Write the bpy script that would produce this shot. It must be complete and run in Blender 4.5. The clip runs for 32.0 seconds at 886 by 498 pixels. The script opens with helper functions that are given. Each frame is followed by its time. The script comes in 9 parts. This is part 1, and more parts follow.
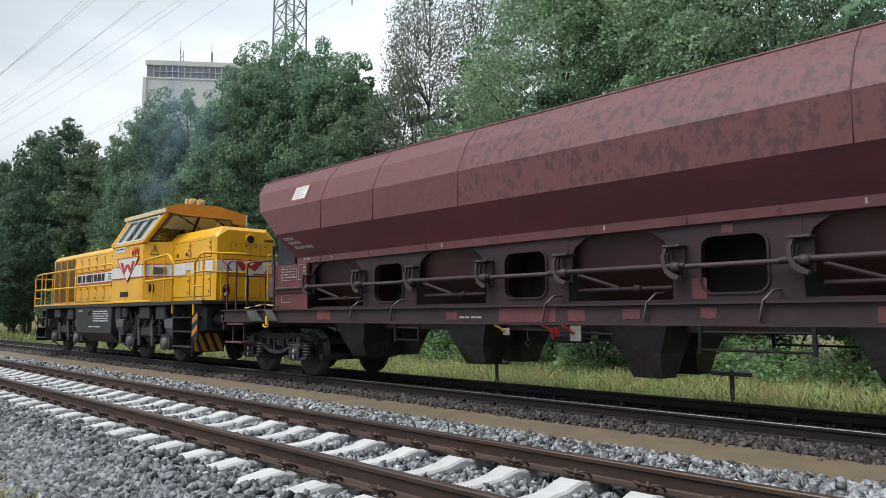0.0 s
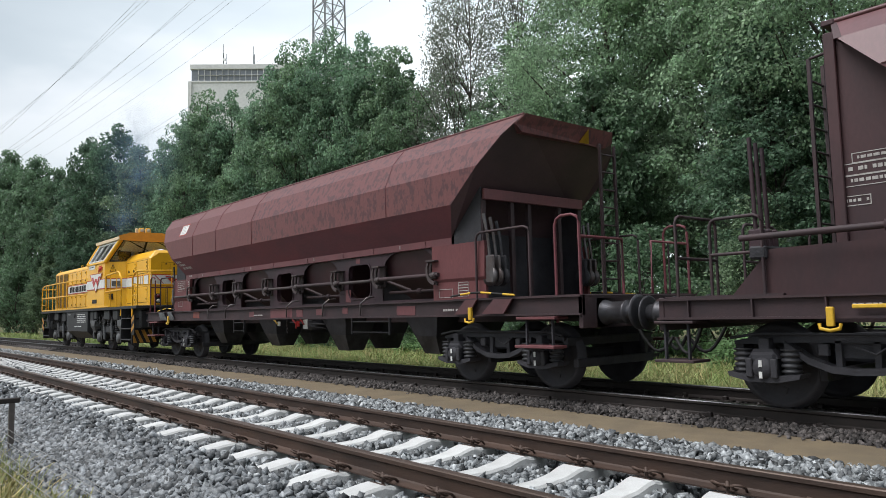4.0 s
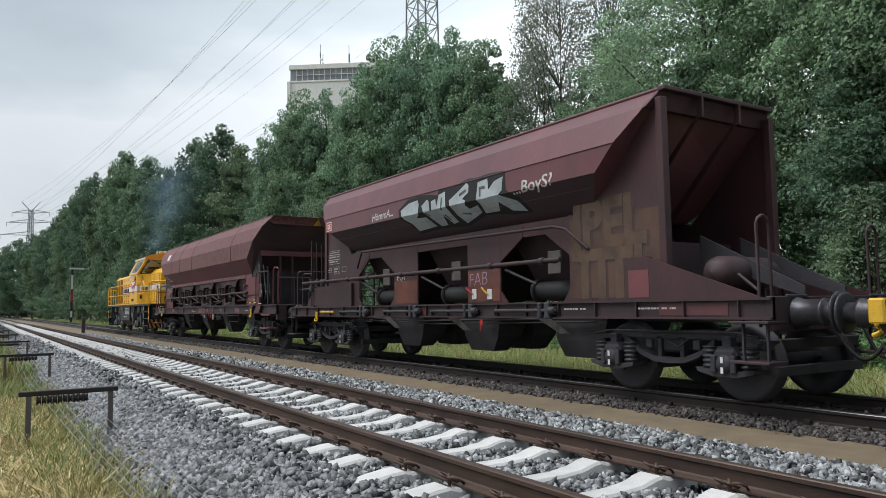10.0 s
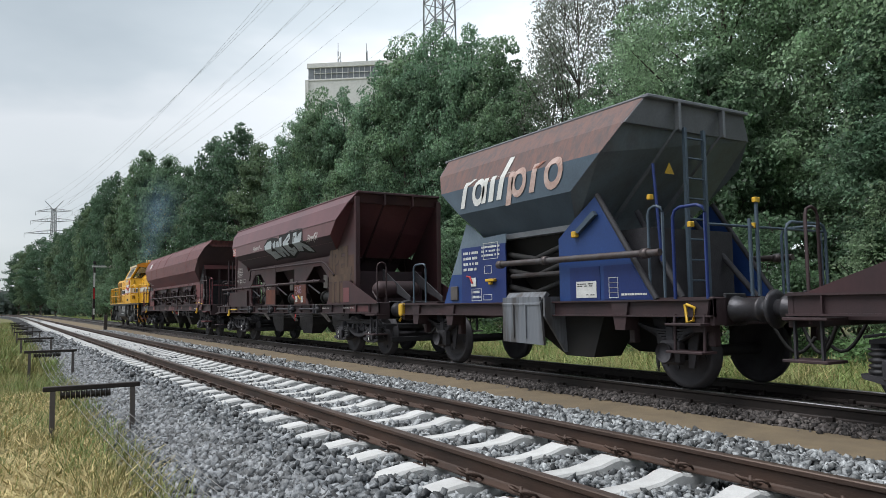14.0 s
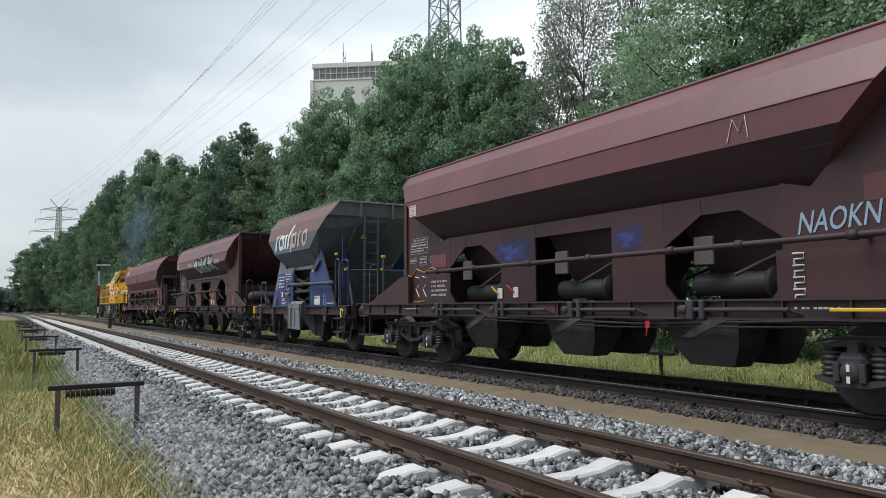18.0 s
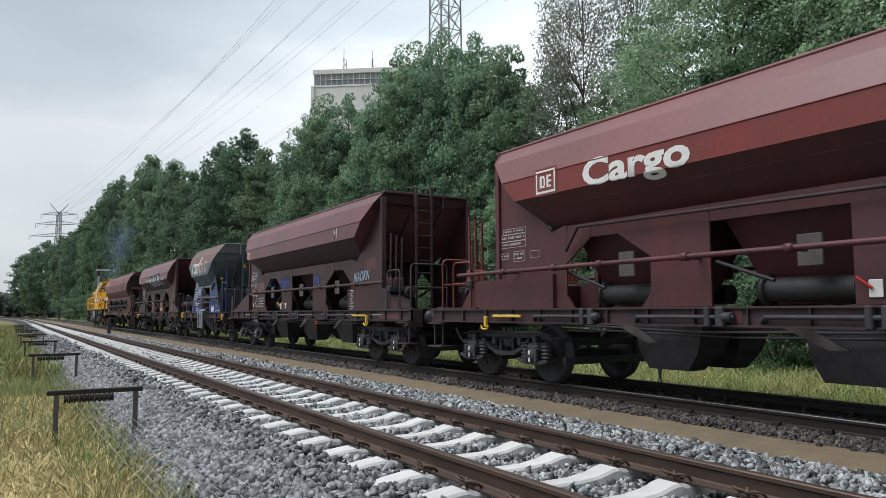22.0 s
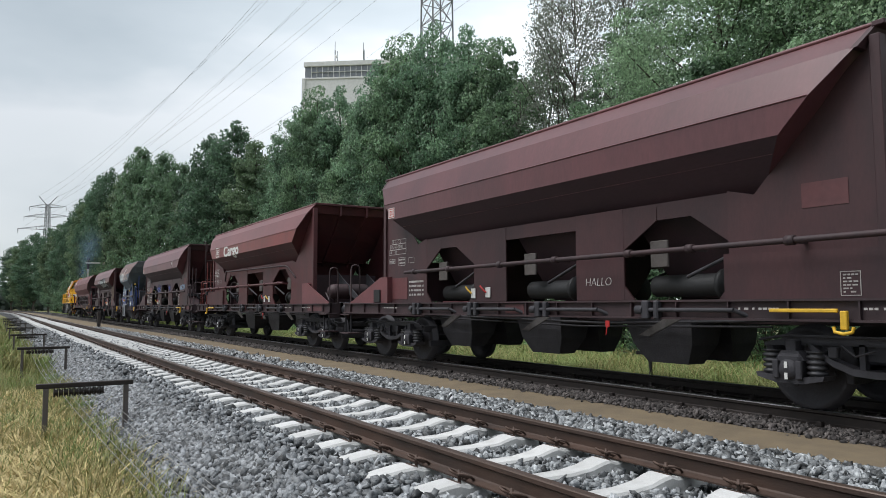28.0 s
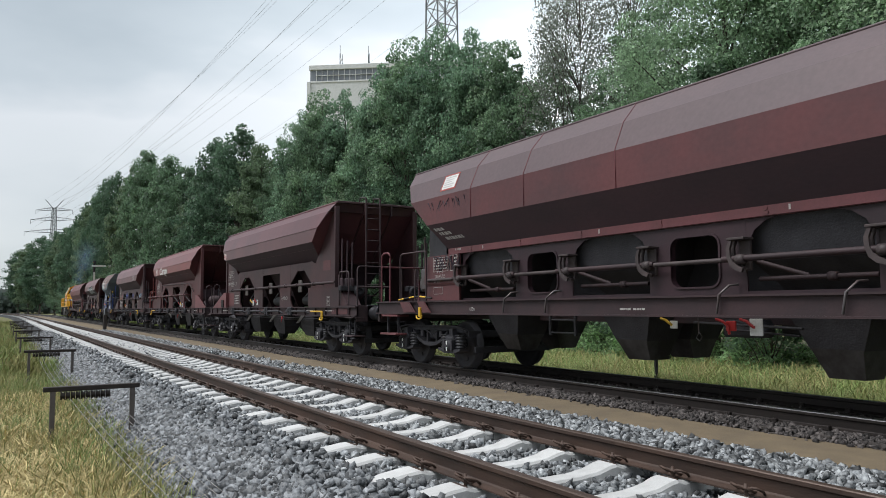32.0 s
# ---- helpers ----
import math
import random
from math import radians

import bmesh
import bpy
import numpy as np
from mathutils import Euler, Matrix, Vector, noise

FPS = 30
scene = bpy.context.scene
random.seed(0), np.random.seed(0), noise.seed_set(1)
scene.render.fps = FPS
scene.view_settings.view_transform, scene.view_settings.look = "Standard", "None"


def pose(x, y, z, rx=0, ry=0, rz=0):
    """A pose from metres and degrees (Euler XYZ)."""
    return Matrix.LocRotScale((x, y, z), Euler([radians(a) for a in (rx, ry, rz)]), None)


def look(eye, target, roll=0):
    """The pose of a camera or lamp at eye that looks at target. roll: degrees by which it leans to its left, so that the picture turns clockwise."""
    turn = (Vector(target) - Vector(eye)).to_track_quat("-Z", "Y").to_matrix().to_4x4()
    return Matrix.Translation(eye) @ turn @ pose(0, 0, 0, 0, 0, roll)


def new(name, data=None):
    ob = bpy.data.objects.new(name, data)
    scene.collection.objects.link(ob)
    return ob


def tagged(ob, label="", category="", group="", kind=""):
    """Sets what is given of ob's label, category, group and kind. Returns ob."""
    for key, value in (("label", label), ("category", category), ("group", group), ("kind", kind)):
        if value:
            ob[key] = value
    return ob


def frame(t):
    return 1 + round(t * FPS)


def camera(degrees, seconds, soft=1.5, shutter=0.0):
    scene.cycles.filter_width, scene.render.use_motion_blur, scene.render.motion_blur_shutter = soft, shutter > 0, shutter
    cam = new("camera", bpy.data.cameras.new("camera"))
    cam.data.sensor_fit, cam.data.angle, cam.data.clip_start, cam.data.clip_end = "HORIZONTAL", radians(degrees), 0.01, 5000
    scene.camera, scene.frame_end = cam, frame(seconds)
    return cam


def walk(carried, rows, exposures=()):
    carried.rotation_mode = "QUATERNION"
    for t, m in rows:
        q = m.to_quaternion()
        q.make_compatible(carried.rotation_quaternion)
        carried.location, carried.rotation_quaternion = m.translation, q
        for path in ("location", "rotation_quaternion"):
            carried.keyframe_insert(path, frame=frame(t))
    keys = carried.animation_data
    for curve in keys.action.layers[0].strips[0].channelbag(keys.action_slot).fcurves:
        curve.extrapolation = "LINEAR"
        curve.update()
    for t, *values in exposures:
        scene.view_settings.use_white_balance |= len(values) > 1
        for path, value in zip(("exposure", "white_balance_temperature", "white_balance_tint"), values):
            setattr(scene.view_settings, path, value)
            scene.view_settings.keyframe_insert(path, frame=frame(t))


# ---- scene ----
cam = camera(62.9, 32.0, soft=0.6)
PATH = [
    (0, (-4.281, -5.377, 1.139), (-2.91, -3.933, 1.326), -0.1),
    (0.5, (-4.268, -5.384, 1.146), (-2.915, -3.923, 1.334), -0.1),
    (1, (-4.252, -5.355, 1.147), (-2.911, -3.883, 1.338), 0.0),
    (1.5, (-4.211, -5.272, 1.145), (-2.878, -3.794, 1.336), 0.1),
    (2, (-4.201, -5.229, 1.141), (-2.873, -3.745, 1.33), 0.0),
    (2.5, (-4.175, -5.159, 1.129), (-2.854, -3.669, 1.316), -0.0),
    (3, (-4.155, -5.122, 1.135), (-2.846, -3.62, 1.317), -0.5),
    (3.5, (-4.14, -5.094, 1.121), (-2.841, -3.584, 1.297), -1.1),
    (5.5, (-3.951, -5.077, 1.134), (-2.763, -3.477, 1.299), -1.0),
    (6, (-3.903, -5.08, 1.136), (-2.744, -3.458, 1.298), -0.9),
    (6.5, (-3.885, -5.095, 1.137), (-2.746, -3.457, 1.29), -0.8),
    (7, (-3.874, -5.096, 1.14), (-2.758, -3.443, 1.292), -0.8),
    (7.5, (-3.868, -5.1, 1.136), (-2.763, -3.44, 1.289), -0.8),
    (8, (-3.866, -5.095, 1.14), (-2.765, -3.432, 1.293), -0.8),
    (8.5, (-3.86, -5.097, 1.144), (-2.762, -3.433, 1.299), -0.8),
    (9, (-3.865, -5.097, 1.146), (-2.772, -3.43, 1.304), -0.8),
    (9.5, (-3.866, -5.083, 1.139), (-2.775, -3.415, 1.297), -0.9),
    (10, (-3.856, -5.079, 1.146), (-2.782, -3.4, 1.307), -0.8),
    (10.5, (-3.868, -5.094, 1.151), (-2.806, -3.408, 1.316), -0.9),
    (11, (-3.873, -5.102, 1.149), (-2.821, -3.41, 1.315), -0.9),
    (11.5, (-3.862, -5.088, 1.145), (-2.819, -3.39, 1.315), -0.8),
    (12, (-3.866, -5.084, 1.143), (-2.828, -3.382, 1.312), -0.7),
    (12.5, (-3.869, -5.084, 1.145), (-2.835, -3.381, 1.313), -0.7),
    (13, (-3.861, -5.07, 1.134), (-2.827, -3.366, 1.299), -0.7),
    (13.5, (-3.845, -5.066, 1.132), (-2.812, -3.361, 1.293), -0.7),
    (14, (-3.858, -5.076, 1.13), (-2.825, -3.37, 1.285), -0.8),
    (14.5, (-3.866, -5.096, 1.139), (-2.833, -3.39, 1.291), -0.8),
    (16.5, (-3.856, -5.09, 1.137), (-2.824, -3.383, 1.29), -0.7),
    (17, (-3.865, -5.088, 1.14), (-2.835, -3.381, 1.295), -0.6),
    (17.5, (-3.87, -5.102, 1.142), (-2.842, -3.393, 1.298), -0.6),
    (18, (-3.878, -5.107, 1.147), (-2.854, -3.396, 1.304), -0.4),
    (18.5, (-3.876, -5.116, 1.144), (-2.855, -3.405, 1.306), -0.4),
    (19, (-3.876, -5.117, 1.143), (-2.856, -3.405, 1.309), -0.3),
    (19.5, (-3.874, -5.12, 1.15), (-2.856, -3.407, 1.32), -0.3),
    (20, (-3.878, -5.13, 1.148), (-2.859, -3.418, 1.32), -0.2),
    (20.5, (-3.882, -5.131, 1.145), (-2.863, -3.419, 1.32), -0.2),
    (21, (-3.875, -5.132, 1.149), (-2.855, -3.421, 1.325), -0.2),
    (21.5, (-3.873, -5.137, 1.148), (-2.85, -3.427, 1.323), -0.2),
    (22, (-3.878, -5.138, 1.149), (-2.854, -3.428, 1.323), -0.2),
    (22.5, (-3.866, -5.134, 1.147), (-2.838, -3.426, 1.318), -0.2),
    (23, (-3.87, -5.128, 1.145), (-2.839, -3.422, 1.314), -0.1),
    (23.5, (-3.877, -5.125, 1.146), (-2.844, -3.42, 1.311), -0.1),
    (24, (-3.88, -5.124, 1.144), (-2.846, -3.42, 1.309), -0.1),
    (24.5, (-3.885, -5.141, 1.148), (-2.851, -3.437, 1.31), -0.2),
    (25, (-3.879, -5.138, 1.145), (-2.843, -3.434, 1.306), -0.1),
    (25.5, (-3.872, -5.136, 1.146), (-2.835, -3.433, 1.306), -0.2),
    (27.5, (-3.878, -5.112, 1.145), (-2.835, -3.413, 1.298), -0.2),
    (28, (-3.876, -5.119, 1.148), (-2.831, -3.42, 1.303), -0.2),
    (28.5, (-3.875, -5.133, 1.152), (-2.829, -3.435, 1.307), -0.3),
    (29, (-3.874, -5.128, 1.154), (-2.829, -3.43, 1.311), -0.4),
    (29.5, (-3.877, -5.132, 1.15), (-2.833, -3.433, 1.309), -0.4),
    (30, (-3.875, -5.121, 1.152), (-2.835, -3.42, 1.311), -0.3),
    (30.5, (-3.88, -5.12, 1.152), (-2.841, -3.419, 1.311), -0.3),
    (31, (-3.865, -5.108, 1.155), (-2.828, -3.405, 1.313), -0.4),
    (31.5, (-3.874, -5.111, 1.15), (-2.838, -3.408, 1.312), -0.3),
    (32, (-3.887, -5.119, 1.154), (-2.854, -3.414, 1.317), -0.2),
]
walk(cam, [(t, look(eye, target, roll)) for t, eye, target, roll in PATH], [(0.0, 0.04, 6350, 10), (2.0, 0.06, 6350, 10), (3.0, 0.14, 6350, 10), (4.0, 0.12, 6350, 10), (6.0, 0.04, 6350, 10), (9.0, 0.0, 6350, 10), (32.0, 0.0, 6350, 10)])

# world: overcast sky with soft cloud masses, one broad weak sun
TRAIN_X, RAIL_Z = 4.7, -0.02
SUN_EL, SUN_AZ = 60, 290
world = bpy.data.worlds.new("world")
scene.world = world
world.use_nodes = True
wn, wl = world.node_tree.nodes, world.node_tree.links
wn.clear()
w_out = wn.new("ShaderNodeOutputWorld")
w_sky = wn.new("ShaderNodeTexSky")
w_sky.sky_type, w_sky.sun_disc = "NISHITA", False
w_sky.sun_elevation, w_sky.sun_rotation = radians(SUN_EL), radians(SUN_AZ)
w_b1 = wn.new("ShaderNodeBackground")
w_b1.inputs[1].default_value = 0.015
wl.new(w_sky.outputs[0], w_b1.inputs[0])
w_tc = wn.new("ShaderNodeTexCoord")
w_map = wn.new("ShaderNodeMapping")
w_map.inputs["Scale"].default_value = (1.0, 1.0, 2.6)
w_map.inputs["Location"].default_value = (0.35, 0.1, 0.42)
wl.new(w_tc.outputs["Generated"], w_map.inputs[0])
w_no = wn.new("ShaderNodeTexNoise")
w_no.inputs["Scale"].default_value, w_no.inputs["Detail"].default_value, w_no.inputs["Roughness"].default_value = 1.7, 5, 0.5
wl.new(w_map.outputs[0], w_no.inputs["Vector"])
w_ra = wn.new("ShaderNodeValToRGB")
w_el = w_ra.color_ramp.elements
w_el[0].position, w_el[0].color = 0.05, (0.68, 0.73, 0.75, 1)
w_el[1].position, w_el[1].color = 1.0, (0.67, 0.73, 0.765, 1)
for at, tone in ((0.14, (0.83, 0.865, 0.875, 1)), (0.22, (0.865, 0.895, 0.91, 1)), (0.29, (0.66, 0.72, 0.75, 1)), (0.38, (0.55, 0.615, 0.65, 1)), (0.60, (0.74, 0.79, 0.82, 1))):
    w_el.new(at).color = tone
w_up, w_wob, w_sum = wn.new("ShaderNodeSeparateXYZ"), wn.new("ShaderNodeMapRange"), wn.new("ShaderNodeMath")
wl.new(w_tc.outputs["Generated"], w_up.inputs[0])
w_wob.inputs["From Min"].default_value, w_wob.inputs["From Max"].default_value = 0.3, 0.7
w_wob.inputs["To Min"].default_value, w_wob.inputs["To Max"].default_value = -0.13, 0.13
wl.new(w_no.outputs["Fac"], w_wob.inputs["Value"])
wl.new(w_up.outputs["Z"], w_sum.inputs[0])
wl.new(w_wob.outputs[0], w_sum.inputs[1])
wl.new(w_sum.outputs[0], w_ra.inputs[0])
w_b2 = wn.new("ShaderNodeBackground")
w_b2.inputs[1].default_value = 0.99
w_sep, w_g1, w_g2, w_mul = wn.new("ShaderNodeSeparateXYZ"), wn.new("ShaderNodeMapRange"), wn.new("ShaderNodeMapRange"), wn.new("ShaderNodeMath")
wl.new(w_tc.outputs["Generated"], w_sep.inputs[0])
for w_g, axis, lo, hi in ((w_g1, "X", 0.885, 1.45), (w_g2, "Z", 0.90, 1.06)):
    w_g.interpolation_type = "SMOOTHSTEP"
    w_g.inputs["From Min"].default_value, w_g.inputs["From Max"].default_value = 0.0, 0.7
    w_g.inputs["To Min"].default_value, w_g.inputs["To Max"].default_value = lo, hi
    wl.new(w_sep.outputs[axis], w_g.inputs["Value"])
w_mul.operation = "MULTIPLY"
wl.new(w_g1.outputs[0], w_mul.inputs[0])
wl.new(w_g2.outputs[0], w_mul.inputs[1])
w_lit = wn.new("ShaderNodeVectorMath")
w_lit.operation = "SCALE"
wl.new(w_ra.outputs[0], w_lit.inputs[0])
wl.new(w_mul.outputs[0], w_lit.inputs["Scale"])
wl.new(w_lit.outputs[0], w_b2.inputs[0])
w_add = wn.new("ShaderNodeAddShader")
wl.new(w_b1.outputs[0], w_add.inputs[0])
wl.new(w_b2.outputs[0], w_add.inputs[1])
wl.new(w_add.outputs[0], w_out.inputs[0])

sun = new("sun", bpy.data.lights.new("sun", "SUN"))
sun.data.energy, sun.data.angle, sun.data.color = 3.8, radians(45), (1.0, 0.985, 0.965)
sun.matrix_basis = look((0, 0, 50), (40 / math.tan(radians(SUN_EL)) * math.cos(radians(20)), -40 / math.tan(radians(SUN_EL)) * math.sin(radians(20)), 10))
scene.view_settings.exposure = 0.0


# ---- materials ----
def mat(name, color, rough=0.7, metal=0.0, dark=None, scale=6.0, amount=0.5, grain=60.0, bump=0.15, stretch=(1, 1, 1), spread=0.0, spec=0.4, cut=(0.35, 0.65), island=0.0, tone=0.84, along=None):
    """A base colour mottled towards a second one at a large scale, with fine grain and relief. spread: change from object to object."""
    m = bpy.data.materials.new(name)
    m.use_nodes = True
    n, l = m.node_tree.nodes, m.node_tree.links
    b = n["Principled BSDF"]
    b.inputs["Roughness"].default_value, b.inputs["Metallic"].default_value = rough, metal
    b.inputs["Specular IOR Level"].default_value = spec
    dark = tuple(c * tone for c in (dark or [c * 0.6 for c in color]))
    color = tuple(c * tone for c in color)
    tc, mp = n.new("ShaderNodeTexCoord"), n.new("ShaderNodeMapping")
    mp.inputs["Scale"].default_value = stretch
    l.new(tc.outputs["Object"], mp.inputs[0])
    big, fine = n.new("ShaderNodeTexNoise"), n.new("ShaderNodeTexNoise")
    big.inputs["Scale"].default_value, big.inputs["Detail"].default_value = scale, 6
    big.inputs["Roughness"].default_value = 0.62
    fine.inputs["Scale"].default_value, fine.inputs["Detail"].default_value = grain, 3
    l.new(mp.outputs[0], big.inputs["Vector"])
    l.new(mp.outputs[0], fine.inputs["Vector"])
    ramp = n.new("ShaderNodeValToRGB")
    ramp.color_ramp.elements[0].position, ramp.color_ramp.elements[1].position = cut
    l.new(big.outputs["Fac"], ramp.inputs[0])
    mul = n.new("ShaderNodeMath")
    mul.operation = "MULTIPLY"
    mul.inputs[1].default_value = amount
    l.new(ramp.outputs[0], mul.inputs[0])
    factor = mul.outputs[0]
    if along:
        # the second colour grows along y from a weak start to its full amount
        sx, ag, am = n.new("ShaderNodeSeparateXYZ"), n.new("ShaderNodeMapRange"), n.new("ShaderNodeMath")
        l.new(tc.outputs["Object"], sx.inputs[0])
        l.new(sx.outputs["Y"], ag.inputs["Value"])
        ag.inputs["From Min"].default_value, ag.inputs["From Max"].default_value = along[:2]
        ag.inputs["To Min"].default_value = along[2]
        am.operation = "MULTIPLY"
        l.new(factor, am.inputs[0])
        l.new(ag.outputs[0], am.inputs[1])
        factor = am.outputs[0]
    mix = n.new("ShaderNodeMix")
    mix.data_type = "RGBA"
    mix.inputs["A"].default_value, mix.inputs["B"].default_value = (*color, 1), (*dark, 1)
    l.new(factor, mix.inputs["Factor"])
    hsv = n.new("ShaderNodeHueSaturation")
    l.new(mix.outputs["Result"], hsv.inputs["Color"])
    mr = n.new("ShaderNodeMapRange")
    mr.inputs["To Min"].default_value, mr.inputs["To Max"].default_value = 0.82, 1.18
    l.new(fine.outputs["Fac"], mr.inputs["Value"])
    val = mr.outputs[0]
    for kind, size in (("obj", spread), ("isl", island)):
        if size:
            if kind == "obj":
                src = n.new("ShaderNodeObjectInfo").outputs["Random"]
            else:
                src = n.new("ShaderNodeNewGeometry").outputs["Random Per Island"]
            r2 = n.new("ShaderNodeMapRange")
            r2.inputs["To Min"].default_value, r2.inputs["To Max"].default_value = 1 - size, 1 + size
            l.new(src, r2.inputs["Value"])
            mm = n.new("ShaderNodeMath")
            mm.operation = "MULTIPLY"
            l.new(val, mm.inputs[0])
            l.new(r2.outputs[0], mm.inputs[1])
            val = mm.outputs[0]
    l.new(val, hsv.inputs["Value"])
    l.new(hsv.outputs[0], b.inputs["Base Color"])
    if bump:
        bp = n.new("ShaderNodeBump")
        bp.inputs["Strength"].default_value, bp.inputs["Distance"].default_value = bump, 0.02
        l.new(fine.outputs["Fac"], bp.inputs["Height"])
        l.new(bp.outputs[0], b.inputs["Normal"])
    return m


M_RUST = mat("wagon brown paint", (0.136, 0.050, 0.056), 0.42, dark=(0.080, 0.036, 0.041), scale=1.1, amount=0.7, grain=25, bump=0.05, stretch=(1, 1, 0.35), spread=0.12)
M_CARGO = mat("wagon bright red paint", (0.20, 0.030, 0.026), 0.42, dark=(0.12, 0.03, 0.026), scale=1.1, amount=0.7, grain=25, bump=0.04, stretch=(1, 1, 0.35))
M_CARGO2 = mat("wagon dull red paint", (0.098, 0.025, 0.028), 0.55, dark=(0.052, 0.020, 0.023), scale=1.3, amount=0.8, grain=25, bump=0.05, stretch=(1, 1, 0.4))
M_RUST2 = mat("flaking red paint", (0.150, 0.058, 0.058), 0.55, dark=(0.072, 0.036, 0.041), scale=11.0, amount=0.75, grain=24, bump=0.08, stretch=(1, 0.85, 0.55), cut=(0.50, 0.57), spec=0.3, along=(1.0, 0.85, 0.28))
M_SHADEEND = mat("sooty purple brown paint", (0.088, 0.052, 0.058), 0.6, dark=(0.055, 0.036, 0.041), scale=0.9, amount=0.9, grain=30, bump=0.05)
M_PANEL = mat("sun bleached red paint", (0.155, 0.050, 0.052), 0.6, dark=(0.115, 0.040, 0.043), scale=1.8, amount=0.8, grain=30, bump=0.05, stretch=(1, 1, 0.4), spec=0.3)
M_BAND = mat("pinkish red band paint", (0.165, 0.052, 0.058), 0.5, dark=(0.11, 0.041, 0.045), scale=2.2, amount=0.8, grain=30, bump=0.05)
M_ORANGEP = mat("orange red touch-up paint", (0.24, 0.050, 0.034), 0.5, dark=(0.11, 0.036, 0.034), scale=6, amount=0.8, grain=40, bump=0.03)
M_SIGNRED = mat("faded sign red", (0.42, 0.07, 0.055), 0.6, dark=(0.22, 0.06, 0.05), scale=8, amount=0.7, grain=40, bump=0.0)
M_PALEGREY = mat("faded print grey", (0.42, 0.40, 0.40), 0.7, dark=(0.55, 0.53, 0.52), scale=30, amount=0.8, grain=60, bump=0.0)
M_SHADERED = mat("soot stained red paint", (0.165, 0.040, 0.048), 0.6, dark=(0.085, 0.030, 0.040), scale=1.1, amount=0.8, grain=30, bump=0.05, stretch=(1, 0.4, 1))
M_SHADEBROWN = mat("blackened brown paint", (0.060, 0.029, 0.037), 0.6, dark=(0.034, 0.021, 0.027), scale=1.1, amount=0.8, grain=30, bump=0.05, stretch=(1, 0.4, 1))
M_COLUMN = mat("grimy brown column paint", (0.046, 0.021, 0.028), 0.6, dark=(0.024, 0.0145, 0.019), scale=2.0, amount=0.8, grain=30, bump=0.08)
# upper flanks of the last wagon: dust plus skylight put into the colour
M_DUSTLIT = mat("dusty mauve paint", (0.112, 0.074, 0.080), 0.58, dark=(0.092, 0.063, 0.069), scale=1.3, amount=0.8, grain=26, bump=0.06, stretch=(1, 0.6, 0.5))
M_OLDRED = mat("old red paint with stains", (0.125, 0.040, 0.043), 0.58, dark=(0.078, 0.036, 0.040), scale=1.6, amount=0.9, grain=26, bump=0.06, stretch=(1, 0.5, 0.6))
# upper flanks of the red wagon: dust plus skylight put into the colour
M_DUSTLITRED = mat("dusty faded red paint", (0.18, 0.064, 0.066), 0.45, dark=(0.135, 0.055, 0.057), scale=1.2, amount=0.8, grain=26, bump=0.05, stretch=(1, 0.5, 0.5))
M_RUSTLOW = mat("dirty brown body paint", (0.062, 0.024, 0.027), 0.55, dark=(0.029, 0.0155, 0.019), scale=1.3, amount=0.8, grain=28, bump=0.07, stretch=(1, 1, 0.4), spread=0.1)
M_PALESLATE = mat("pale slate paint", (0.19, 0.20, 0.22), 0.5, dark=(0.13, 0.14, 0.155), scale=2, amount=0.7, grain=30, bump=0.04)
M_DISCHARGE = mat("scratched pale grey steel", (0.165, 0.178, 0.20), 0.5, dark=(0.065, 0.058, 0.056), scale=6, amount=0.9, grain=30, bump=0.1, stretch=(1, 1, 0.12), cut=(0.45, 0.62))
M_PLATE = mat("dull grey plate", (0.11, 0.095, 0.09), 0.6, dark=(0.07, 0.06, 0.055), scale=4, amount=0.7, grain=30, bump=0.08)
M_STENCIL = mat("worn white stencil", (0.46, 0.44, 0.42), 0.7, dark=(0.26, 0.23, 0.22), scale=14, amount=0.7, grain=60, bump=0.0)
M_UNDER = mat("black brown grime", (0.044, 0.042, 0.049), 0.7, dark=(0.020, 0.019, 0.023), scale=3, amount=0.8, grain=40, bump=0.3)
M_SILL = mat("dark brown sill paint", (0.050, 0.026, 0.029), 0.65, dark=(0.026, 0.018, 0.021), scale=2, amount=0.8, grain=40, bump=0.1)
M_HOOK = mat("rusty grey brown steel", (0.075, 0.056, 0.056), 0.6, 0.1, dark=(0.036, 0.027, 0.028), scale=5, amount=0.8, grain=45, bump=0.15)
M_STEEL = mat("worn grey steel", (0.13, 0.125, 0.13), 0.45, 0.6, dark=(0.085, 0.05, 0.042), scale=4, amount=0.7, grain=50, bump=0.1)
M_BUFFER = mat("dark greasy steel", (0.075, 0.076, 0.086), 0.4, 0.5, dark=(0.04, 0.034, 0.036), scale=4, amount=0.8, grain=50, bump=0.1)
M_CHUTE2 = mat("dark chute steel", (0.095, 0.09, 0.092), 0.55, 0.2, dark=(0.025, 0.022, 0.022), scale=1.6, amount=1.0, grain=30, bump=0.1, cut=(0.35, 0.6))
M_CHUTE = mat("scoured chute steel", (0.20, 0.19, 0.19), 0.5, 0.3, dark=(0.04, 0.032, 0.03), scale=1.6, amount=1.0, grain=30, bump=0.1, cut=(0.3, 0.6))
M_YELLOW = mat("loco yellow paint", (0.84, 0.44, 0.016), 0.34, dark=(0.62, 0.31, 0.012), scale=1.5, amount=0.45, grain=30, bump=0.03)
M_GREY = mat("loco dark grey", (0.030, 0.031, 0.034), 0.6, dark=(0.017, 0.016, 0.016), scale=2, amount=0.8, grain=40, bump=0.15)
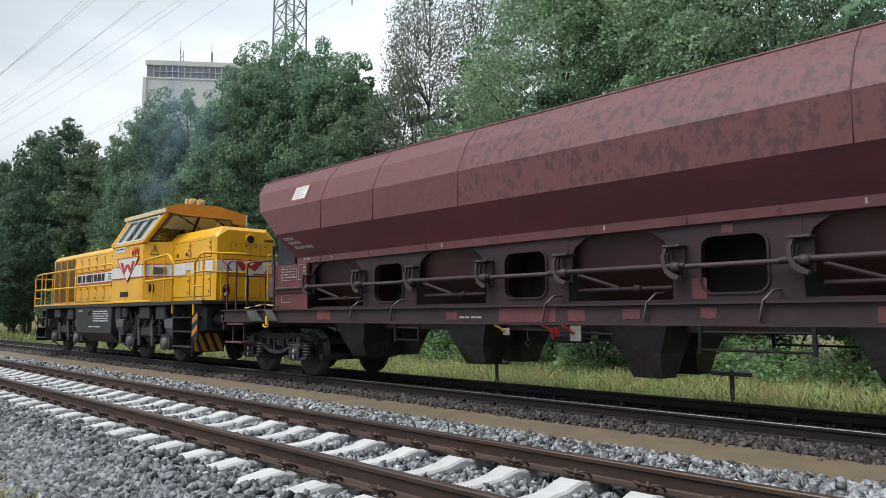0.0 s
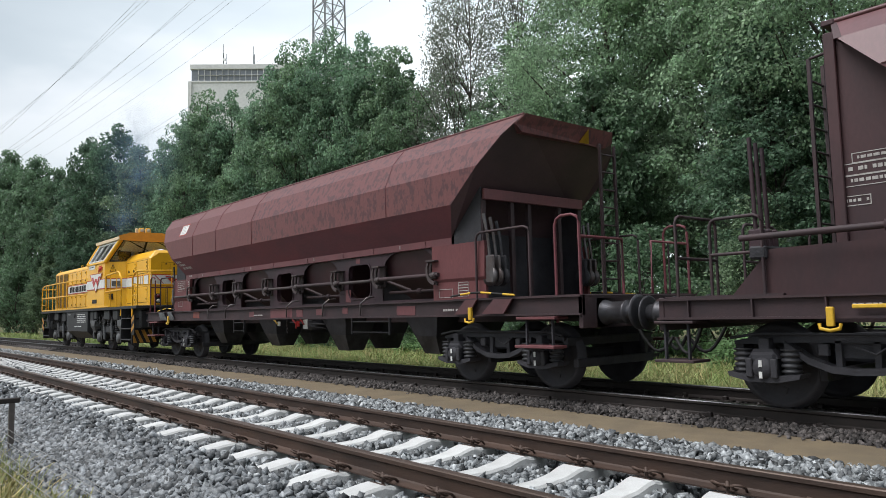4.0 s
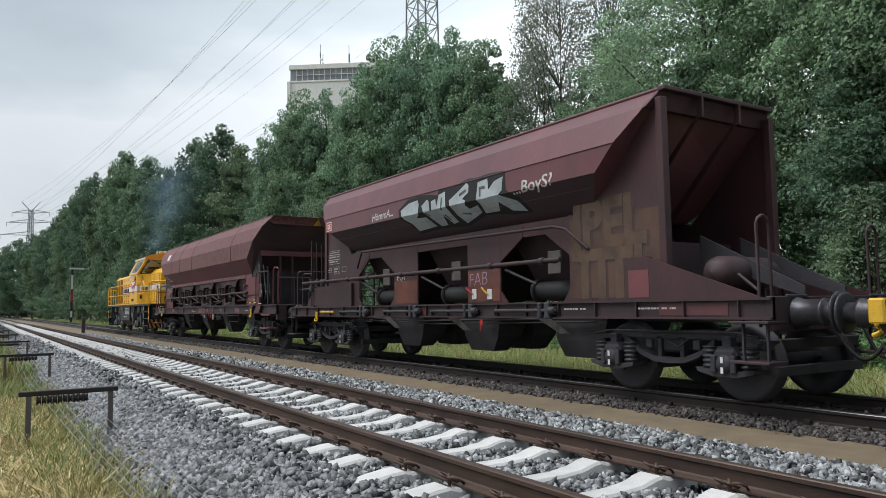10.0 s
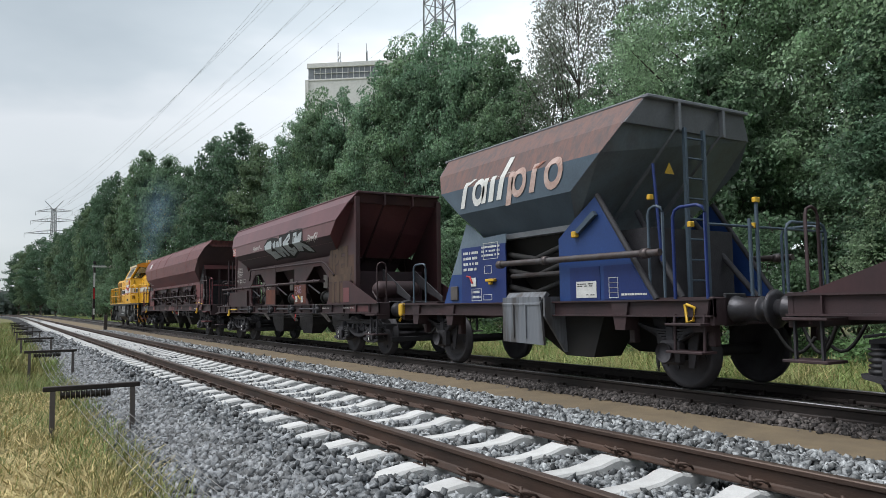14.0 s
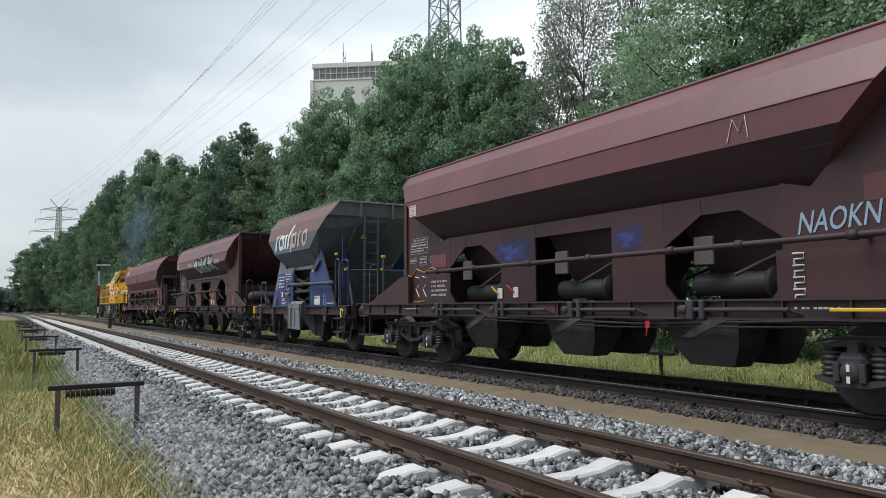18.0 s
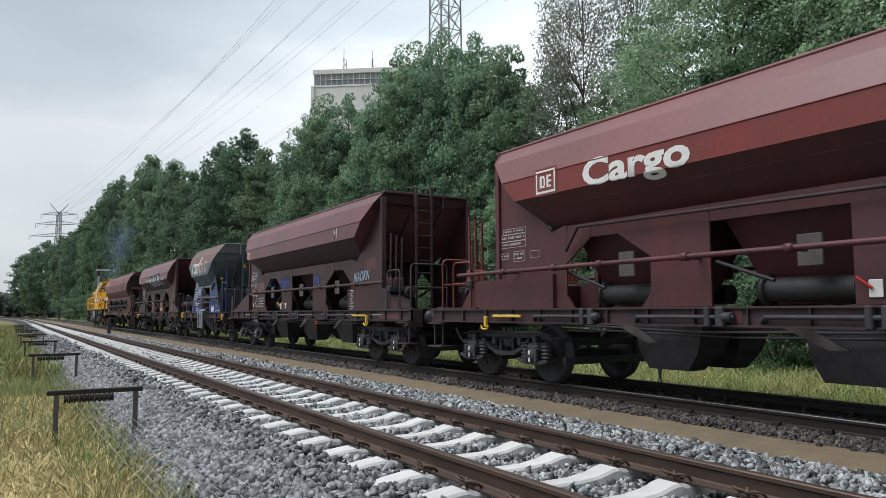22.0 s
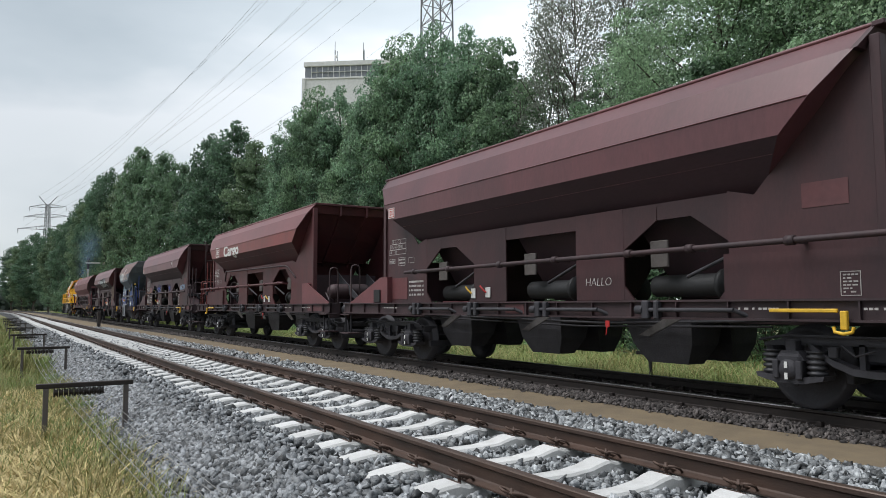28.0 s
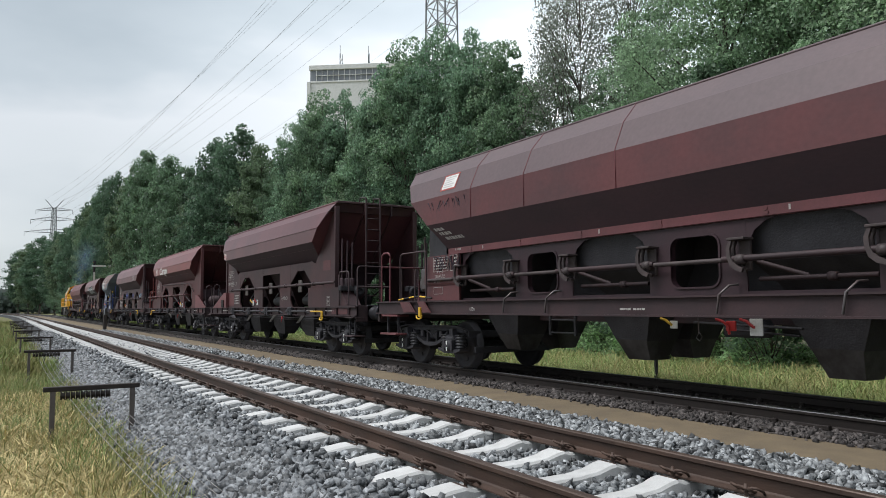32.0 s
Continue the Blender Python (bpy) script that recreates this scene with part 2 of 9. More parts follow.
M_MESH = mat("dusty yellow grille", (0.30, 0.16, 0.012), 0.6, dark=(0.10, 0.055, 0.01), scale=30, amount=0.9, grain=90, bump=0.6)
M_LINING = mat("grey cab lining", (0.24, 0.25, 0.26), 0.7, dark=(0.17, 0.175, 0.18), scale=3, amount=0.6, grain=30, bump=0.05)
M_CASE = mat("dusty mid grey casing", (0.11, 0.115, 0.12), 0.6, dark=(0.05, 0.05, 0.048), scale=3, amount=0.8, grain=40, bump=0.12)
M_JOINT = mat("dirty door joint", (0.16, 0.085, 0.012), 0.7, dark=(0.08, 0.045, 0.01), scale=9, amount=0.7, bump=0.0)
M_MESHDARK = mat("grey vent mesh", (0.12, 0.12, 0.115), 0.6, dark=(0.03, 0.03, 0.03), scale=60, amount=0.9, grain=90, bump=0.5)
# visor yellow deepened to orange, its shade put into the colour
M_VISOR = mat("orange visor paint", (0.66, 0.27, 0.015), 0.45, dark=(0.42, 0.16, 0.012), scale=2.5, amount=0.5, grain=30, bump=0.04)
M_CREAM = mat("cream roof paint", (0.78, 0.62, 0.40), 0.5, dark=(0.55, 0.42, 0.26), scale=3, amount=0.5, grain=30, bump=0.05)
M_BLIND = mat("pale blind cloth", (0.92, 0.94, 0.96), 0.8, dark=(0.84, 0.86, 0.88), scale=4, amount=0.4, grain=60, bump=0.05)
M_REDLENS = mat("dark red lamp lens", (0.16, 0.012, 0.012), 0.15, dark=(0.08, 0.01, 0.01), scale=8, amount=0.4, bump=0.0)
M_CABGLASS = bpy.data.materials.new("cab window glass")
M_CABGLASS.use_nodes = True
gn, gl = M_CABGLASS.node_tree.nodes, M_CABGLASS.node_tree.links
g_t, g_g, g_m, g_w = gn.new("ShaderNodeBsdfTransparent"), gn.new("ShaderNodeBsdfGlossy"), gn.new("ShaderNodeMixShader"), gn.new("ShaderNodeFresnel")
g_t.inputs[0].default_value = (0.94, 0.95, 0.95, 1)
g_g.inputs["Roughness"].default_value = 0.03
g_w.inputs["IOR"].default_value = 1.5
gl.new(g_w.outputs[0], g_m.inputs[0])
gl.new(g_t.outputs[0], g_m.inputs[1])
gl.new(g_g.outputs[0], g_m.inputs[2])
gl.new(g_m.outputs[0], gn["Material Output"].inputs[0])
BOGIES_L = (3.8, -3.28)
M_STRIPE = mat("worn orange stripe", (0.50, 0.24, 0.03), 0.55, dark=(0.25, 0.12, 0.03), scale=5, amount=0.7, grain=40, bump=0.05)
M_LAMP = mat("lamp lens", (0.55, 0.5, 0.42), 0.15, dark=(0.4, 0.36, 0.3), scale=5, amount=0.4, bump=0.0)
M_LEVER = mat("signal yellow paint", (0.72, 0.43, 0.03), 0.5, dark=(0.4, 0.25, 0.03), scale=8, amount=0.5, grain=50, bump=0.05)
M_BLACK = mat("matt black", (0.012, 0.012, 0.013), 0.75, dark=(0.02, 0.018, 0.017), scale=5, amount=0.6, grain=60, bump=0.1)
M_WHITE = mat("white paint", (0.72, 0.72, 0.70), 0.55, dark=(0.5, 0.5, 0.48), scale=6, amount=0.5, grain=60, bump=0.03)
M_RED = mat("signal red paint", (0.45, 0.02, 0.02), 0.5, dark=(0.3, 0.02, 0.02), scale=6, amount=0.5, grain=60, bump=0.03)
M_BLUE = mat("royal blue paint", (0.009, 0.028, 0.15), 0.5, dark=(0.009, 0.021, 0.10), scale=1.5, amount=0.6, grain=30, bump=0.04)
M_SLATELIT = mat("weathered slate paint with rust", (0.150, 0.182, 0.205), 0.5, dark=(0.095, 0.080, 0.075), scale=1.6, amount=0.7, grain=30, bump=0.05, stretch=(1, 1, 0.35), cut=(0.42, 0.72))
M_SLATE = mat("slate grey blue paint", (0.078, 0.112, 0.150), 0.5, dark=(0.050, 0.072, 0.098), scale=1.3, amount=0.7, grain=30, bump=0.05)
M_RUSTTOP = mat("rust over slate paint", (0.165, 0.086, 0.072), 0.6, dark=(0.085, 0.068, 0.070), scale=9.0, amount=0.9, grain=40, bump=0.08, stretch=(1, 1, 0.16), cut=(0.38, 0.66))
M_RAIL = mat("rusty rail", (0.085, 0.050, 0.036), 0.6, 0.2, dark=(0.036, 0.025, 0.021), scale=5, amount=0.8, grain=80, bump=0.15, stretch=(1, 0.25, 1))
M_RAILTOP = mat("rail head", (0.105, 0.072, 0.058), 0.45, 0.4, dark=(0.06, 0.04, 0.03), scale=5, amount=0.8, grain=80, bump=0.05, stretch=(1, 0.12, 1))
M_RAILFAR = mat("dark old rail", (0.035, 0.027, 0.024), 0.55, 0.3, dark=(0.02, 0.016, 0.015), scale=5, amount=0.8, grain=80, bump=0.1)
M_RAILSHINE = mat("polished rail head", (0.22, 0.22, 0.23), 0.35, 0.8, dark=(0.12, 0.11, 0.11), scale=5, amount=0.6, grain=80, bump=0.03)
M_CONC = mat("new pale concrete", (0.56, 0.56, 0.55), 0.85, dark=(0.42, 0.41, 0.40), scale=5, amount=0.7, grain=90, bump=0.15, spread=0.08)
M_OLDSLEEPER = mat("old dark sleeper", (0.06, 0.05, 0.045), 0.9, dark=(0.035, 0.03, 0.028), scale=4, amount=0.8, grain=40, bump=0.3, spread=0.2)
M_STONE = mat("fresh grey ballast", (0.33, 0.342, 0.347), 0.55, dark=(0.050, 0.056, 0.064), scale=20, amount=0.9, grain=90, bump=0.35, island=0.88)
M_STONE3 = mat("dirty shoulder ballast", (0.235, 0.245, 0.255), 0.5, dark=(0.034, 0.038, 0.044), scale=16, amount=0.85, grain=90, bump=0.3, island=0.85)
M_STONE2 = mat("brown old ballast", (0.112, 0.098, 0.092), 0.8, dark=(0.036, 0.031, 0.031), scale=14, amount=0.85, grain=70, bump=0.3, island=0.75)
# bed near black: shade of the gaps between stones put into its colour
M_BALLAST_SHADE = mat("ballast bed", (0.026, 0.027, 0.029), 0.9, dark=(0.010, 0.010, 0.011), scale=22, amount=1.0, grain=70, bump=0.8, cut=(0.4, 0.6))
M_BALLAST2 = mat("old ballast bed", (0.075, 0.063, 0.055), 0.9, dark=(0.035, 0.03, 0.027), scale=22, amount=1.0, grain=70, bump=0.8, cut=(0.4, 0.6))
M_SAND = mat("sandy path", (0.19, 0.145, 0.090), 0.95, dark=(0.125, 0.098, 0.066), scale=2.5, amount=0.8, grain=160, bump=0.2)
M_SOIL = mat("grassy soil", (0.10, 0.12, 0.035), 0.95, dark=(0.16, 0.13, 0.06), scale=0.6, amount=0.9, grain=30, bump=0.5)
M_GRASS = mat("summer grass", (0.17, 0.235, 0.07), 0.7, dark=(0.30, 0.25, 0.10), scale=0.9, amount=0.9, grain=20, bump=0.0, island=0.35, cut=(0.4, 0.62))
M_MEADOW = mat("seeding meadow grass", (0.19, 0.27, 0.080), 0.7, dark=(0.30, 0.29, 0.12), scale=0.8, amount=0.9, grain=20, bump=0.0, island=0.35, cut=(0.42, 0.62), tone=1.0)
M_HAY = mat("dry grass", (0.50, 0.40, 0.20), 0.8, dark=(0.26, 0.22, 0.09), scale=1.5, amount=0.9, grain=20, bump=0.0, island=0.3, tone=1.05)


def leaf_mat(name, color, dark, island=0.42):
    m = mat(name, color, 0.5, dark=dark, scale=0.5, amount=0.9, grain=6, bump=0.0, island=island, spread=0.12, spec=0.45, tone=1.0)
    n, l = m.node_tree.nodes, m.node_tree.links
    b, out = n["Principled BSDF"], n["Material Output"]
    tr, ms = n.new("ShaderNodeBsdfTranslucent"), n.new("ShaderNodeMixShader")
    ms.inputs[0].default_value = 0.6
    src = b.inputs["Base Color"].links[0].from_socket
    l.new(src, tr.inputs[0])
    l.new(b.outputs[0], ms.inputs[1])
    l.new(tr.outputs[0], ms.inputs[2])
    l.new(ms.outputs[0], out.inputs[0])
    return m


M_LEAF_A = leaf_mat("alder leaves", (0.212, 0.320, 0.182), (0.102, 0.175, 0.108), 0.58)
M_LEAF_B = leaf_mat("oak leaves", (0.186, 0.292, 0.178), (0.088, 0.158, 0.104), 0.58)
M_LEAF_C = leaf_mat("willow leaves", (0.275, 0.375, 0.224), (0.169, 0.245, 0.150))
M_LEAF_D = leaf_mat("maple leaves", (0.139, 0.224, 0.127), (0.082, 0.136, 0.084))
M_LEAF_E = leaf_mat("birch leaves", (0.215, 0.240, 0.195), (0.140, 0.160, 0.130))
# near-tree leaves: alder green brightened, light put into the colour
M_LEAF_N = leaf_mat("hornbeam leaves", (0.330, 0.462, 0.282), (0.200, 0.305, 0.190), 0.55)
M_LEAF_U = leaf_mat("nettle leaves", (0.215, 0.350, 0.150), (0.125, 0.215, 0.095), 0.55)
M_LEAF_P = leaf_mat("yellowish alder leaves", (0.150, 0.212, 0.118), (0.088, 0.138, 0.080))
M_LEAF_O = leaf_mat("dark oak leaves", (0.111, 0.186, 0.113), (0.062, 0.114, 0.071))
# far leaves paled and greyed: distance haze put into their colour
M_LEAF_F = leaf_mat("hazy far leaves", (0.128, 0.168, 0.140), (0.098, 0.129, 0.112))
M_BARK = mat("grey brown bark", (0.10, 0.085, 0.07), 0.9, dark=(0.05, 0.042, 0.036), scale=4, amount=0.8, grain=30, bump=0.5, stretch=(1, 1, 0.3))
M_TOWER = mat("cream rendered tower", (0.76, 0.76, 0.74), 0.85, dark=(0.68, 0.68, 0.66), scale=0.1, amount=0.7, grain=2, bump=0.0)
M_TOWERBAND = mat("dark band glazing", (0.25, 0.27, 0.30), 0.35, dark=(0.17, 0.185, 0.20), scale=0.4, amount=0.7, grain=2, bump=0.0)
M_PYLON = mat("galvanised lattice", (0.20, 0.215, 0.22), 0.6, 0.2, dark=(0.15, 0.16, 0.165), scale=0.5, amount=0.7, grain=3, bump=0.0)
M_WIRE = mat("power line", (0.30, 0.31, 0.32), 0.6, 0.2, dark=(0.12, 0.13, 0.14), scale=0.2, amount=0.5, grain=2, bump=0.0)
M_WIREPALE = mat("bright steel wire", (0.26, 0.26, 0.25), 0.5, 0.3, dark=(0.16, 0.15, 0.14), scale=3, amount=0.6, grain=40, bump=0.0)


# ---- mesh helpers ----
class Mesh:
    """Collects vertices and faces of one mesh."""

    def __init__(self):
        self.v, self.f, self.k, self.smooth = [], [], [], []
        self.slot = 0

    def add(self, verts, faces, smooth=False):
        o = len(self.v)
        self.v += [tuple(p) for p in verts]
        self.f += [tuple(i + o for i in q) for q in faces]
        self.k += [self.slot] * len(faces)
        self.smooth += [smooth] * len(faces)
        return self

    def box(self, x0, x1, y0, y1, z0, z1, c=0.0):
        """A box, its edges chamfered by c."""
        x0, x1, y0, y1, z0, z1 = min(x0, x1), max(x0, x1), min(y0, y1), max(y0, y1), min(z0, z1), max(z0, z1)
        if not c:
            v = [(x, y, z) for z in (z0, z1) for y in (y0, y1) for x in (x0, x1)]
            return self.add(v, [(0, 2, 3, 1), (4, 5, 7, 6), (0, 1, 5, 4), (2, 6, 7, 3), (0, 4, 6, 2), (1, 3, 7, 5)])
        v, idx = [], {}
        for a in (0, 1):
            for b in (0, 1):
                for g in (0, 1):
                    for ax in (0, 1, 2):
                        p = [(x0, x1)[a], (y0, y1)[b], (z0, z1)[g]]
                        for i, s in enumerate((a, b, g)):
                            if i != ax:
                                p[i] += c if s == 0 else -c
                        idx[a, b, g, ax] = len(v)
                        v.append(p)
        f = []
        for s in (0, 1):
            for ax in (0, 1, 2):
                ring = []
                for p, q in ((0, 0), (1, 0), (1, 1), (0, 1)):
                    key = [0, 0, 0]
                    key[ax] = s
                    o = [i for i in (0, 1, 2) if i != ax]
                    key[o[0]], key[o[1]] = p, q
                    ring.append(idx[(*key, ax)])
                flip = (s == 0) ^ (ax == 1)
                f.append(tuple(ring[::-1]) if flip else tuple(ring))
        for ax in (0, 1, 2):
            o = [i for i in (0, 1, 2) if i != ax]
            for p in (0, 1):
                for q in (0, 1):
                    k0, k1 = [0, 0, 0], [0, 0, 0]
                    k0[o[0]] = k1[o[0]] = p
                    k0[o[1]] = k1[o[1]] = q
                    k0[ax], k1[ax] = 0, 1
                    ring = [idx[(*k0, o[0])], idx[(*k1, o[0])], idx[(*k1, o[1])], idx[(*k0, o[1])]]
                    flip = (p ^ q) ^ (ax == 1)
                    f.append(tuple(ring) if flip else tuple(ring[::-1]))
        for a in (0, 1):
            for b in (0, 1):
                for g in (0, 1):
                    ring = [idx[a, b, g, i] for i in (0, 1, 2)]
                    f.append(tuple(ring) if (a + b + g) % 2 else tuple(ring[::-1]))
        return self.add(v, f)

    def tube(self, pts, r, n=8, r1=None, caps=True):
        """A round bar along the points; r1: radius at the end."""
        pts = [Vector(p) for p in pts]
        rings = []
        up = Vector((0, 0, 1))
        for i, p in enumerate(pts):
            d = (pts[min(i + 1, len(pts) - 1)] - pts[max(i - 1, 0)]).normalized()
            a = d.cross(up)
            if a.length < 0.05:
                a = d.cross(Vector((0, 1, 0)))
            a.normalize()
            b = a.cross(d)
            q = r if r1 is None else r + (r1 - r) * i / (len(pts) - 1)
            rings.append([p + q * (math.cos(2 * math.pi * k / n) * a + math.sin(2 * math.pi * k / n) * b) for k in range(n)])
        v = [p for g in rings for p in g]
        f = [(i * n + k, i * n + (k + 1) % n, (i + 1) * n + (k + 1) % n, (i + 1) * n + k) for i in range(len(pts) - 1) for k in range(n)]
        self.add(v, f, True)
        if caps:
            self.add(rings[0], [tuple(range(n))[::-1]])
            self.add(rings[-1], [tuple(range(n))])
        return self

    def lathe(self, prof, at, axis="x", n=20):
        """Turns (along, radius) pairs round an axis through at."""
        rings = []
        for s, r in prof:
            ring = []
            for k in range(n):
                c, q = r * math.cos(2 * math.pi * k / n), r * math.sin(2 * math.pi * k / n)
                o = {"x": (s, c, q), "y": (c, s, q), "z": (c, q, s)}[axis]
                ring.append((at[0] + o[0], at[1] + o[1], at[2] + o[2]))
            rings.append(ring)
        v = [p for g in rings for p in g]
        f = []
        for i in range(len(prof) - 1):
            for k in range(n):
                q = (i * n + k, i * n + (k + 1) % n, (i + 1) * n + (k + 1) % n, (i + 1) * n + k)
                f.append(q if axis != "y" else q[::-1])
        return self.add(v, f, True)

    def slab(self, poly, axis, a0, a1):
        """A flat polygon given by pairs, thickened along an axis from a0 to a1. Pairs are (y, z), (x, z) or (x, y)."""
        def place(p, a):
            return {"x": (a, p[0], p[1]), "y": (p[0], a, p[1]), "z": (p[0], p[1], a)}[axis]
        n = len(poly)
        v = [place(p, a0) for p in poly] + [place(p, a1) for p in poly]
        f = [tuple(range(n))[::-1], tuple(range(n, 2 * n))] + [(i, (i + 1) % n, n + (i + 1) % n, n + i) for i in range(n)]
        return self.add(v, f)

    def loft(self, rings, close=True, caps=(True, True)):
        n = len(rings[0])
        v = [p for g in rings for p in g]
        m = n if close else n - 1
        f = [(i * n + k, i * n + (k + 1) % n, (i + 1) * n + (k + 1) % n, (i + 1) * n + k) for i in range(len(rings) - 1) for k in range(m)]
        self.add(v, f)
        if caps[0]:
            self.add(rings[0], [tuple(range(n))[::-1]])
        if caps[1]:
            self.add(rings[-1], [tuple(range(n))])
        return self

    def data(self, name, *mats):
        me = bpy.data.meshes.new(name)
        me.from_pydata(self.v, [], self.f)
        for m in mats:
            me.materials.append(m)
        me.polygons.foreach_set("material_index", self.k)
        me.polygons.foreach_set("use_smooth", self.smooth)
        bm = bmesh.new()
        bm.from_mesh(me)
        bmesh.ops.recalc_face_normals(bm, faces=bm.faces)
        bm.to_mesh(me)
        bm.free()
        me.update()
        return me


def part(name, m, material, parent, label="", at=None):
    """Links a Mesh as one object under a thing or a part."""
    mats = material if isinstance(material, (tuple, list)) else (material,)
    ob = new(name, m.data(name, *mats) if isinstance(m, Mesh) else m)
    ob.parent = parent
    if at is not None:
        ob.matrix_basis = at
    if label:
        tagged(ob, label)
    return ob


def thing(name, at, label, category, group="", kind="", m=None, material=None):
    ob = new(name, None if m is None else m.data(name, *(material if isinstance(material, tuple) else (material,))))
    ob.matrix_basis = at
    return tagged(ob, label, category, group, kind)


def quads(name, centres, us, vs, material, pointed=False):
    """Many separate quads as one mesh, quickly: centres, half edges u and v as arrays. pointed: diamonds on the same half lengths."""
    n = len(centres)
    corners = [centres - us, centres - vs + us * 0.15, centres + us, centres + vs + us * 0.15] if pointed else [centres - us - vs, centres + us - vs, centres + us + vs, centres - us + vs]
    co = np.stack(corners, 1).reshape(-1, 3)
    me = bpy.data.meshes.new(name)
    me.vertices.add(4 * n)
    me.vertices.foreach_set("co", co.astype(np.float32).ravel())
    me.loops.add(4 * n)
    me.loops.foreach_set("vertex_index", np.arange(4 * n, dtype=np.int32))
    me.polygons.add(n)
    me.polygons.foreach_set("loop_start", np.arange(0, 4 * n, 4, dtype=np.int32))
    me.polygons.foreach_set("loop_total", np.full(n, 4, dtype=np.int32))
    me.materials.append(material)
    me.update(calc_edges=True)
    return me


# ---- ground, ballast, tracks ----
rng = np.random.default_rng(7)


def bend(y):
    """The line swings gently to the left in the distance."""
    return -max(0.0, y - 140) ** 2 / 3000


def strip(name, profile, y0, y1, material, label, category, steps=None, wob=0.0):
    """A sheet along the track with a cross profile of (x, z)."""
    ys = steps or [y0, y1]
    m = Mesh()
    v = []
    for y in ys:
        for i, (x, z) in enumerate(profile):
            w = wob * noise.noise((y * 0.7, i * 3.1, 1.0)) if 0 < i < len(profile) - 1 else 0
            v.append((x + w + (bend(y) if wob else 0.0), y, z))
    n = len(profile)
    m.add(v, [(i * n + k, i * n + k + 1, (i + 1) * n + k + 1, (i + 1) * n + k) for i in range(len(ys) - 1) for k in range(n - 1)])
    return thing(name, pose(0, 0, 0), label, category, "", "structure", m, material)


YS = [-40 + 1.0 * k for k in range(100)] + [60 + 10 * k for k in range(55)]
strip("ground", [(-900, -0.75), (-60, -0.75), (-6, -0.70), (-2.3, -0.66), (2.0, -0.66), (7.3, -0.60), (9, -0.62), (13, -0.55), (60, 0.2), (900, 0.2)], -200, 1500, M_SOIL, "grassy soil beside the railway", "ground", [-300, -60] + YS + [900, 2500], 0.0)
strip("near_ballast", [(-2.62, -0.72), (-2.2, -0.60), (-1.72, -0.37), (-1.3, -0.36), (0, -0.38), (1.3, -0.36), (1.9, -0.34), (2.6, -0.36), (2.75, -0.4)], 0, 0, M_BALLAST_SHADE, "crushed-stone ballast bed, near black for shaded gaps", "ballast", YS, 0.05)
strip("sand_path", [(2.2, -0.36), (2.5, -0.275), (2.9, -0.262), (3.58, -0.262), (3.9, -0.36)], 0, 0, M_SAND, "trodden sandy cable path between tracks", "path", YS, 0.08)
strip("far_ballast", [(3.48, -0.36), (3.62, -0.275), (3.80, -0.22), (4.7, -0.20), (5.65, -0.21), (6.6, -0.26), (7.5, -0.62)], 0, 0, M_BALLAST2, "old brown ballast bed", "ballast", YS, 0.05)


def scatter_stones(name, pts, size, material, label):
    """Angular stones, each a squeezed and skewed block, in one mesh."""
    n = len(pts)
    base = np.array([(x, y, z) for z in (-1, 1) for y in (-1, 1) for x in (-1, 1)], float)
    v = np.repeat(base[None], n, 0) * (1 + rng.uniform(-0.62, 0.22, (n, 8, 3)))
    v *= (size * rng.uniform(0.5, 1.4, (n, 1, 1))) * rng.uniform(0.5, 1.3, (n, 1, 3)) * np.array([1.3, 1.1, 0.7])
    a = rng.normal(size=(n, 4))
    a /= np.linalg.norm(a, axis=1)[:, None]
    w, x, y, z = a.T
    R = np.stack([1 - 2 * (y * y + z * z), 2 * (x * y - z * w), 2 * (x * z + y * w), 2 * (x * y + z * w), 1 - 2 * (x * x + z * z), 2 * (y * z - x * w), 2 * (x * z - y * w), 2 * (y * z + x * w), 1 - 2 * (x * x + y * y)], 1).reshape(n, 3, 3)
    v = np.einsum("nij,nkj->nki", R, v) + pts[:, None, :]
    faces = np.array([(0, 2, 3, 1), (4, 5, 7, 6), (0, 1, 5, 4), (2, 6, 7, 3), (0, 4, 6, 2), (1, 3, 7, 5)])
    f = (faces[None] + 8 * np.arange(n)[:, None, None]).reshape(-1, 4)
    me = bpy.data.meshes.new(name)
    me.vertices.add(8 * n)
    me.vertices.foreach_set("co", v.astype(np.float32).ravel())
    me.loops.add(f.size)
    me.loops.foreach_set("vertex_index", f.astype(np.int32).ravel())
    me.polygons.add(len(f))
    me.polygons.foreach_set("loop_start", np.arange(0, f.size, 4, dtype=np.int32))
    me.polygons.foreach_set("loop_total", np.full(len(f), 4, dtype=np.int32))
    me.materials.append(material)
    me.update(calc_edges=True)
    ob = new(name, me)
    return tagged(ob, label, "gravel", "", "stuff")


def bed_height(x):
    return np.interp(x, [-2.62, -2.2, -1.75, -1.3, -1.05, 1.05, 1.3, 1.9, 2.6, 2.8], [-0.68, -0.52, -0.27, -0.215, -0.255, -0.255, -0.215, -0.23, -0.30, -0.36])


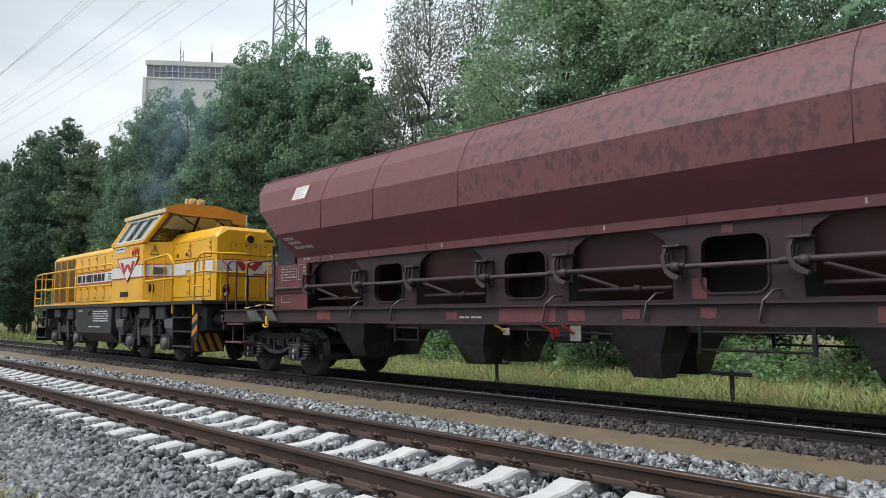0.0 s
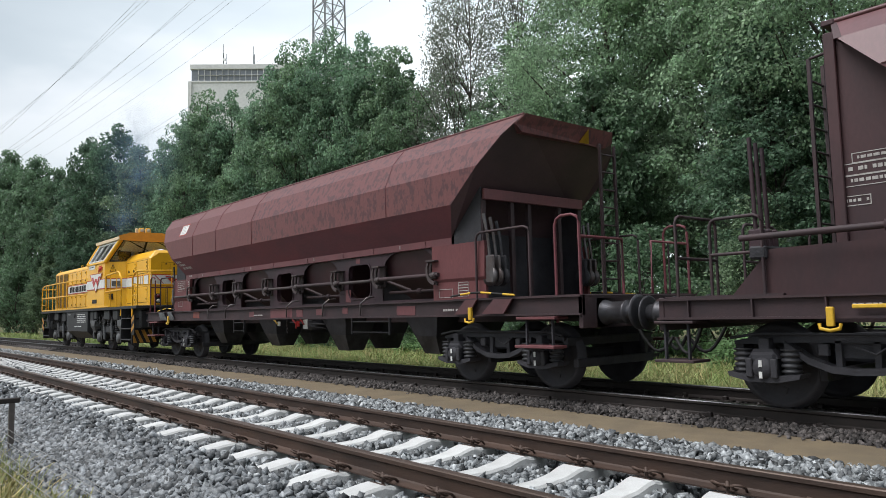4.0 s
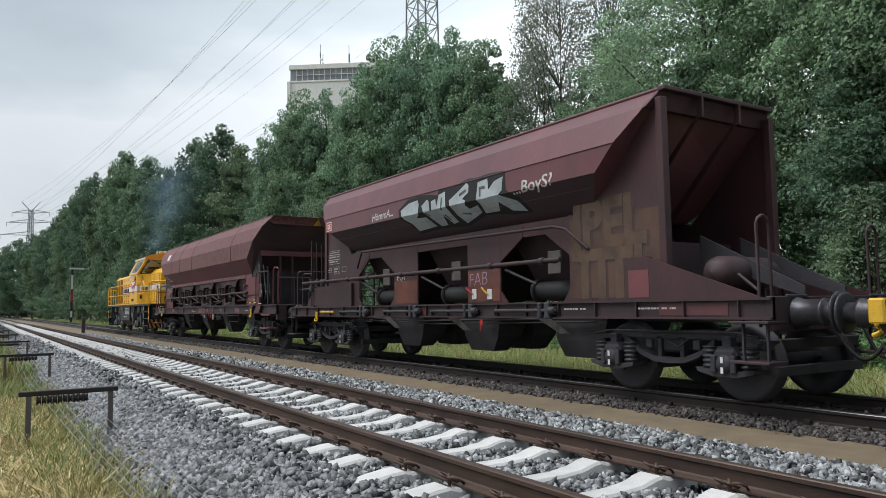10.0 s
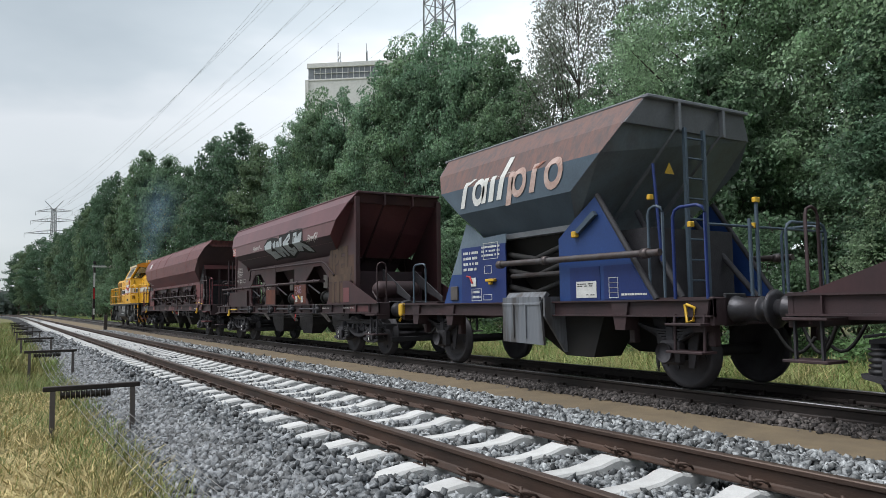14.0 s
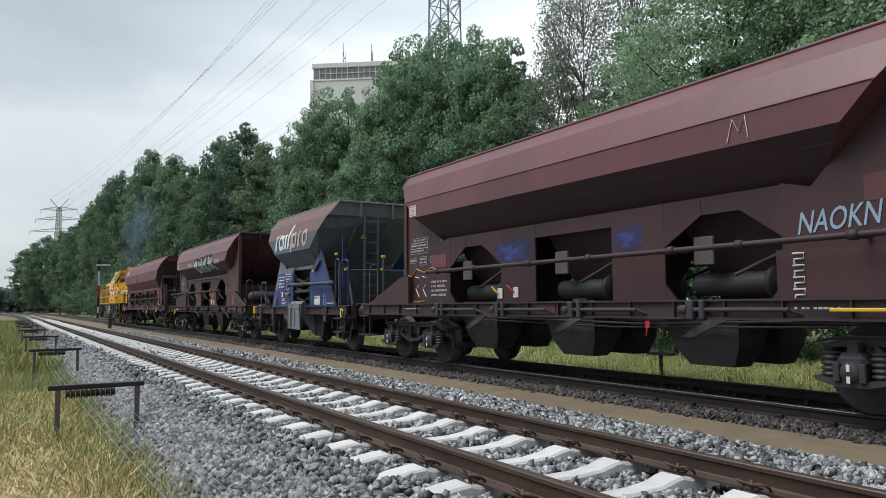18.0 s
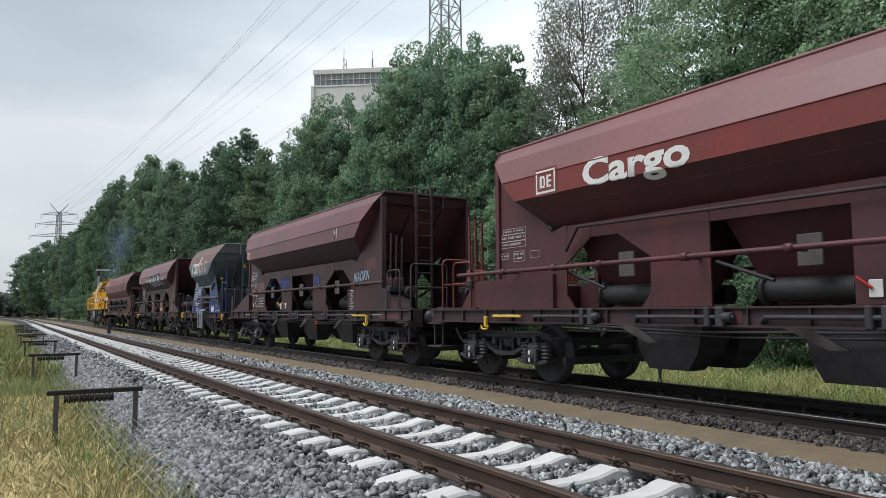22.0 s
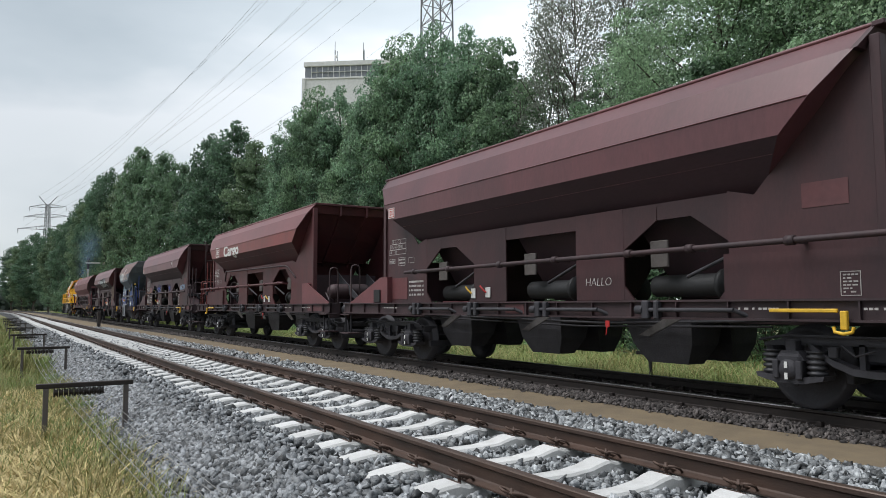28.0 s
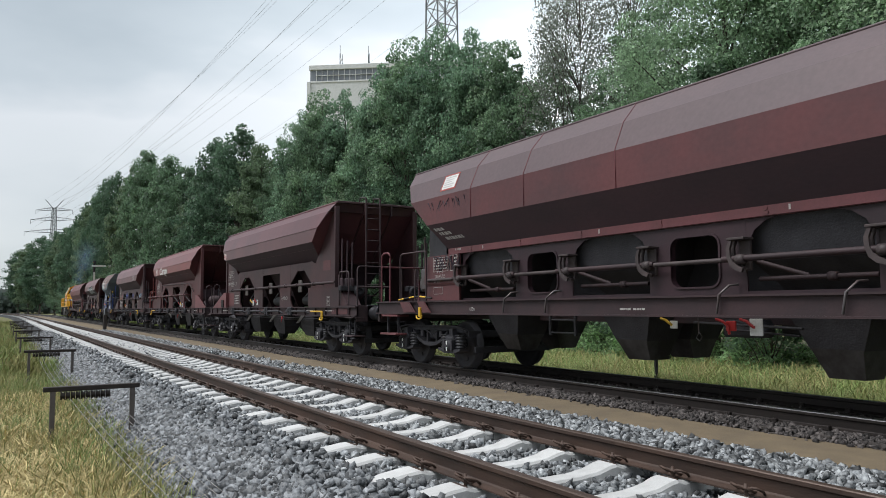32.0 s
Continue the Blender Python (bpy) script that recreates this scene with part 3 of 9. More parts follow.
def sample_bed(n, y0, y1, power=1.0):
    y = y0 + (y1 - y0) * rng.uniform(0, 1, n) ** power
    x = rng.uniform(-2.55, 2.68, n)
    z = bed_height(x) + rng.uniform(-0.075, 0.035, n) - 0.018 * (np.abs(x) < 0.68)
    on_sleeper = (np.abs(((y - 0.215) / 0.655 + 0.5) % 1.0 - 0.5) < np.where(y > 8, 0.235, 0.205)) & (np.abs(x) < 1.27)
    on_rail = np.abs(np.abs(x) - 0.755) < 0.085
    keep = ~on_sleeper & ~on_rail
    return np.stack([x, y, z], 1)[keep]


for n_s, y0, y1, size, power in ((56000, -3.2, 8, 0.029, 1.0), (17000, -14, -3.2, 0.045, 1.0), (34000, 8, 48, 0.034, 1.6)):
    bed = sample_bed(n_s, y0, y1, power)
    inner = bed[:, 0] > -1.30 + 0.12 * rng.normal(size=len(bed))
    scatter_stones("ballast_stones", bed[inner], size, M_STONE, "sharp fresh grey ballast stones")
    scatter_stones("ballast_stones", bed[~inner], size * 1.1, M_STONE3, "dark grey stones down the ballast shoulder")
# a looser lower fringe down the shoulder
n_f = 25000
fy = -3 + 27 * rng.uniform(0, 1, n_f) ** 1.4
fx = -1.75 - np.abs(rng.normal(0, 0.42, n_f))
scatter_stones("ballast_stones", np.stack([fx, fy, np.maximum(bed_height(np.maximum(fx, -2.62)), -0.66) + rng.uniform(0, 0.03, n_f)], 1)[fx > -2.75], 0.031, M_STONE3, "dark grey stones down the ballast shoulder")
n_o = 32000
oy = -4 + 45 * rng.uniform(0, 1, n_o) ** 1.5
ox = np.concatenate([3.87 - np.abs(rng.normal(0, 0.13, n_o // 2)), rng.uniform(3.6, 7.2, n_o - n_o // 2)])
ok = (np.abs(np.abs(ox - 4.7) - 0.755) > 0.09)
scatter_stones("old_ballast_stones", np.stack([ox, oy, np.interp(ox, [3.3, 3.62, 3.82, 5.65, 6.6, 7.5], [-0.265, -0.26, -0.20, -0.21, -0.26, -0.6]) + rng.uniform(-0.02, 0.015, n_o)], 1)[ok], 0.022, M_STONE2, "old brownish ballast stones")


def rail_profile(h=0.172, head=0.036, foot=0.075):
    half = [(head - 0.006, 0), (head, -0.008), (head - 0.001, -0.036), (0.010, -0.052), (0.008, -h + 0.04), (0.02, -h + 0.028), (foot, -h + 0.012), (foot, -h)]
    return half + [(-x, z) for x, z in half[::-1]]


def rail(name, x, z, mats, parent):
    m = Mesh()
    prof = rail_profile()
    ys = [-40, 0, 40, 120] + [140 + 20 * k for k in range(16)]
    rings = [[(x + a + bend(y), y, z + b) for a, b in prof] for y in ys]
    n = len(prof)
    v = [p for g in rings for p in g]
    for k in range(n):
        m.slot = 1 if k in (n - 1, 0, n - 2) else 0
        m.add(v if k == 0 else [], [])
        off = 0
        m.f += [(i * n + k, i * n + (k + 1) % n, (i + 1) * n + (k + 1) % n, (i + 1) * n + k) for i in range(len(ys) - 1)]
        m.k += [m.slot] * (len(ys) - 1)
        m.smooth += [False] * (len(ys) - 1)
    m.slot = 0
    return part(name, m, mats, parent)


near_track = thing("near_track", pose(0, 0, 0), "new railway track with rusty rails on concrete sleepers", "railway track", "", "structure")
far_track = thing("far_track", pose(0, 0, 0), "older dark railway track under the train", "railway track", "", "structure")
for x in (-0.7535, 0.7535):
    rail("rail", x, 0, (M_RAIL, M_RAILTOP), near_track)
    rail("rail", TRAIN_X + x, -0.02, (M_RAILFAR, M_RAILSHINE), far_track)


def sleeper_mesh():
    m = Mesh()
    st = [(-1.30, 0.095, -0.235, 0.14), (-1.275, 0.108, -0.205, 0.15), (-1.20, 0.118, -0.190, 0.15), (-1.02, 0.122, -0.166, 0.15), (-0.93, 0.122, -0.160, 0.15), (-0.86, 0.120, -0.182, 0.15), (-0.64, 0.120, -0.182, 0.15), (-0.575, 0.120, -0.160, 0.15), (-0.50, 0.118, -0.172, 0.145), (-0.38, 0.112, -0.205, 0.14), (-0.18, 0.10, -0.225, 0.12)]
    st = st + [(-x, w, z, b) for x, w, z, b in st[::-1]]
    m.loft([[(x, -b, -0.40), (x, -w, z - 0.02), (x, -w + 0.02, z), (x, w - 0.02, z), (x, w, z - 0.02), (x, b, -0.40)] for x, w, z, b in st])
    return m.data("sleeper", M_CONC)


def clip_mesh():
    """A spring clip: two wire loops that stand up beside the rail, held by a screw."""
    m = Mesh()
    for s in (-1, 1):
        m.tube([(0.055, s * 0.028, -0.004), (0.010, s * 0.022, 0.010), (-0.035, s * 0.034, 0.030), (-0.048, s * 0.060, 0.042), (-0.030, s * 0.088, 0.040), (0.012, s * 0.098, 0.022), (0.045, s * 0.085, 0.0), (0.060, s * 0.060, -0.006)], 0.0085, 6)
    m.lathe([(-0.03, 0.012), (0.020, 0.012), (0.022, 0.019), (0.028, 0.019), (0.030, 0.012), (0.050, 0.011), (0.052, 0.0)], (-0.012, 0, 0), "z", 6)
    m.box(-0.075, -0.040, -0.075, 0.075, -0.034, -0.008, 0.006)
    return m.data("rail_clip", M_RAIL)


srng = random.Random(4)
SLEEPER, CLIP = sleeper_mesh(), clip_mesh()
PITCH, FIRST = 0.655, 0.215
for k in range(-22, 156):
    ob = new("sleeper", SLEEPER)
    ob.parent = near_track
    ob.matrix_basis = pose(srng.uniform(-0.008, 0.008), FIRST + PITCH * k, 0, 0, 0, srng.uniform(-0.3, 0.3))
    if -11 <= k < 42:
        for x, turn in ((-0.7535 - 0.095, 0), (-0.7535 + 0.095, 180), (0.7535 - 0.095, 0), (0.7535 + 0.095, 180)):
            c = new("rail_clip", CLIP)
            c.parent = near_track
            c.matrix_basis = pose(x, FIRST + PITCH * k, -0.150, 0, 0, turn) @ Matrix.Diagonal((1.15, 1.2, 1.25, 1))
far_sleepers, far_clips = Mesh(), Mesh()
for k in range(156, 390):
    y = FIRST + PITCH * k
    far_sleepers.box(bend(y) - 1.3, bend(y) + 1.3, y - 0.11, y + 0.11, -0.36, -0.19)
for k in range(42, 120):
    y = FIRST + PITCH * k
    for x in (-0.85, -0.66, 0.66, 0.85):
        far_clips.box(x - 0.05, x + 0.05, y - 0.08, y + 0.08, -0.19, -0.12)
tagged(part("distant_sleepers", far_sleepers, M_CONC, near_track), kind="stuff")
tagged(part("distant_clips", far_clips, M_RAIL, near_track), kind="stuff")
m = Mesh()
m.box(-1.04, 1.04, -0.13, 0.13, -0.33, -0.195, 0.01)
OLD = m.data("sleeper", M_OLDSLEEPER)
m = Mesh()
for s in (-1, 1):
    m.box(s * 0.755 - 0.16, s * 0.755 + 0.16, -0.09, 0.09, -0.185, -0.165, 0.004)
    for q in (-0.11, 0.11):
        m.box(s * 0.755 + q - 0.03, s * 0.755 + q + 0.03, -0.035, 0.035, -0.17, -0.11, 0.008)
OLDPLATE = m.data("base_plate", M_RAILFAR)
for k in range(-24, 100):
    for me in (OLD, OLDPLATE):
        ob = new(me.name, me)
        ob.parent = far_track
        ob.matrix_basis = pose(TRAIN_X, 0.63 * k + 0.2, -0.02)

# ---- grass ----
def blades(name, n, xs, ys, ground, hgt, width, material, label, lean=0.25, ypow=1.0, mown=False):
    x = rng.uniform(*xs, n)
    y = ys[0] + (ys[1] - ys[0]) * rng.uniform(0, 1, n) ** ypow
    if mown:
        keep = (x > -3.25 + 0.12 * np.sin(3 * y)) | (y > 4.6) | (rng.uniform(0, 1, n) < 0.25)
        x, y = x[keep], y[keep]
        n = len(x)
    clump = np.array([noise.noise((a * 0.9, b * 0.9, 3.0)) for a, b in zip(x, y)])
    h = hgt * rng.uniform(0.45, 1.15, n) * (1 + 0.6 * clump)
    az = rng.uniform(0, 2 * np.pi, n)
    ln = rng.normal(0, lean, (n, 2)) + 0.12
    v = np.stack([ln[:, 0] * h / 2, ln[:, 1] * h / 2, h / 2], 1)
    u = np.stack([np.cos(az), np.sin(az), np.zeros(n)], 1) * width * rng.uniform(0.6, 1.3, (n, 1))
    z = np.interp(x, [-6, -2.3, 2, 7.3, 9, 13, 20], [-0.70, -0.66, -0.66, -0.60, -0.62, -0.55, -0.45]) if ground is None else np.full(n, ground)
    c = np.stack([x, y, z], 1) + v * 0.97
    ob = new(name, quads(name, c, u, v, material))
    return tagged(ob, label, "grass", "", "stuff")


blades("verge_grass", 34000, (-6.5, -2.45), (-3, 22), None, 0.26, 0.0035, M_GRASS, "tall green and straw verge grass", 0.4, 1.5, True)
blades("verge_grass", 9000, (-12, -2.6), (-14, -3), None, 0.28, 0.012, M_GRASS, "tall green and straw verge grass", 0.4)
blades("verge_grass", 20000, (-9, -2.6), (18, 110), None, 0.35, 0.012, M_GRASS, "tall green and straw verge grass", 0.3, 1.8)
blades("dry_grass", 30000, (-6.2, -2.75), (-2, 12), None, 0.20, 0.004, M_HAY, "dry straw-coloured cut grass", 1.3, 1.4)
blades("dry_grass", 24000, (-5.4, -3.2), (-1.5, 4.6), None, 0.12, 0.005, M_HAY, "flattened pale straw", 2.4)
blades("meadow_grass", 80000, (7.1, 12.5), (-8, 45), None, 0.38, 0.0045, M_MEADOW, "tall seeding meadow grass behind the track", 0.75, 1.3)
blades("meadow_grass", 7000, (7.2, 11.5), (-8, 30), None, 0.50, 0.003, M_HAY, "pale seed heads over the meadow grass", 0.35, 1.2)
blades("meadow_grass", 22000, (7.0, 11), (45, 190), None, 0.5, 0.02, M_MEADOW, "tall seeding meadow grass behind the track", 0.3, 1.5)


# ---- trees ----
def tree_data(seed, height, radius, base, leaf, nclump, per, mat_leaf, droop=0.0, trunk=0.16, thin=0.0, puff=0.26):
    """Trunk mesh with limbs, and a crown of leaf clumps with gaps between them."""
    r = np.random.default_rng(seed)
    t = Mesh()
    pts = [(0.25 * math.sin(k * 1.3 + seed) * k / 8, 0.25 * math.cos(k * 1.1 + seed) * k / 8, height * 0.92 * k / 8 - 0.3) for k in range(9)]
    t.tube(pts, trunk, 8, trunk * 0.18)
    cs = []
    while len(cs) < nclump:
        p = r.uniform(-1, 1, 3)
        d = np.linalg.norm(p)
        if d > 1 or d < 0.45 + thin:
            continue
        z = base + (height - base) * (p[2] * 0.5 + 0.5)
        taper = 1.0 - 0.40 * max(0.0, p[2]) - 0.2 * max(0.0, -p[2])
        lobe = 0.80 + 0.42 * noise.noise((2.0 * p[0] + seed, 2.0 * p[1], 2.0 * p[2]))
        cs.append((p[0] * radius * taper * lobe * 1.15, p[1] * radius * taper * lobe * 1.15, z - 0.9 * puff * radius * max(0.0, p[2])))
    cs = np.array(cs)
    for i in r.choice(len(cs), min(34, len(cs)), replace=False):
        c = cs[i]
        z0 = max(base * 0.6, c[2] - np.hypot(c[0], c[1]) * 0.8 - 0.4)
        k = min(8, max(0, int(8 * (z0 + 0.3) / (height * 0.92))))
        a = pts[k]
        t.tube([a, (0.5 * (a[0] + c[0]), 0.5 * (a[1] + c[1]), a[2] + 0.6 * (c[2] - a[2])), tuple(c)], trunk * 0.28, 5, 0.015, False)
    n = nclump * per
    d = r.normal(0, 1, (n, 3))
    d /= np.linalg.norm(d, axis=1)[:, None]
    rad = np.repeat(r.uniform(0.6, 1.25, (nclump, 1)), per, 0) * radius * puff * r.uniform(0.3, 1.0, (n, 1)) ** 0.4
    off = d * rad * np.array([1, 1, 0.55])
    if droop:
        k = r.uniform(0, 1, n) ** 1.5
        off[:, 2] = -k * droop
        off[:, :2] *= 0.55
    c = np.repeat(cs, per, 0) + off
    # leaves lie loosely on the outside of their clump, tilted to the light
    nrm = d * 0.6 + np.array([0, 0, 0.5]) + r.normal(0, 0.55, (n, 3))
    nrm /= np.linalg.norm(nrm, axis=1)[:, None]
    a = np.cross(nrm, r.normal(size=(n, 3)))
    a /= np.linalg.norm(a, axis=1)[:, None]
    b = np.cross(nrm, a)
    s = leaf * r.uniform(0.5, 1.5, (n, 1))
    return t.data("trunk", M_BARK), quads("crown", c, a * s * 1.35, b * s * 0.85, mat_leaf, True)


KINDS = {
    "alder": tree_data(1, 15.5, 3.6, 1.2, 0.080, 330, 85, M_LEAF_P, trunk=0.17, puff=0.19),
    "oak": tree_data(2, 17.0, 4.4, 1.5, 0.086, 360, 85, M_LEAF_O, trunk=0.24, puff=0.19),
    "maple": tree_data(3, 13.0, 3.8, 1.0, 0.080, 320, 80, M_LEAF_D, trunk=0.16, puff=0.19),
    "thin_alder": tree_data(13, 15.5, 3.4, 2.6, 0.052, 210, 95, M_LEAF_A, trunk=0.14, puff=0.15),
    "mid_alder": tree_data(11, 15.5, 3.4, 1.2, 0.058, 300, 165, M_LEAF_A, trunk=0.17, puff=0.20),
    "mid_oak": tree_data(12, 17.0, 4.0, 1.5, 0.060, 310, 165, M_LEAF_B, trunk=0.22, puff=0.20),
    "birch": tree_data(4, 17.5, 3.0, 3.0, 0.036, 400, 52, M_LEAF_E, droop=1.8, trunk=0.10, thin=0.1),
    "hazel": tree_data(5, 6.0, 2.4, 0.2, 0.055, 90, 75, M_LEAF_D, trunk=0.06),
    "willow": tree_data(6, 9.0, 2.8, 0.8, 0.045, 240, 50, M_LEAF_C, droop=1.2, trunk=0.10),
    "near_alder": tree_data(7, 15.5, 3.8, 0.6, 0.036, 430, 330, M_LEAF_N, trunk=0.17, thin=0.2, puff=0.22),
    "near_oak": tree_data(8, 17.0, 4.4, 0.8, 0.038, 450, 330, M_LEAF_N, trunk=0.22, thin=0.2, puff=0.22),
    "back": tree_data(9, 15.0, 4.0, 1.0, 0.13, 90, 60, M_LEAF_B, trunk=0.2),
}
HEIGHT = {"thin_alder": 15.5, "alder": 15.5, "oak": 17.0, "maple": 13.0, "mid_alder": 15.5, "mid_oak": 17.0, "birch": 17.5, "hazel": 6.0, "willow": 9.0, "near_alder": 15.5, "near_oak": 17.0, "back": 15.0}
RADIUS = {"thin_alder": 3.4, "alder": 3.6, "oak": 4.4, "maple": 3.8, "mid_alder": 3.4, "mid_oak": 4.0, "birch": 3.0, "hazel": 2.4, "willow": 2.8, "near_alder": 3.8, "near_oak": 4.4, "back": 4.0}
TREE_LABEL = {"thin_alder": "thin-crowned alder with gaps of sky", "alder": "tall green alder with rounded crown", "oak": "broad dark green oak at the wood's edge", "maple": "lighter green maple with full rounded crown", "mid_alder": "tall green alder with rounded crown",
              "mid_oak": "broad dark green oak at the wood's edge", "birch": "slender birch with thin grey drooping twigs", "hazel": "low bright green hazel bush", "willow": "light green drooping willow bush",
              "near_alder": "tall green alder with dense leafy crown", "near_oak": "broad green oak with dense leafy crown", "back": "green tree in the depth of the wood"}


def tree(kind, x, y, top, turn, half=0.0):
    bush = kind in ("hazel", "willow") and top < 8
    root = thing("bush" if bush else "tree", pose(x, y, -0.58, 0, 0, turn), TREE_LABEL[kind], "bush" if bush else "tree", "trees of the wood's edge")
    s = (top + 0.58) / HEIGHT[kind]
    w = half / (RADIUS[kind] * 1.05) if half else s
    root.scale = (w, w, s)
    t, c = KINDS[kind]
    for name, me in (("trunk", t), ("crown", c)):
        ob = new(name, me)
        ob.parent = root
    return root


trng = random.Random(11)
# the edge of the wood: distance along the track, distance from it, kind, height of the top, half width of the crown
# the first tree is out of view, kept only to block light
EDGE = [(-3, 16.5, "back", 18, 4), (3, 17, "near_oak", 18.5, 4.4), (7, 18, "near_alder", 19, 4.2), (10.5, 17, "near_oak", 17.5, 4), (15, 17.6, "thin_alder", 13.6, 3.2), (17, 20, "thin_alder", 13, 2.8), (13.5, 21.5, "thin_alder", 14, 3.4),
        (19, 18, "birch", 20, 3), (20.6, 18.5, "birch", 18.5, 2.4), (21.2, 16.6, "thin_alder", 11.9, 2.4), (23.6, 17, "mid_alder", 15.2, 2.7), (17.2, 17.2, "thin_alder", 10.5, 2.2), (26, 16.9, "mid_oak", 16.7, 3), (29, 16.4, "mid_oak", 17.8, 3.1),
        (31.5, 15.9, "mid_alder", 17.7, 3), (34.5, 15.8, "mid_oak", 17.1, 3), (37, 15.9, "mid_alder", 14.8, 2.6), (40, 15.6, "mid_oak", 16.9, 2.9), (42.5, 14.9, "mid_alder", 17.3, 2.9), (46, 14.7, "mid_oak", 16.6, 3), (50, 15.1, "maple", 14.3, 2.7),
        (56, 14.8, "alder", 16.2, 3.3), (61, 14.5, "oak", 18.8, 4.2), (66, 13.4, "oak", 18.6, 3.7), (71, 13, "alder", 15.8, 2.8), (76, 12.6, "maple", 17.1, 3.6), (84, 12, "maple", 18.9, 4.2), (92, 11.4, "maple", 20.2, 4.2),
        (104, 11.2, "alder", 19.5, 3.6), (118, 10.6, "oak", 20.6, 3.6), (128, 10.2, "oak", 20.8, 3.6), (140, 9.8, "alder", 19.7, 3.8), (150, 9.5, "oak", 19.7, 3.8), (168, 9, "oak", 18.2, 4.6), (186, 8.2, "alder", 18.7, 4.6),
        (204, 7.4, "oak", 19.1, 5.2), (240, 5.4, "oak", 20.8, 6.3), (270, 3.2, "alder", 21.2, 6.1), (305, 0.8, "oak", 21.2, 6.1), (16.4, 18.8, "birch", 20, 2.8), (22.5, 19.5, "thin_alder", 14.6, 3), (38.5, 18.5, "mid_oak", 15.5, 3),
        (52.5, 17.5, "oak", 15.6, 3), (73.5, 14.8, "oak", 16, 3.2)]
for y, x, kind, top, half in EDGE:
    tree(kind, x, y, top * min(1.15, max(1.0, 1.0 + (y - 70) / 200)), trng.uniform(0, 360), half)
# rows in the depth of the wood, low behind the birches
for y in range(-2, 12, 4):
    tree("back", 23 + trng.uniform(-1.5, 2), y + trng.uniform(-1, 1), 9.0, trng.uniform(0, 360), 4.4)
for y in range(15, 38, 5):
    tree("back", 22 + trng.uniform(-1.5, 2), y + trng.uniform(-1, 1), 7.0, trng.uniform(0, 360), 3.6)
for y in range(40, 110, 7):
    tree("back", 21 + trng.uniform(-1.5, 2), y + trng.uniform(-2, 2), 12.5, trng.uniform(0, 360), 4.0)
# undergrowth along the meadow
for y in range(-6, 60, 3):
    tree(trng.choice(["hazel", "hazel", "willow"]), 12.6 + trng.uniform(-0.6, 1.2), y + trng.uniform(-1.0, 1.0), trng.uniform(3.0, 5.6), trng.uniform(0, 360))
for y in range(-6, 40, 5):
    tree(trng.choice(["mid_alder", "mid_oak", "maple"]), 14.5 + trng.uniform(-0.4, 1.0), y + trng.uniform(-1.0, 1.0), trng.uniform(6.0, 7.6) if 14 < y < 28 else trng.uniform(8.0, 9.5), trng.uniform(0, 360), 2.4)
tree("willow", 12.9, 35.0, 9.2, 40, 2.3)
tree("willow", 12.6, 45.5, 7.6, 140, 2.2)
for y in range(60, 200, 7):
    tree(trng.choice(["alder", "oak", "hazel"]), 11.6 - y * 0.02 + trng.uniform(-0.6, 1.0), y + trng.uniform(-1.0, 1.0), trng.uniform(5.0, 8.0), trng.uniform(0, 360))


def undergrowth():
    """Nettles, brambles and young shoots that close the foot of the wood, as one mass of leaf clumps."""
    r = np.random.default_rng(21)
    n, per = 1500, 62
    cx, cy = 11.7 + 2.6 * r.uniform(0, 1, n), -9 + 64 * r.uniform(0, 1, n) ** 1.25
    top = 0.55 + 0.50 * np.clip((cx - 11.7) / 1.6, 0, 1) + np.array([0.55 * noise.noise((0.5 * a, 0.5 * b, 5.0)) for a, b in zip(cx, cy)])
    c = np.stack([cx, cy, -0.55 + np.maximum(top, 0.3) * r.uniform(0.25, 1.0, n)], 1)
    d = r.normal(0, 1, (n * per, 3))
    d /= np.linalg.norm(d, axis=1)[:, None]
    p = np.repeat(c, per, 0) + d * np.array([0.34, 0.34, 0.24]) * r.uniform(0.3, 1.0, (n * per, 1))
    nrm = d * 0.5 + np.array([-0.2, 0, 0.8]) + r.normal(0, 0.45, (n * per, 3))
    nrm /= np.linalg.norm(nrm, axis=1)[:, None]
    a = np.cross(nrm, r.normal(size=(n * per, 3)))
    a /= np.linalg.norm(a, axis=1)[:, None]
    k = 0.032 * r.uniform(0.5, 1.5, (n * per, 1))
    ob = new("undergrowth", quads("undergrowth", p, a * k * 1.5, np.cross(nrm, a) * k * 0.8, M_LEAF_U, True))
    tagged(ob, "lush green nettles and brambles along the wood", "undergrowth", "", "stuff")


undergrowth()


def far_wood():
    """The distant wood that closes the line of the track, as one mass of leaf clumps."""
    n = 30000
    r = np.random.default_rng(3)
    x = r.uniform(-120, 60, n)
    y = r.uniform(330, 420, n)
    top = 9 + 3 * np.array([noise.noise((a * 0.06, 2.0, 0.0)) for a in x]) + 5 * np.clip((x - 5) / 30, 0, 1)
    z = top * r.uniform(0, 1, n) ** 0.6
    nrm = np.array([0, -0.7, 0.4]) + r.normal(0, 0.5, (n, 3))
    nrm /= np.linalg.norm(nrm, axis=1)[:, None]
    a = np.cross(nrm, r.normal(size=(n, 3)))
    a /= np.linalg.norm(a, axis=1)[:, None]
    b = np.cross(nrm, a)
    ob = new("far_wood", quads("far_wood", np.stack([x, y, z], 1), a * 0.9, b * 0.7, M_LEAF_F))
    tagged(ob, "distant hazy wood closing the line", "wood", "", "stuff")


far_wood()

# ---- tower, pylons, lines ----
tw = thing("tower_building", pose(54.4, 150, 0, 0, 0, -37), "cream power station tower with dark glazed top band", "building")
m = Mesh()
m.box(0, 40, 0, 30, -1, 52.8)
part("wall", m, M_TOWER, tw)
m = Mesh()
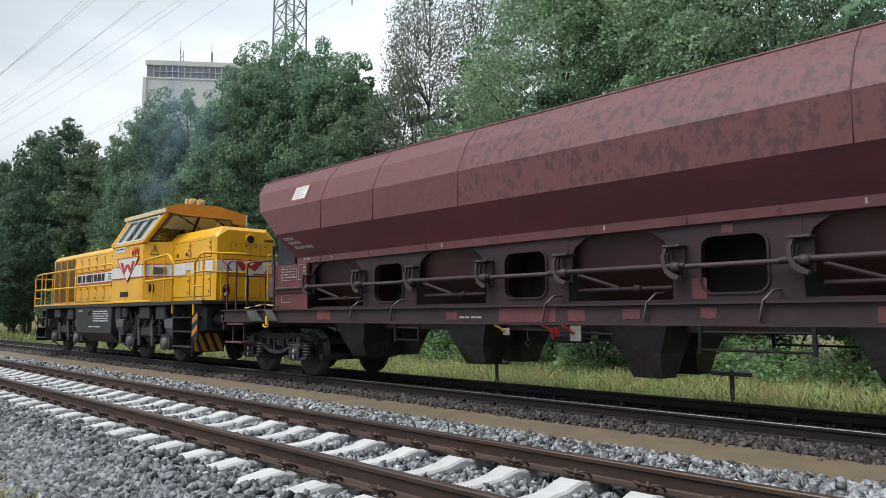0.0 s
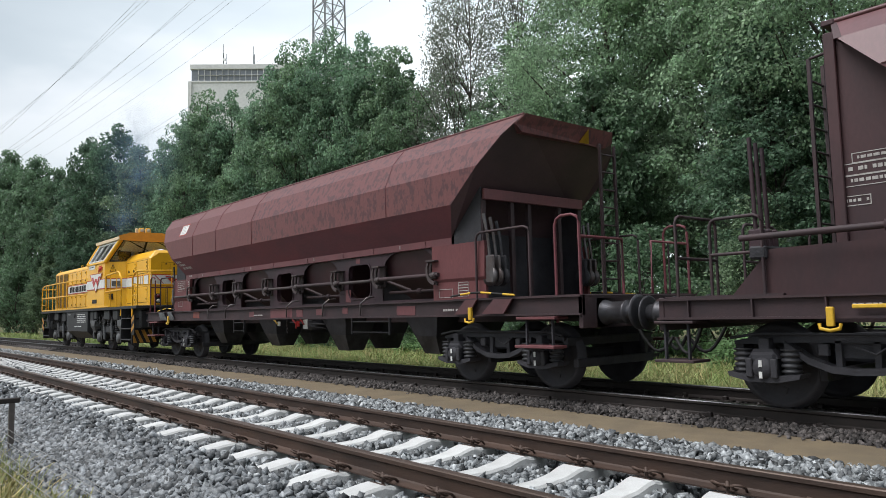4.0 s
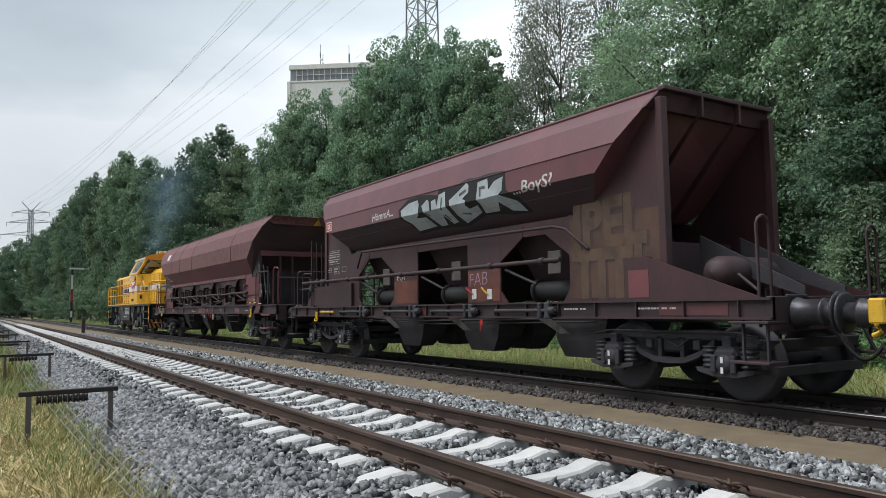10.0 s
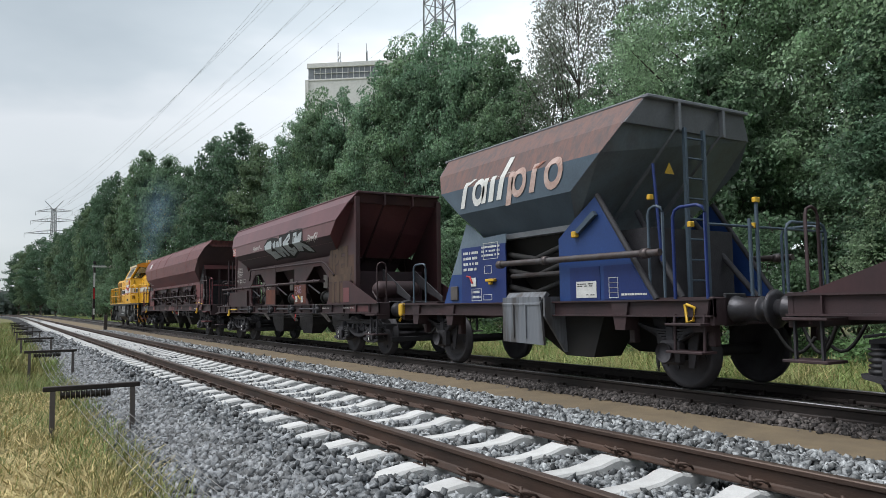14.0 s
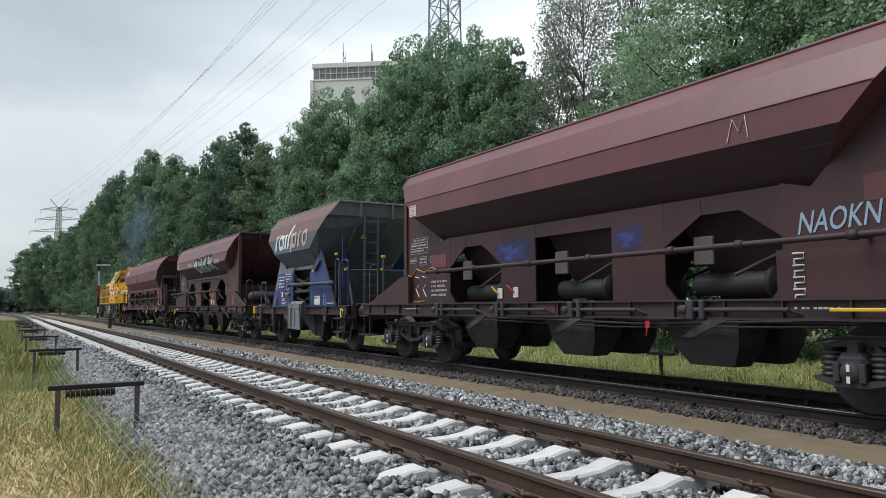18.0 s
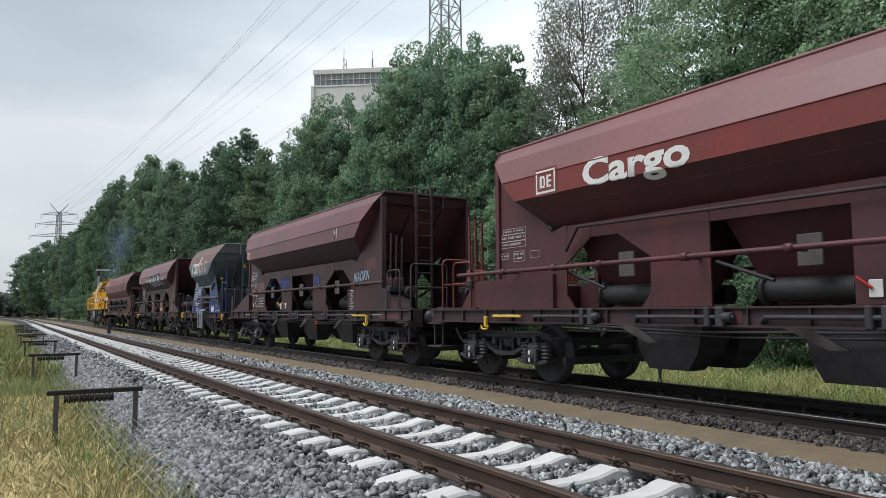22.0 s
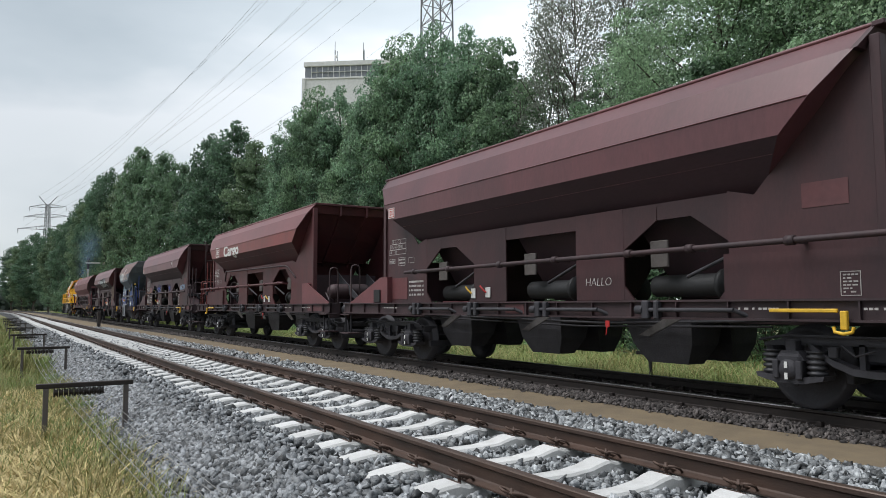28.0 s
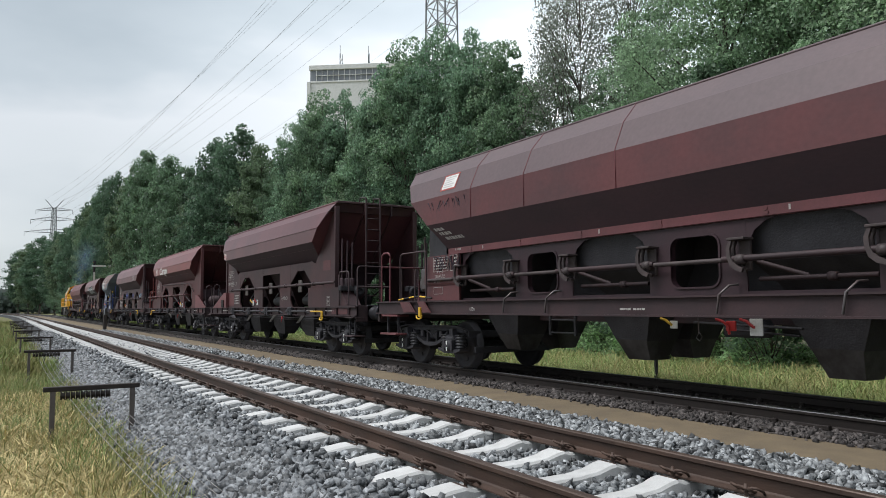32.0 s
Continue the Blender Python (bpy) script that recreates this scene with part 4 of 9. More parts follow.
m.box(-0.15, 40.15, -0.15, 30.15, 52.8, 53.2, 0.05)
m.box(-0.2, 40.2, -0.2, 30.2, 55.8, 57.0, 0.1)
m.box(-0.5, 0.2, -0.5, 0.2, 40, 53)
part("parapet", m, M_TOWER, tw, "pale grey parapet")
m = Mesh()
m.box(0.1, 39.9, 0.1, 29.9, 53.1, 55.8)
part("glazed_band", m, M_TOWERBAND, tw, "dark glazed band under the parapet")
m = Mesh()
m.box(-0.05, 0.05, -0.12, 0.09, 53.2, 55.8)
m.box(0.05, 1.25, -0.1, 0.09, 54.45, 54.55)
MULL = m.data("mullion", M_TOWER)
for k in range(30):
    part("mullion", MULL, None, tw, at=pose(1.6 + 1.3 * k, 0, 0))
for x, h in ((6.6, 63.3), (7.2, 61), (13.3, 62.8), (13.5, 61), (20.5, 63), (24.5, 63), (26, 61), (27, 65.5), (28.2, 63)):
    m = Mesh()
    m.tube([(x, 2, 56.9), (x, 2, h - 3)], 0.13, 6).tube([(x, 2, h - 3), (x, 2, h - 1)], 0.06, 6)
    part("antenna", m, M_PYLON, tw)
for x in (6.9, 24.4):
    m = Mesh()
    m.lathe([(-0.15, 0.0), (-0.1, 0.35), (0.05, 0.38)], (x, 1.6, 58.6), "y", 12)
    part("dish", m, M_TOWER, tw)


def lattice(name, x, y, base, waist, top, height, arms, label, bar=0.16, turn=0.0):
    root = thing(name, pose(x, y, 0, 0, 0, turn), label, "pylon")
    m = Mesh()

    def half(z):
        return base + (waist - base) * z / (height * 0.55) if z < height * 0.55 else waist + (top - waist) * (z - height * 0.55) / (height * 0.45)
    levels = [0]
    while levels[-1] < height - 2:
        levels.append(min(height, levels[-1] + 2.0 * half(levels[-1])))
    for a, b in zip(levels, levels[1:]):
        ha, hb = half(a), half(b)
        ca = [(-ha, -ha), (ha, -ha), (ha, ha), (-ha, ha)]
        cb = [(-hb, -hb), (hb, -hb), (hb, hb), (-hb, hb)]
        for i in range(4):
            j = (i + 1) % 4
            m.tube([(*ca[i], a), (*cb[i], b)], bar, 4, None, False)
            m.tube([(*ca[i], a), (*cb[j], b)], bar * 0.5, 4, None, False)
            m.tube([(*ca[j], a), (*cb[i], b)], bar * 0.5, 4, None, False)
            m.tube([(*cb[i], b), (*cb[j], b)], bar * 0.5, 4, None, False)
    part("mast", m, M_PYLON, root)
    for z, span in arms:
        for s in (-1, 1):
            q = Mesh()
            h = half(z)
            for d in (-h, h):
                q.tube([(s * h, d, z), (s * span, 0, z + 0.6)], bar * 0.7, 4, None, False)
                q.tube([(s * h, d, z + 2.2), (s * span, 0, z + 0.6)], bar * 0.6, 4, None, False)
                for k in range(1, 6):
                    u = k / 6
                    q.tube([(s * (h + (span - h) * u), d * (1 - u), z + 0.6 * u), (s * (h + (span - h) * u), d * (1 - u), z + 2.2 - 1.6 * u)], bar * 0.4, 4, None, False)
            q.tube([(s * span, 0, z + 0.6), (s * span, 0, z - 2.0)], bar * 0.7, 5)
            part("cross_arm", q, M_PYLON, root)
    return root


lattice("lattice_pylon", 103.2, 172, 5.0, 3.5, 2.9, 130, [(100, 22), (112, 28), (122, 18)], "tall steel lattice pylon behind the trees", 0.28)
p2 = lattice("lattice_pylon", 20.9, 500, 3.6, 1.6, 0.9, 65, [(48.5, 17.5), (56, 14), (62, 11)], "grey lattice pylon with three cross arms", 0.17, -28)
m = Mesh()
for s in (-1, 1):
    m.tube([(0, 0, 63), (s * 5.5, 0, 69)], 0.22, 4).tube([(s * 0.9, 0, 64), (s * 5.5, 0, 69)], 0.15, 4)
part("earth_wire_horn", m, M_PYLON, p2)
lines = thing("power_lines", pose(0, 0, 0), "thin dark overhead power lines across the sky", "power line")
for (x0, z0), (x1, z1) in zip([(5.5, 47), (8.6, 54), (11.2, 60), (30.6, 60), (33.2, 54), (36.3, 47), (16.0, 69), (25.8, 69), (12.5, 47), (14, 54)],
                             [(73, 112), (79, 100), (83, 122), (119, 122), (123, 100), (129, 112), (90, 128), (113, 128), (87, 112), (88, 100)]):
    m = Mesh()
    pts = []
    for k in range(25):
        q = k / 24
        pts.append((x0 + (x1 - x0) * q, 500 + (172 - 500) * q, z0 + (z1 - z0) * q - 9 * 4 * q * (1 - q)))
    m.tube(pts, 0.045, 4, None, False)
    part("wire", m, M_WIRE, lines)

# ---- lineside things ----
for k, y in enumerate((6.0, 16.3, 26.6, 37.0, 47.5, 58.0, 70.0)):
    g = thing("wire_guide", pose(-2.65, y, -0.66), "rusty steel wire guide stand with rollers on two posts", "wire guide", "wire guides along the ballast")
    for x in (-0.62, 0.37):
        m = Mesh()
        m.box(x - 0.032, x + 0.032, -0.032, 0.032, -0.1, 0.73, 0.006)
        part("post", m, M_PLATE, g)
    m = Mesh()
    m.box(-0.74, 0.46, -0.04, 0.04, 0.715, 0.78, 0.008)
    part("crossbar", m, M_RAILFAR, g)
    for i in range(10):
        m = Mesh()
        x = -0.50 + i * 0.062
        m.lathe([(-0.026, 0.0), (-0.022, 0.065), (0, 0.035), (0.022, 0.065), (0.026, 0.0)], (x, 0, 0.655), "x", 10)
        m.box(x - 0.030, x - 0.024, -0.014, 0.014, 0.60, 0.72)
        part("roller", m, M_RAILFAR, g)
wires = thing("signal_wires", pose(0, 0, 0), "thin steel signal wires sagging between guides", "wire")
for i in range(6):
    x = -3.08 + i * 0.1
    ys = [-8, 6.0, 16.3, 26.6, 37, 47.5, 58, 70]
    for a, b in zip(ys, ys[1:]):
        sag = 0.12 + 0.03 * (i % 3)
        m = Mesh()
        m.tube([(x + (0.0 if i % 2 else 0.01) + (0.4 * (1 - k / 10) if a < 0 else 0.0), a + (b - a) * k / 10, -0.04 - sag * 4 * (k / 10) * (1 - k / 10)) for k in range(11)], 0.0035, 4, None, False)
        part("wire", m, M_WIREPALE, wires)

sg = thing("semaphore_signal", pose(6.75, 106, -0.55), "old semaphore signal with red and white mast", "railway signal")
sg.scale = (0.9, 0.9, 0.9)
m = Mesh()
m.box(-0.16, 0.16, -0.16, 0.16, 0, 8.9, 0.02)
part("mast", m, M_SILL, sg, "dark rusty mast")
for z0, z1, mm in ((1.2, 2.1, M_WHITE), (3.6, 5.2, M_RED), (5.4, 7.6, M_WHITE)):
    m = Mesh()
    m.box(-0.13, 0.13, -0.19, -0.165, z0, z1)
    part("mast_plate", m, mm, sg, "enamel mast plate")
m = Mesh()
m.box(-0.4, 2.0, -0.26, -0.21, 8.45, 8.72, 0.02)
m.lathe([(-0.26, 0.0), (-0.26, 0.26), (-0.21, 0.26)], (2.1, 0, 8.58), "y", 14)
part("signal_arm", m, M_WHITE, sg, "white and red signal arm set level")
m = Mesh()
m.box(-0.2, 0.2, -0.3, 0.1, 8.95, 9.4, 0.04)
part("lamp_housing", m, M_BLACK, sg)
wp = thing("marker_post", pose(1.95, 48, -0.28), "short weathered concrete marker post", "post")
m = Mesh()
m.box(-0.11, 0.11, -0.10, 0.10, 0, 1.08, 0.03)
part("shaft", m, M_OLDSLEEPER, wp)
for x, y, h in ((7.9, 0.3, 0.85), (8.0, 5.8, 0.8)):
    st = thing("marker_stake", pose(x, y, -0.62), "low rusty stake with a crossbar in the grass", "stake", "stakes in the meadow")
    m = Mesh()
    m.box(-0.03, 0.03, -0.03, 0.03, -0.1, h, 0.005)
    part("post", m, M_UNDER, st)
    m = Mesh()
    m.box(-0.04, 0.04, -0.34, 0.36, h - 0.1, h - 0.03, 0.005)
    part("crossbar", m, M_UNDER, st)


# ---- the train: local x across (camera's side is -x), y ahead, z from the rail head ----

RUN = [(0, 0.17), (1, 2.11), (2, 4.15), (3, 6.30), (4, 8.49), (5, 10.74), (6, 13.03), (7, 15.39), (8, 17.77), (9, 20.14), (10, 22.54), (11, 25.03),
       (12, 27.6), (13, 30.11), (14, 32.59), (15, 35.19), (16, 37.93), (17, 40.71), (18, 43.56), (19, 46.38), (20, 49.29), (21, 52.34), (22, 55.44),
       (23, 58.61), (24, 61.71), (25, 64.81), (26, 68.02), (27, 71.27), (28, 74.55), (29, 77.94), (30, 81.42), (31, 84.95), (32, 88.46)]
MOVERS, WHEELSETS = [], []


def wheelset_data():
    a = Mesh()
    a.tube([(-1.0, 0, 0), (1.0, 0, 0)], 0.08, 10)
    w = Mesh()
    w.lathe([(-0.07, 0.10), (-0.065, 0.13), (-0.03, 0.17), (-0.03, 0.36), (-0.065, 0.40), (-0.068, 0.455), (0.035, 0.465), (0.045, 0.49), (0.062, 0.485), (0.065, 0.40), (0.02, 0.36), (0.0, 0.17), (0.07, 0.13), (0.07, 0.08)], (0, 0, 0), "x", 28)
    for k in range(3):
        c, s = math.cos(2.1 * k), math.sin(2.1 * k)
        w.box(-0.045, -0.028, 0.27 * c - 0.03, 0.27 * c + 0.03, 0.27 * s - 0.03, 0.27 * s + 0.03)
    return a.data("axle", M_UNDER), w.data("wheel", M_UNDER, M_STEEL)


AXLE, WHEEL = wheelset_data()


def wheelset(root, y, r=0.46):
    ax = new("wheelset", AXLE)
    ax.parent = root
    ax.matrix_basis = pose(0, y, r)
    for side in (-1, 1):
        w = new("wheel", WHEEL)
        w.parent = ax
        w.matrix_basis = pose(side * 0.75, 0, 0, 0, 0, 0 if side < 0 else 180)
    WHEELSETS.append((ax, y, r))


def spring(m, x, y, z0, z1, r, turns=6):
    prof = []
    for i in range(turns * 4 + 1):
        prof.append((z0 + (z1 - z0) * i / (turns * 4), r * (1.0, 0.93, 0.62, 0.93)[i % 4]))
    m.lathe([(z0, 0.01)] + prof + [(z1, 0.01)], (x, y, 0), "z", 12)


def bogie_data():
    f = Mesh()
    for s in (-1, 1):
        x0, x1 = s * 0.97, s * 1.05
        top = [(-1.28, 0.74), (-0.95, 0.80), (-0.5, 0.80), (0.5, 0.80), (0.95, 0.80), (1.28, 0.74)]
        low = [(1.28, 0.69), (0.95, 0.74), (0.62, 0.70), (0.40, 0.54), (0.22, 0.47), (0, 0.45), (-0.22, 0.47), (-0.40, 0.54), (-0.62, 0.70), (-0.95, 0.74), (-1.28, 0.69)]
        # upper chord, lower belly and uprights, leaving two windows between them
        f.slab(top + [(1.28, 0.70), (0.5, 0.73), (-0.5, 0.73), (-1.28, 0.70)], "x", x0, x1)
        belly = [(-0.70, 0.74), (-0.46, 0.58), (-0.24, 0.50), (0, 0.485), (0.24, 0.50), (0.46, 0.58), (0.70, 0.74)]
        outer = [(y, z - 0.07) for y, z in belly]
        f.slab(belly + outer[::-1], "x", x0 - s * 0.03, x1 + s * 0.05)
        for y in (-0.18, 0.18):
            f.box(x0, x1, y - 0.03, y + 0.03, 0.48, 0.75)
        f.tube([(s * 1.1, -1.3, 0.77), (s * 1.1, -1.0, 0.82), (s * 1.1, 1.0, 0.82), (s * 1.1, 1.3, 0.77)], 0.018, 6)
        f.tube([(s * 1.12, -0.35, 0.74), (s * 1.14, -0.2, 0.63), (s * 1.12, 0.0, 0.70)], 0.012, 5)
        for y in (-0.45, 0.3):
            f.box(s * 1.05, s * 1.12, y - 0.05, y + 0.05, 0.60, 0.72, 0.01)
    f.box(-1.0, 1.0, -0.2, 0.2, 0.55, 0.82, 0.03)
    for y in (-1.25, 1.25):
        f.box(-1.0, 1.0, y - 0.05, y + 0.05, 0.62, 0.74, 0.01)
    for y in (-0.4, 0.4, -1.35, 1.35):
        f.box(-0.9, 0.9, y - 0.04, y + 0.04, 0.32, 0.44, 0.01)
    b = Mesh()
    b.box(-0.13, 0.12, -0.14, 0.14, -0.15, 0.17, 0.03)
    b.lathe([(-0.17, 0.0), (-0.17, 0.09), (-0.12, 0.12)], (0, 0, 0), "x", 14)
    b.slab([(-0.40, -0.05), (-0.38, -0.10), (-0.16, -0.15), (0.16, -0.15), (0.38, -0.10), (0.40, -0.05), (0.14, -0.08), (-0.14, -0.08)], "x", -0.13, 0.10)
    b.slab([(-0.17, 0.10), (-0.10, 0.20), (0.10, 0.20), (0.17, 0.10)], "x", -0.10, 0.06)
    b.box(-0.08, 0.08, -0.06, 0.06, 0.12, 0.32, 0.01)
    b.box(-0.17, -0.12, -0.17, -0.10, -0.10, 0.10, 0.01)
    b.box(-0.17, -0.12, 0.10, 0.17, -0.10, 0.10, 0.01)
    t = Mesh()
    t.box(-0.181, -0.176, -0.018, 0.018, -0.035, 0.035)
    sp = Mesh()
    spring(sp, 0, 0, -0.09, 0.20, 0.108, 5)
    return f.data("bogie_frame", M_UNDER), b.data("axlebox", M_UNDER), t.data("reflective_tape", M_WHITE), sp.data("coil_spring", M_SPRING)


M_SPRING = mat("dusty black spring steel", (0.050, 0.050, 0.055), 0.5, 0.2, dark=(0.028, 0.026, 0.027), scale=5, amount=0.7, grain=60, bump=0.1)
B_FRAME, B_BOX, B_TAPE, B_SPRING = bogie_data()


def bogie(root, y):
    fr = part("bogie_frame", B_FRAME, None, root, "dark grimy welded bogie frame", pose(0, y, 0))
    for dy in (-0.9, 0.9):
        wheelset(root, y + dy)
        for side in (-1, 1):
            turn = 0 if side < 0 else 180
            part("axlebox", B_BOX, None, fr, at=pose(side * 1.07, dy, 0.46, 0, 0, turn))
            for z in (-0.07, 0.05):
                part("reflective_tape", B_TAPE, None, fr, at=pose(side * 1.07, dy, 0.46 + z, 0, 0, turn))
            for k in (-0.26, 0.26):
                part("coil_spring", B_SPRING, None, fr, at=pose(side * 1.08, dy + k, 0.46))


def buffer_data():
    m = Mesh()
    m.box(-0.2, 0.2, -0.03, 0.0, -0.2, 0.2, 0.01)
    m.lathe([(0.0, 0.17), (0.05, 0.15), (0.1, 0.14), (0.28, 0.14), (0.3, 0.155), (0.33, 0.155), (0.33, 0.11), (0.45, 0.11)], (0, 0, 0), "y", 20)
    p = Mesh()
    p.lathe([(0.45, 0.10), (0.45, 0.20), (0.46, 0.225), (0.475, 0.225), (0.485, 0.18), (0.49, 0.0)], (0, 0, 0), "y", 22)
    return m.data("buffer", M_BUFFER), p.data("buffer_plate", M_BUFFER)


BUF, BUFPLATE = buffer_data()


def buffers(root, y, end, z=1.06, length=0.49):
    for x in (-0.875, 0.875):
        b = part("buffer", BUF, None, root, "dark greasy steel buffer", pose(x, y, z, 0, 0, 0 if end > 0 else 180))
        b.scale = (1, length / 0.49, 1)
        part("buffer_plate", BUFPLATE, None, b)
    c = Mesh()
    c.box(-0.06, 0.06, y, y + end * 0.3, z - 0.08, z + 0.06, 0.02)
    c.tube([(0, y + end * 0.3, z), (0, y + end * 0.4, z + 0.08), (0, y + end * 0.45, z)], 0.035, 8)
    c.tube([(-0.09, y + end * 0.3, z - 0.02), (-0.09, y + end * 0.5, z - 0.18), (0.09, y + end * 0.5, z - 0.18), (0.09, y + end * 0.3, z - 0.02)], 0.02, 6)
    part("screw_coupling", c, M_UNDER, root)
    for x, sag in ((-0.32, 0.42), (0.32, 0.42)):
        h = Mesh()
        pts = [(x, y + end * 0.05, z - 0.12)]
        for k in range(1, 9):
            q = k / 8
            pts.append((x * (1 - 0.5 * q), y + end * (0.05 + 0.5 * q), z - 0.12 - sag * math.sin(math.pi * q * 0.82)))
        h.tube(pts, 0.022, 8)
        part("brake_hose", h, M_BLACK, root)


def railing(root, pts, r=0.019, material=None, name="handrail", label=""):
    for run in pts:
        m = Mesh()
        m.tube(run, r, 8)
        part(name, m, material or M_SILL, root, label)


def arch(x, y0, y1, z0, z1, c=0.08):
    """A handrail loop in a plane across x: up, over, down."""
    s = 1 if y1 > y0 else -1
    return [(x, y0, z0), (x, y0, z1 - c), (x, y0 + s * c * 0.3, z1 - c * 0.3), (x, y0 + s * c, z1), (x, y1 - s * c, z1), (x, y1 - s * c * 0.3, z1 - c * 0.3), (x, y1, z1 - c), (x, y1, z0)]


def arch_x(y, x0, x1, z0, z1, c=0.08):
    s = 1 if x1 > x0 else -1
    return [(x0, y, z0), (x0, y, z1 - c), (x0 + s * c * 0.3, y, z1 - c * 0.3), (x0 + s * c, y, z1), (x1 - s * c, y, z1), (x1 - s * c * 0.3, y, z1 - c * 0.3), (x1, y, z1 - c), (x1, y, z0)]


def hopper_shell(sec, ends, front=None):
    """A hopper body: section points (x, z) from rim to bottom on one side, and for each the half length at which the end cuts it."""
    def ring(sign):
        e = ends if sign < 0 or front is None else front
        left = [(-x, sign * y, z) for (x, z), y in zip(sec, e)]
        right = [(x, sign * y, z) for (x, z), y in zip(sec, e)]
        return left + right[::-1]
    m = Mesh()
    m.loft([ring(-1), ring(1)], True, (True, True))
    return m


def marks(m, x, y0, y1, z0, z1, rows, seed, thick=0.004):
    """Unreadable stencilling: rows of short bars on a side plate facing -x. y0 is ahead of y1."""
    rng = random.Random(seed)
    h = (z1 - z0) / (rows * 1.5)
    for r in range(rows):
        z = z1 - r * 1.5 * h - h
        y = y0
        while y > y1 + 0.02:
            w = min(rng.uniform(0.02, 0.055), y - y1)
            m.box(x - thick, x, y - w, y, z, z + h * 0.7)
            y -= w + rng.choice((0.012, 0.012, 0.016, 0.05))


def frame_mark(m, x, y0, y1, z0, z1, t=0.008, thick=0.004):
    m.box(x - thick, x, y0, y1, z0, z0 + t).box(x - thick, x, y0, y1, z1 - t, z1)
    m.box(x - thick, x, y0, y0 + t, z0 + t, z1 - t).box(x - thick, x, y1 - t, y1, z0 + t, z1 - t)


def lettering(name, text, size, root, place, right, up, material, label, thick=0.003, bold=0.0, shear=0.0, squeeze=1.0):
    """Raised flat writing: place is its lower left corner, right and up span its plane."""
    cu = bpy.data.curves.new(name, "FONT")
    cu.body, cu.size, cu.extrude, cu.offset, cu.shear = text, size, thick, bold, shear
    cu.resolution_u = 3
    tmp = bpy.data.objects.new(name, cu)
    scene.collection.objects.link(tmp)
    me = bpy.data.meshes.new_from_object(tmp.evaluated_get(bpy.context.evaluated_depsgraph_get()))
    bpy.data.objects.remove(tmp)
    me.materials.clear()
    me.materials.append(material)
    r, u = Vector(right).normalized(), Vector(up).normalized()
    n = r.cross(u)
    ob = new(name, me)
    ob.parent = root
    ob.matrix_basis = Matrix.Translation(place) @ Matrix((r, u, n)).transposed().to_4x4() @ Matrix.Diagonal((squeeze, 1, 1, 1))
    if label:
        tagged(ob, label)
    return ob


def lever_handle(root, x, y, z):
    m = Mesh()
    m.box(x - 0.024, x + 0.024, y - 0.035, y + 0.035, z - 0.09, z + 0.10, 0.008)
    m.tube([(x - 0.02, y - 0.10, z - 0.06), (x - 0.025, y - 0.09, z - 0.11), (x - 0.025, y, z - 0.13), (x - 0.025, y + 0.09, z - 0.11), (x - 0.02, y + 0.10, z - 0.06)], 0.018, 8)
    part("brake_lever", m, M_LEVER, root, "yellow painted brake changeover lever")


# hopper wagon of the four-bay kind with vertical corner posts; its ladder stands at the +y end
A_SEC = [(1.13, 3.98), (1.34, 3.74), (1.50, 3.33), (1.50, 2.98), (1.02, 2.46)]
A_END = [5.33, 5.23, 4.82, 4.46, 3.95]
A_BODY = ("hopper", "end_rim", "top_rail", "seam", "weld_seam", "corner_post", "side_plate", "side_panel", "side_frame", "funnel", "chute", "chute_lip", "drum", "pull_rod", "lever_box", "air_pipe", "end_wall")


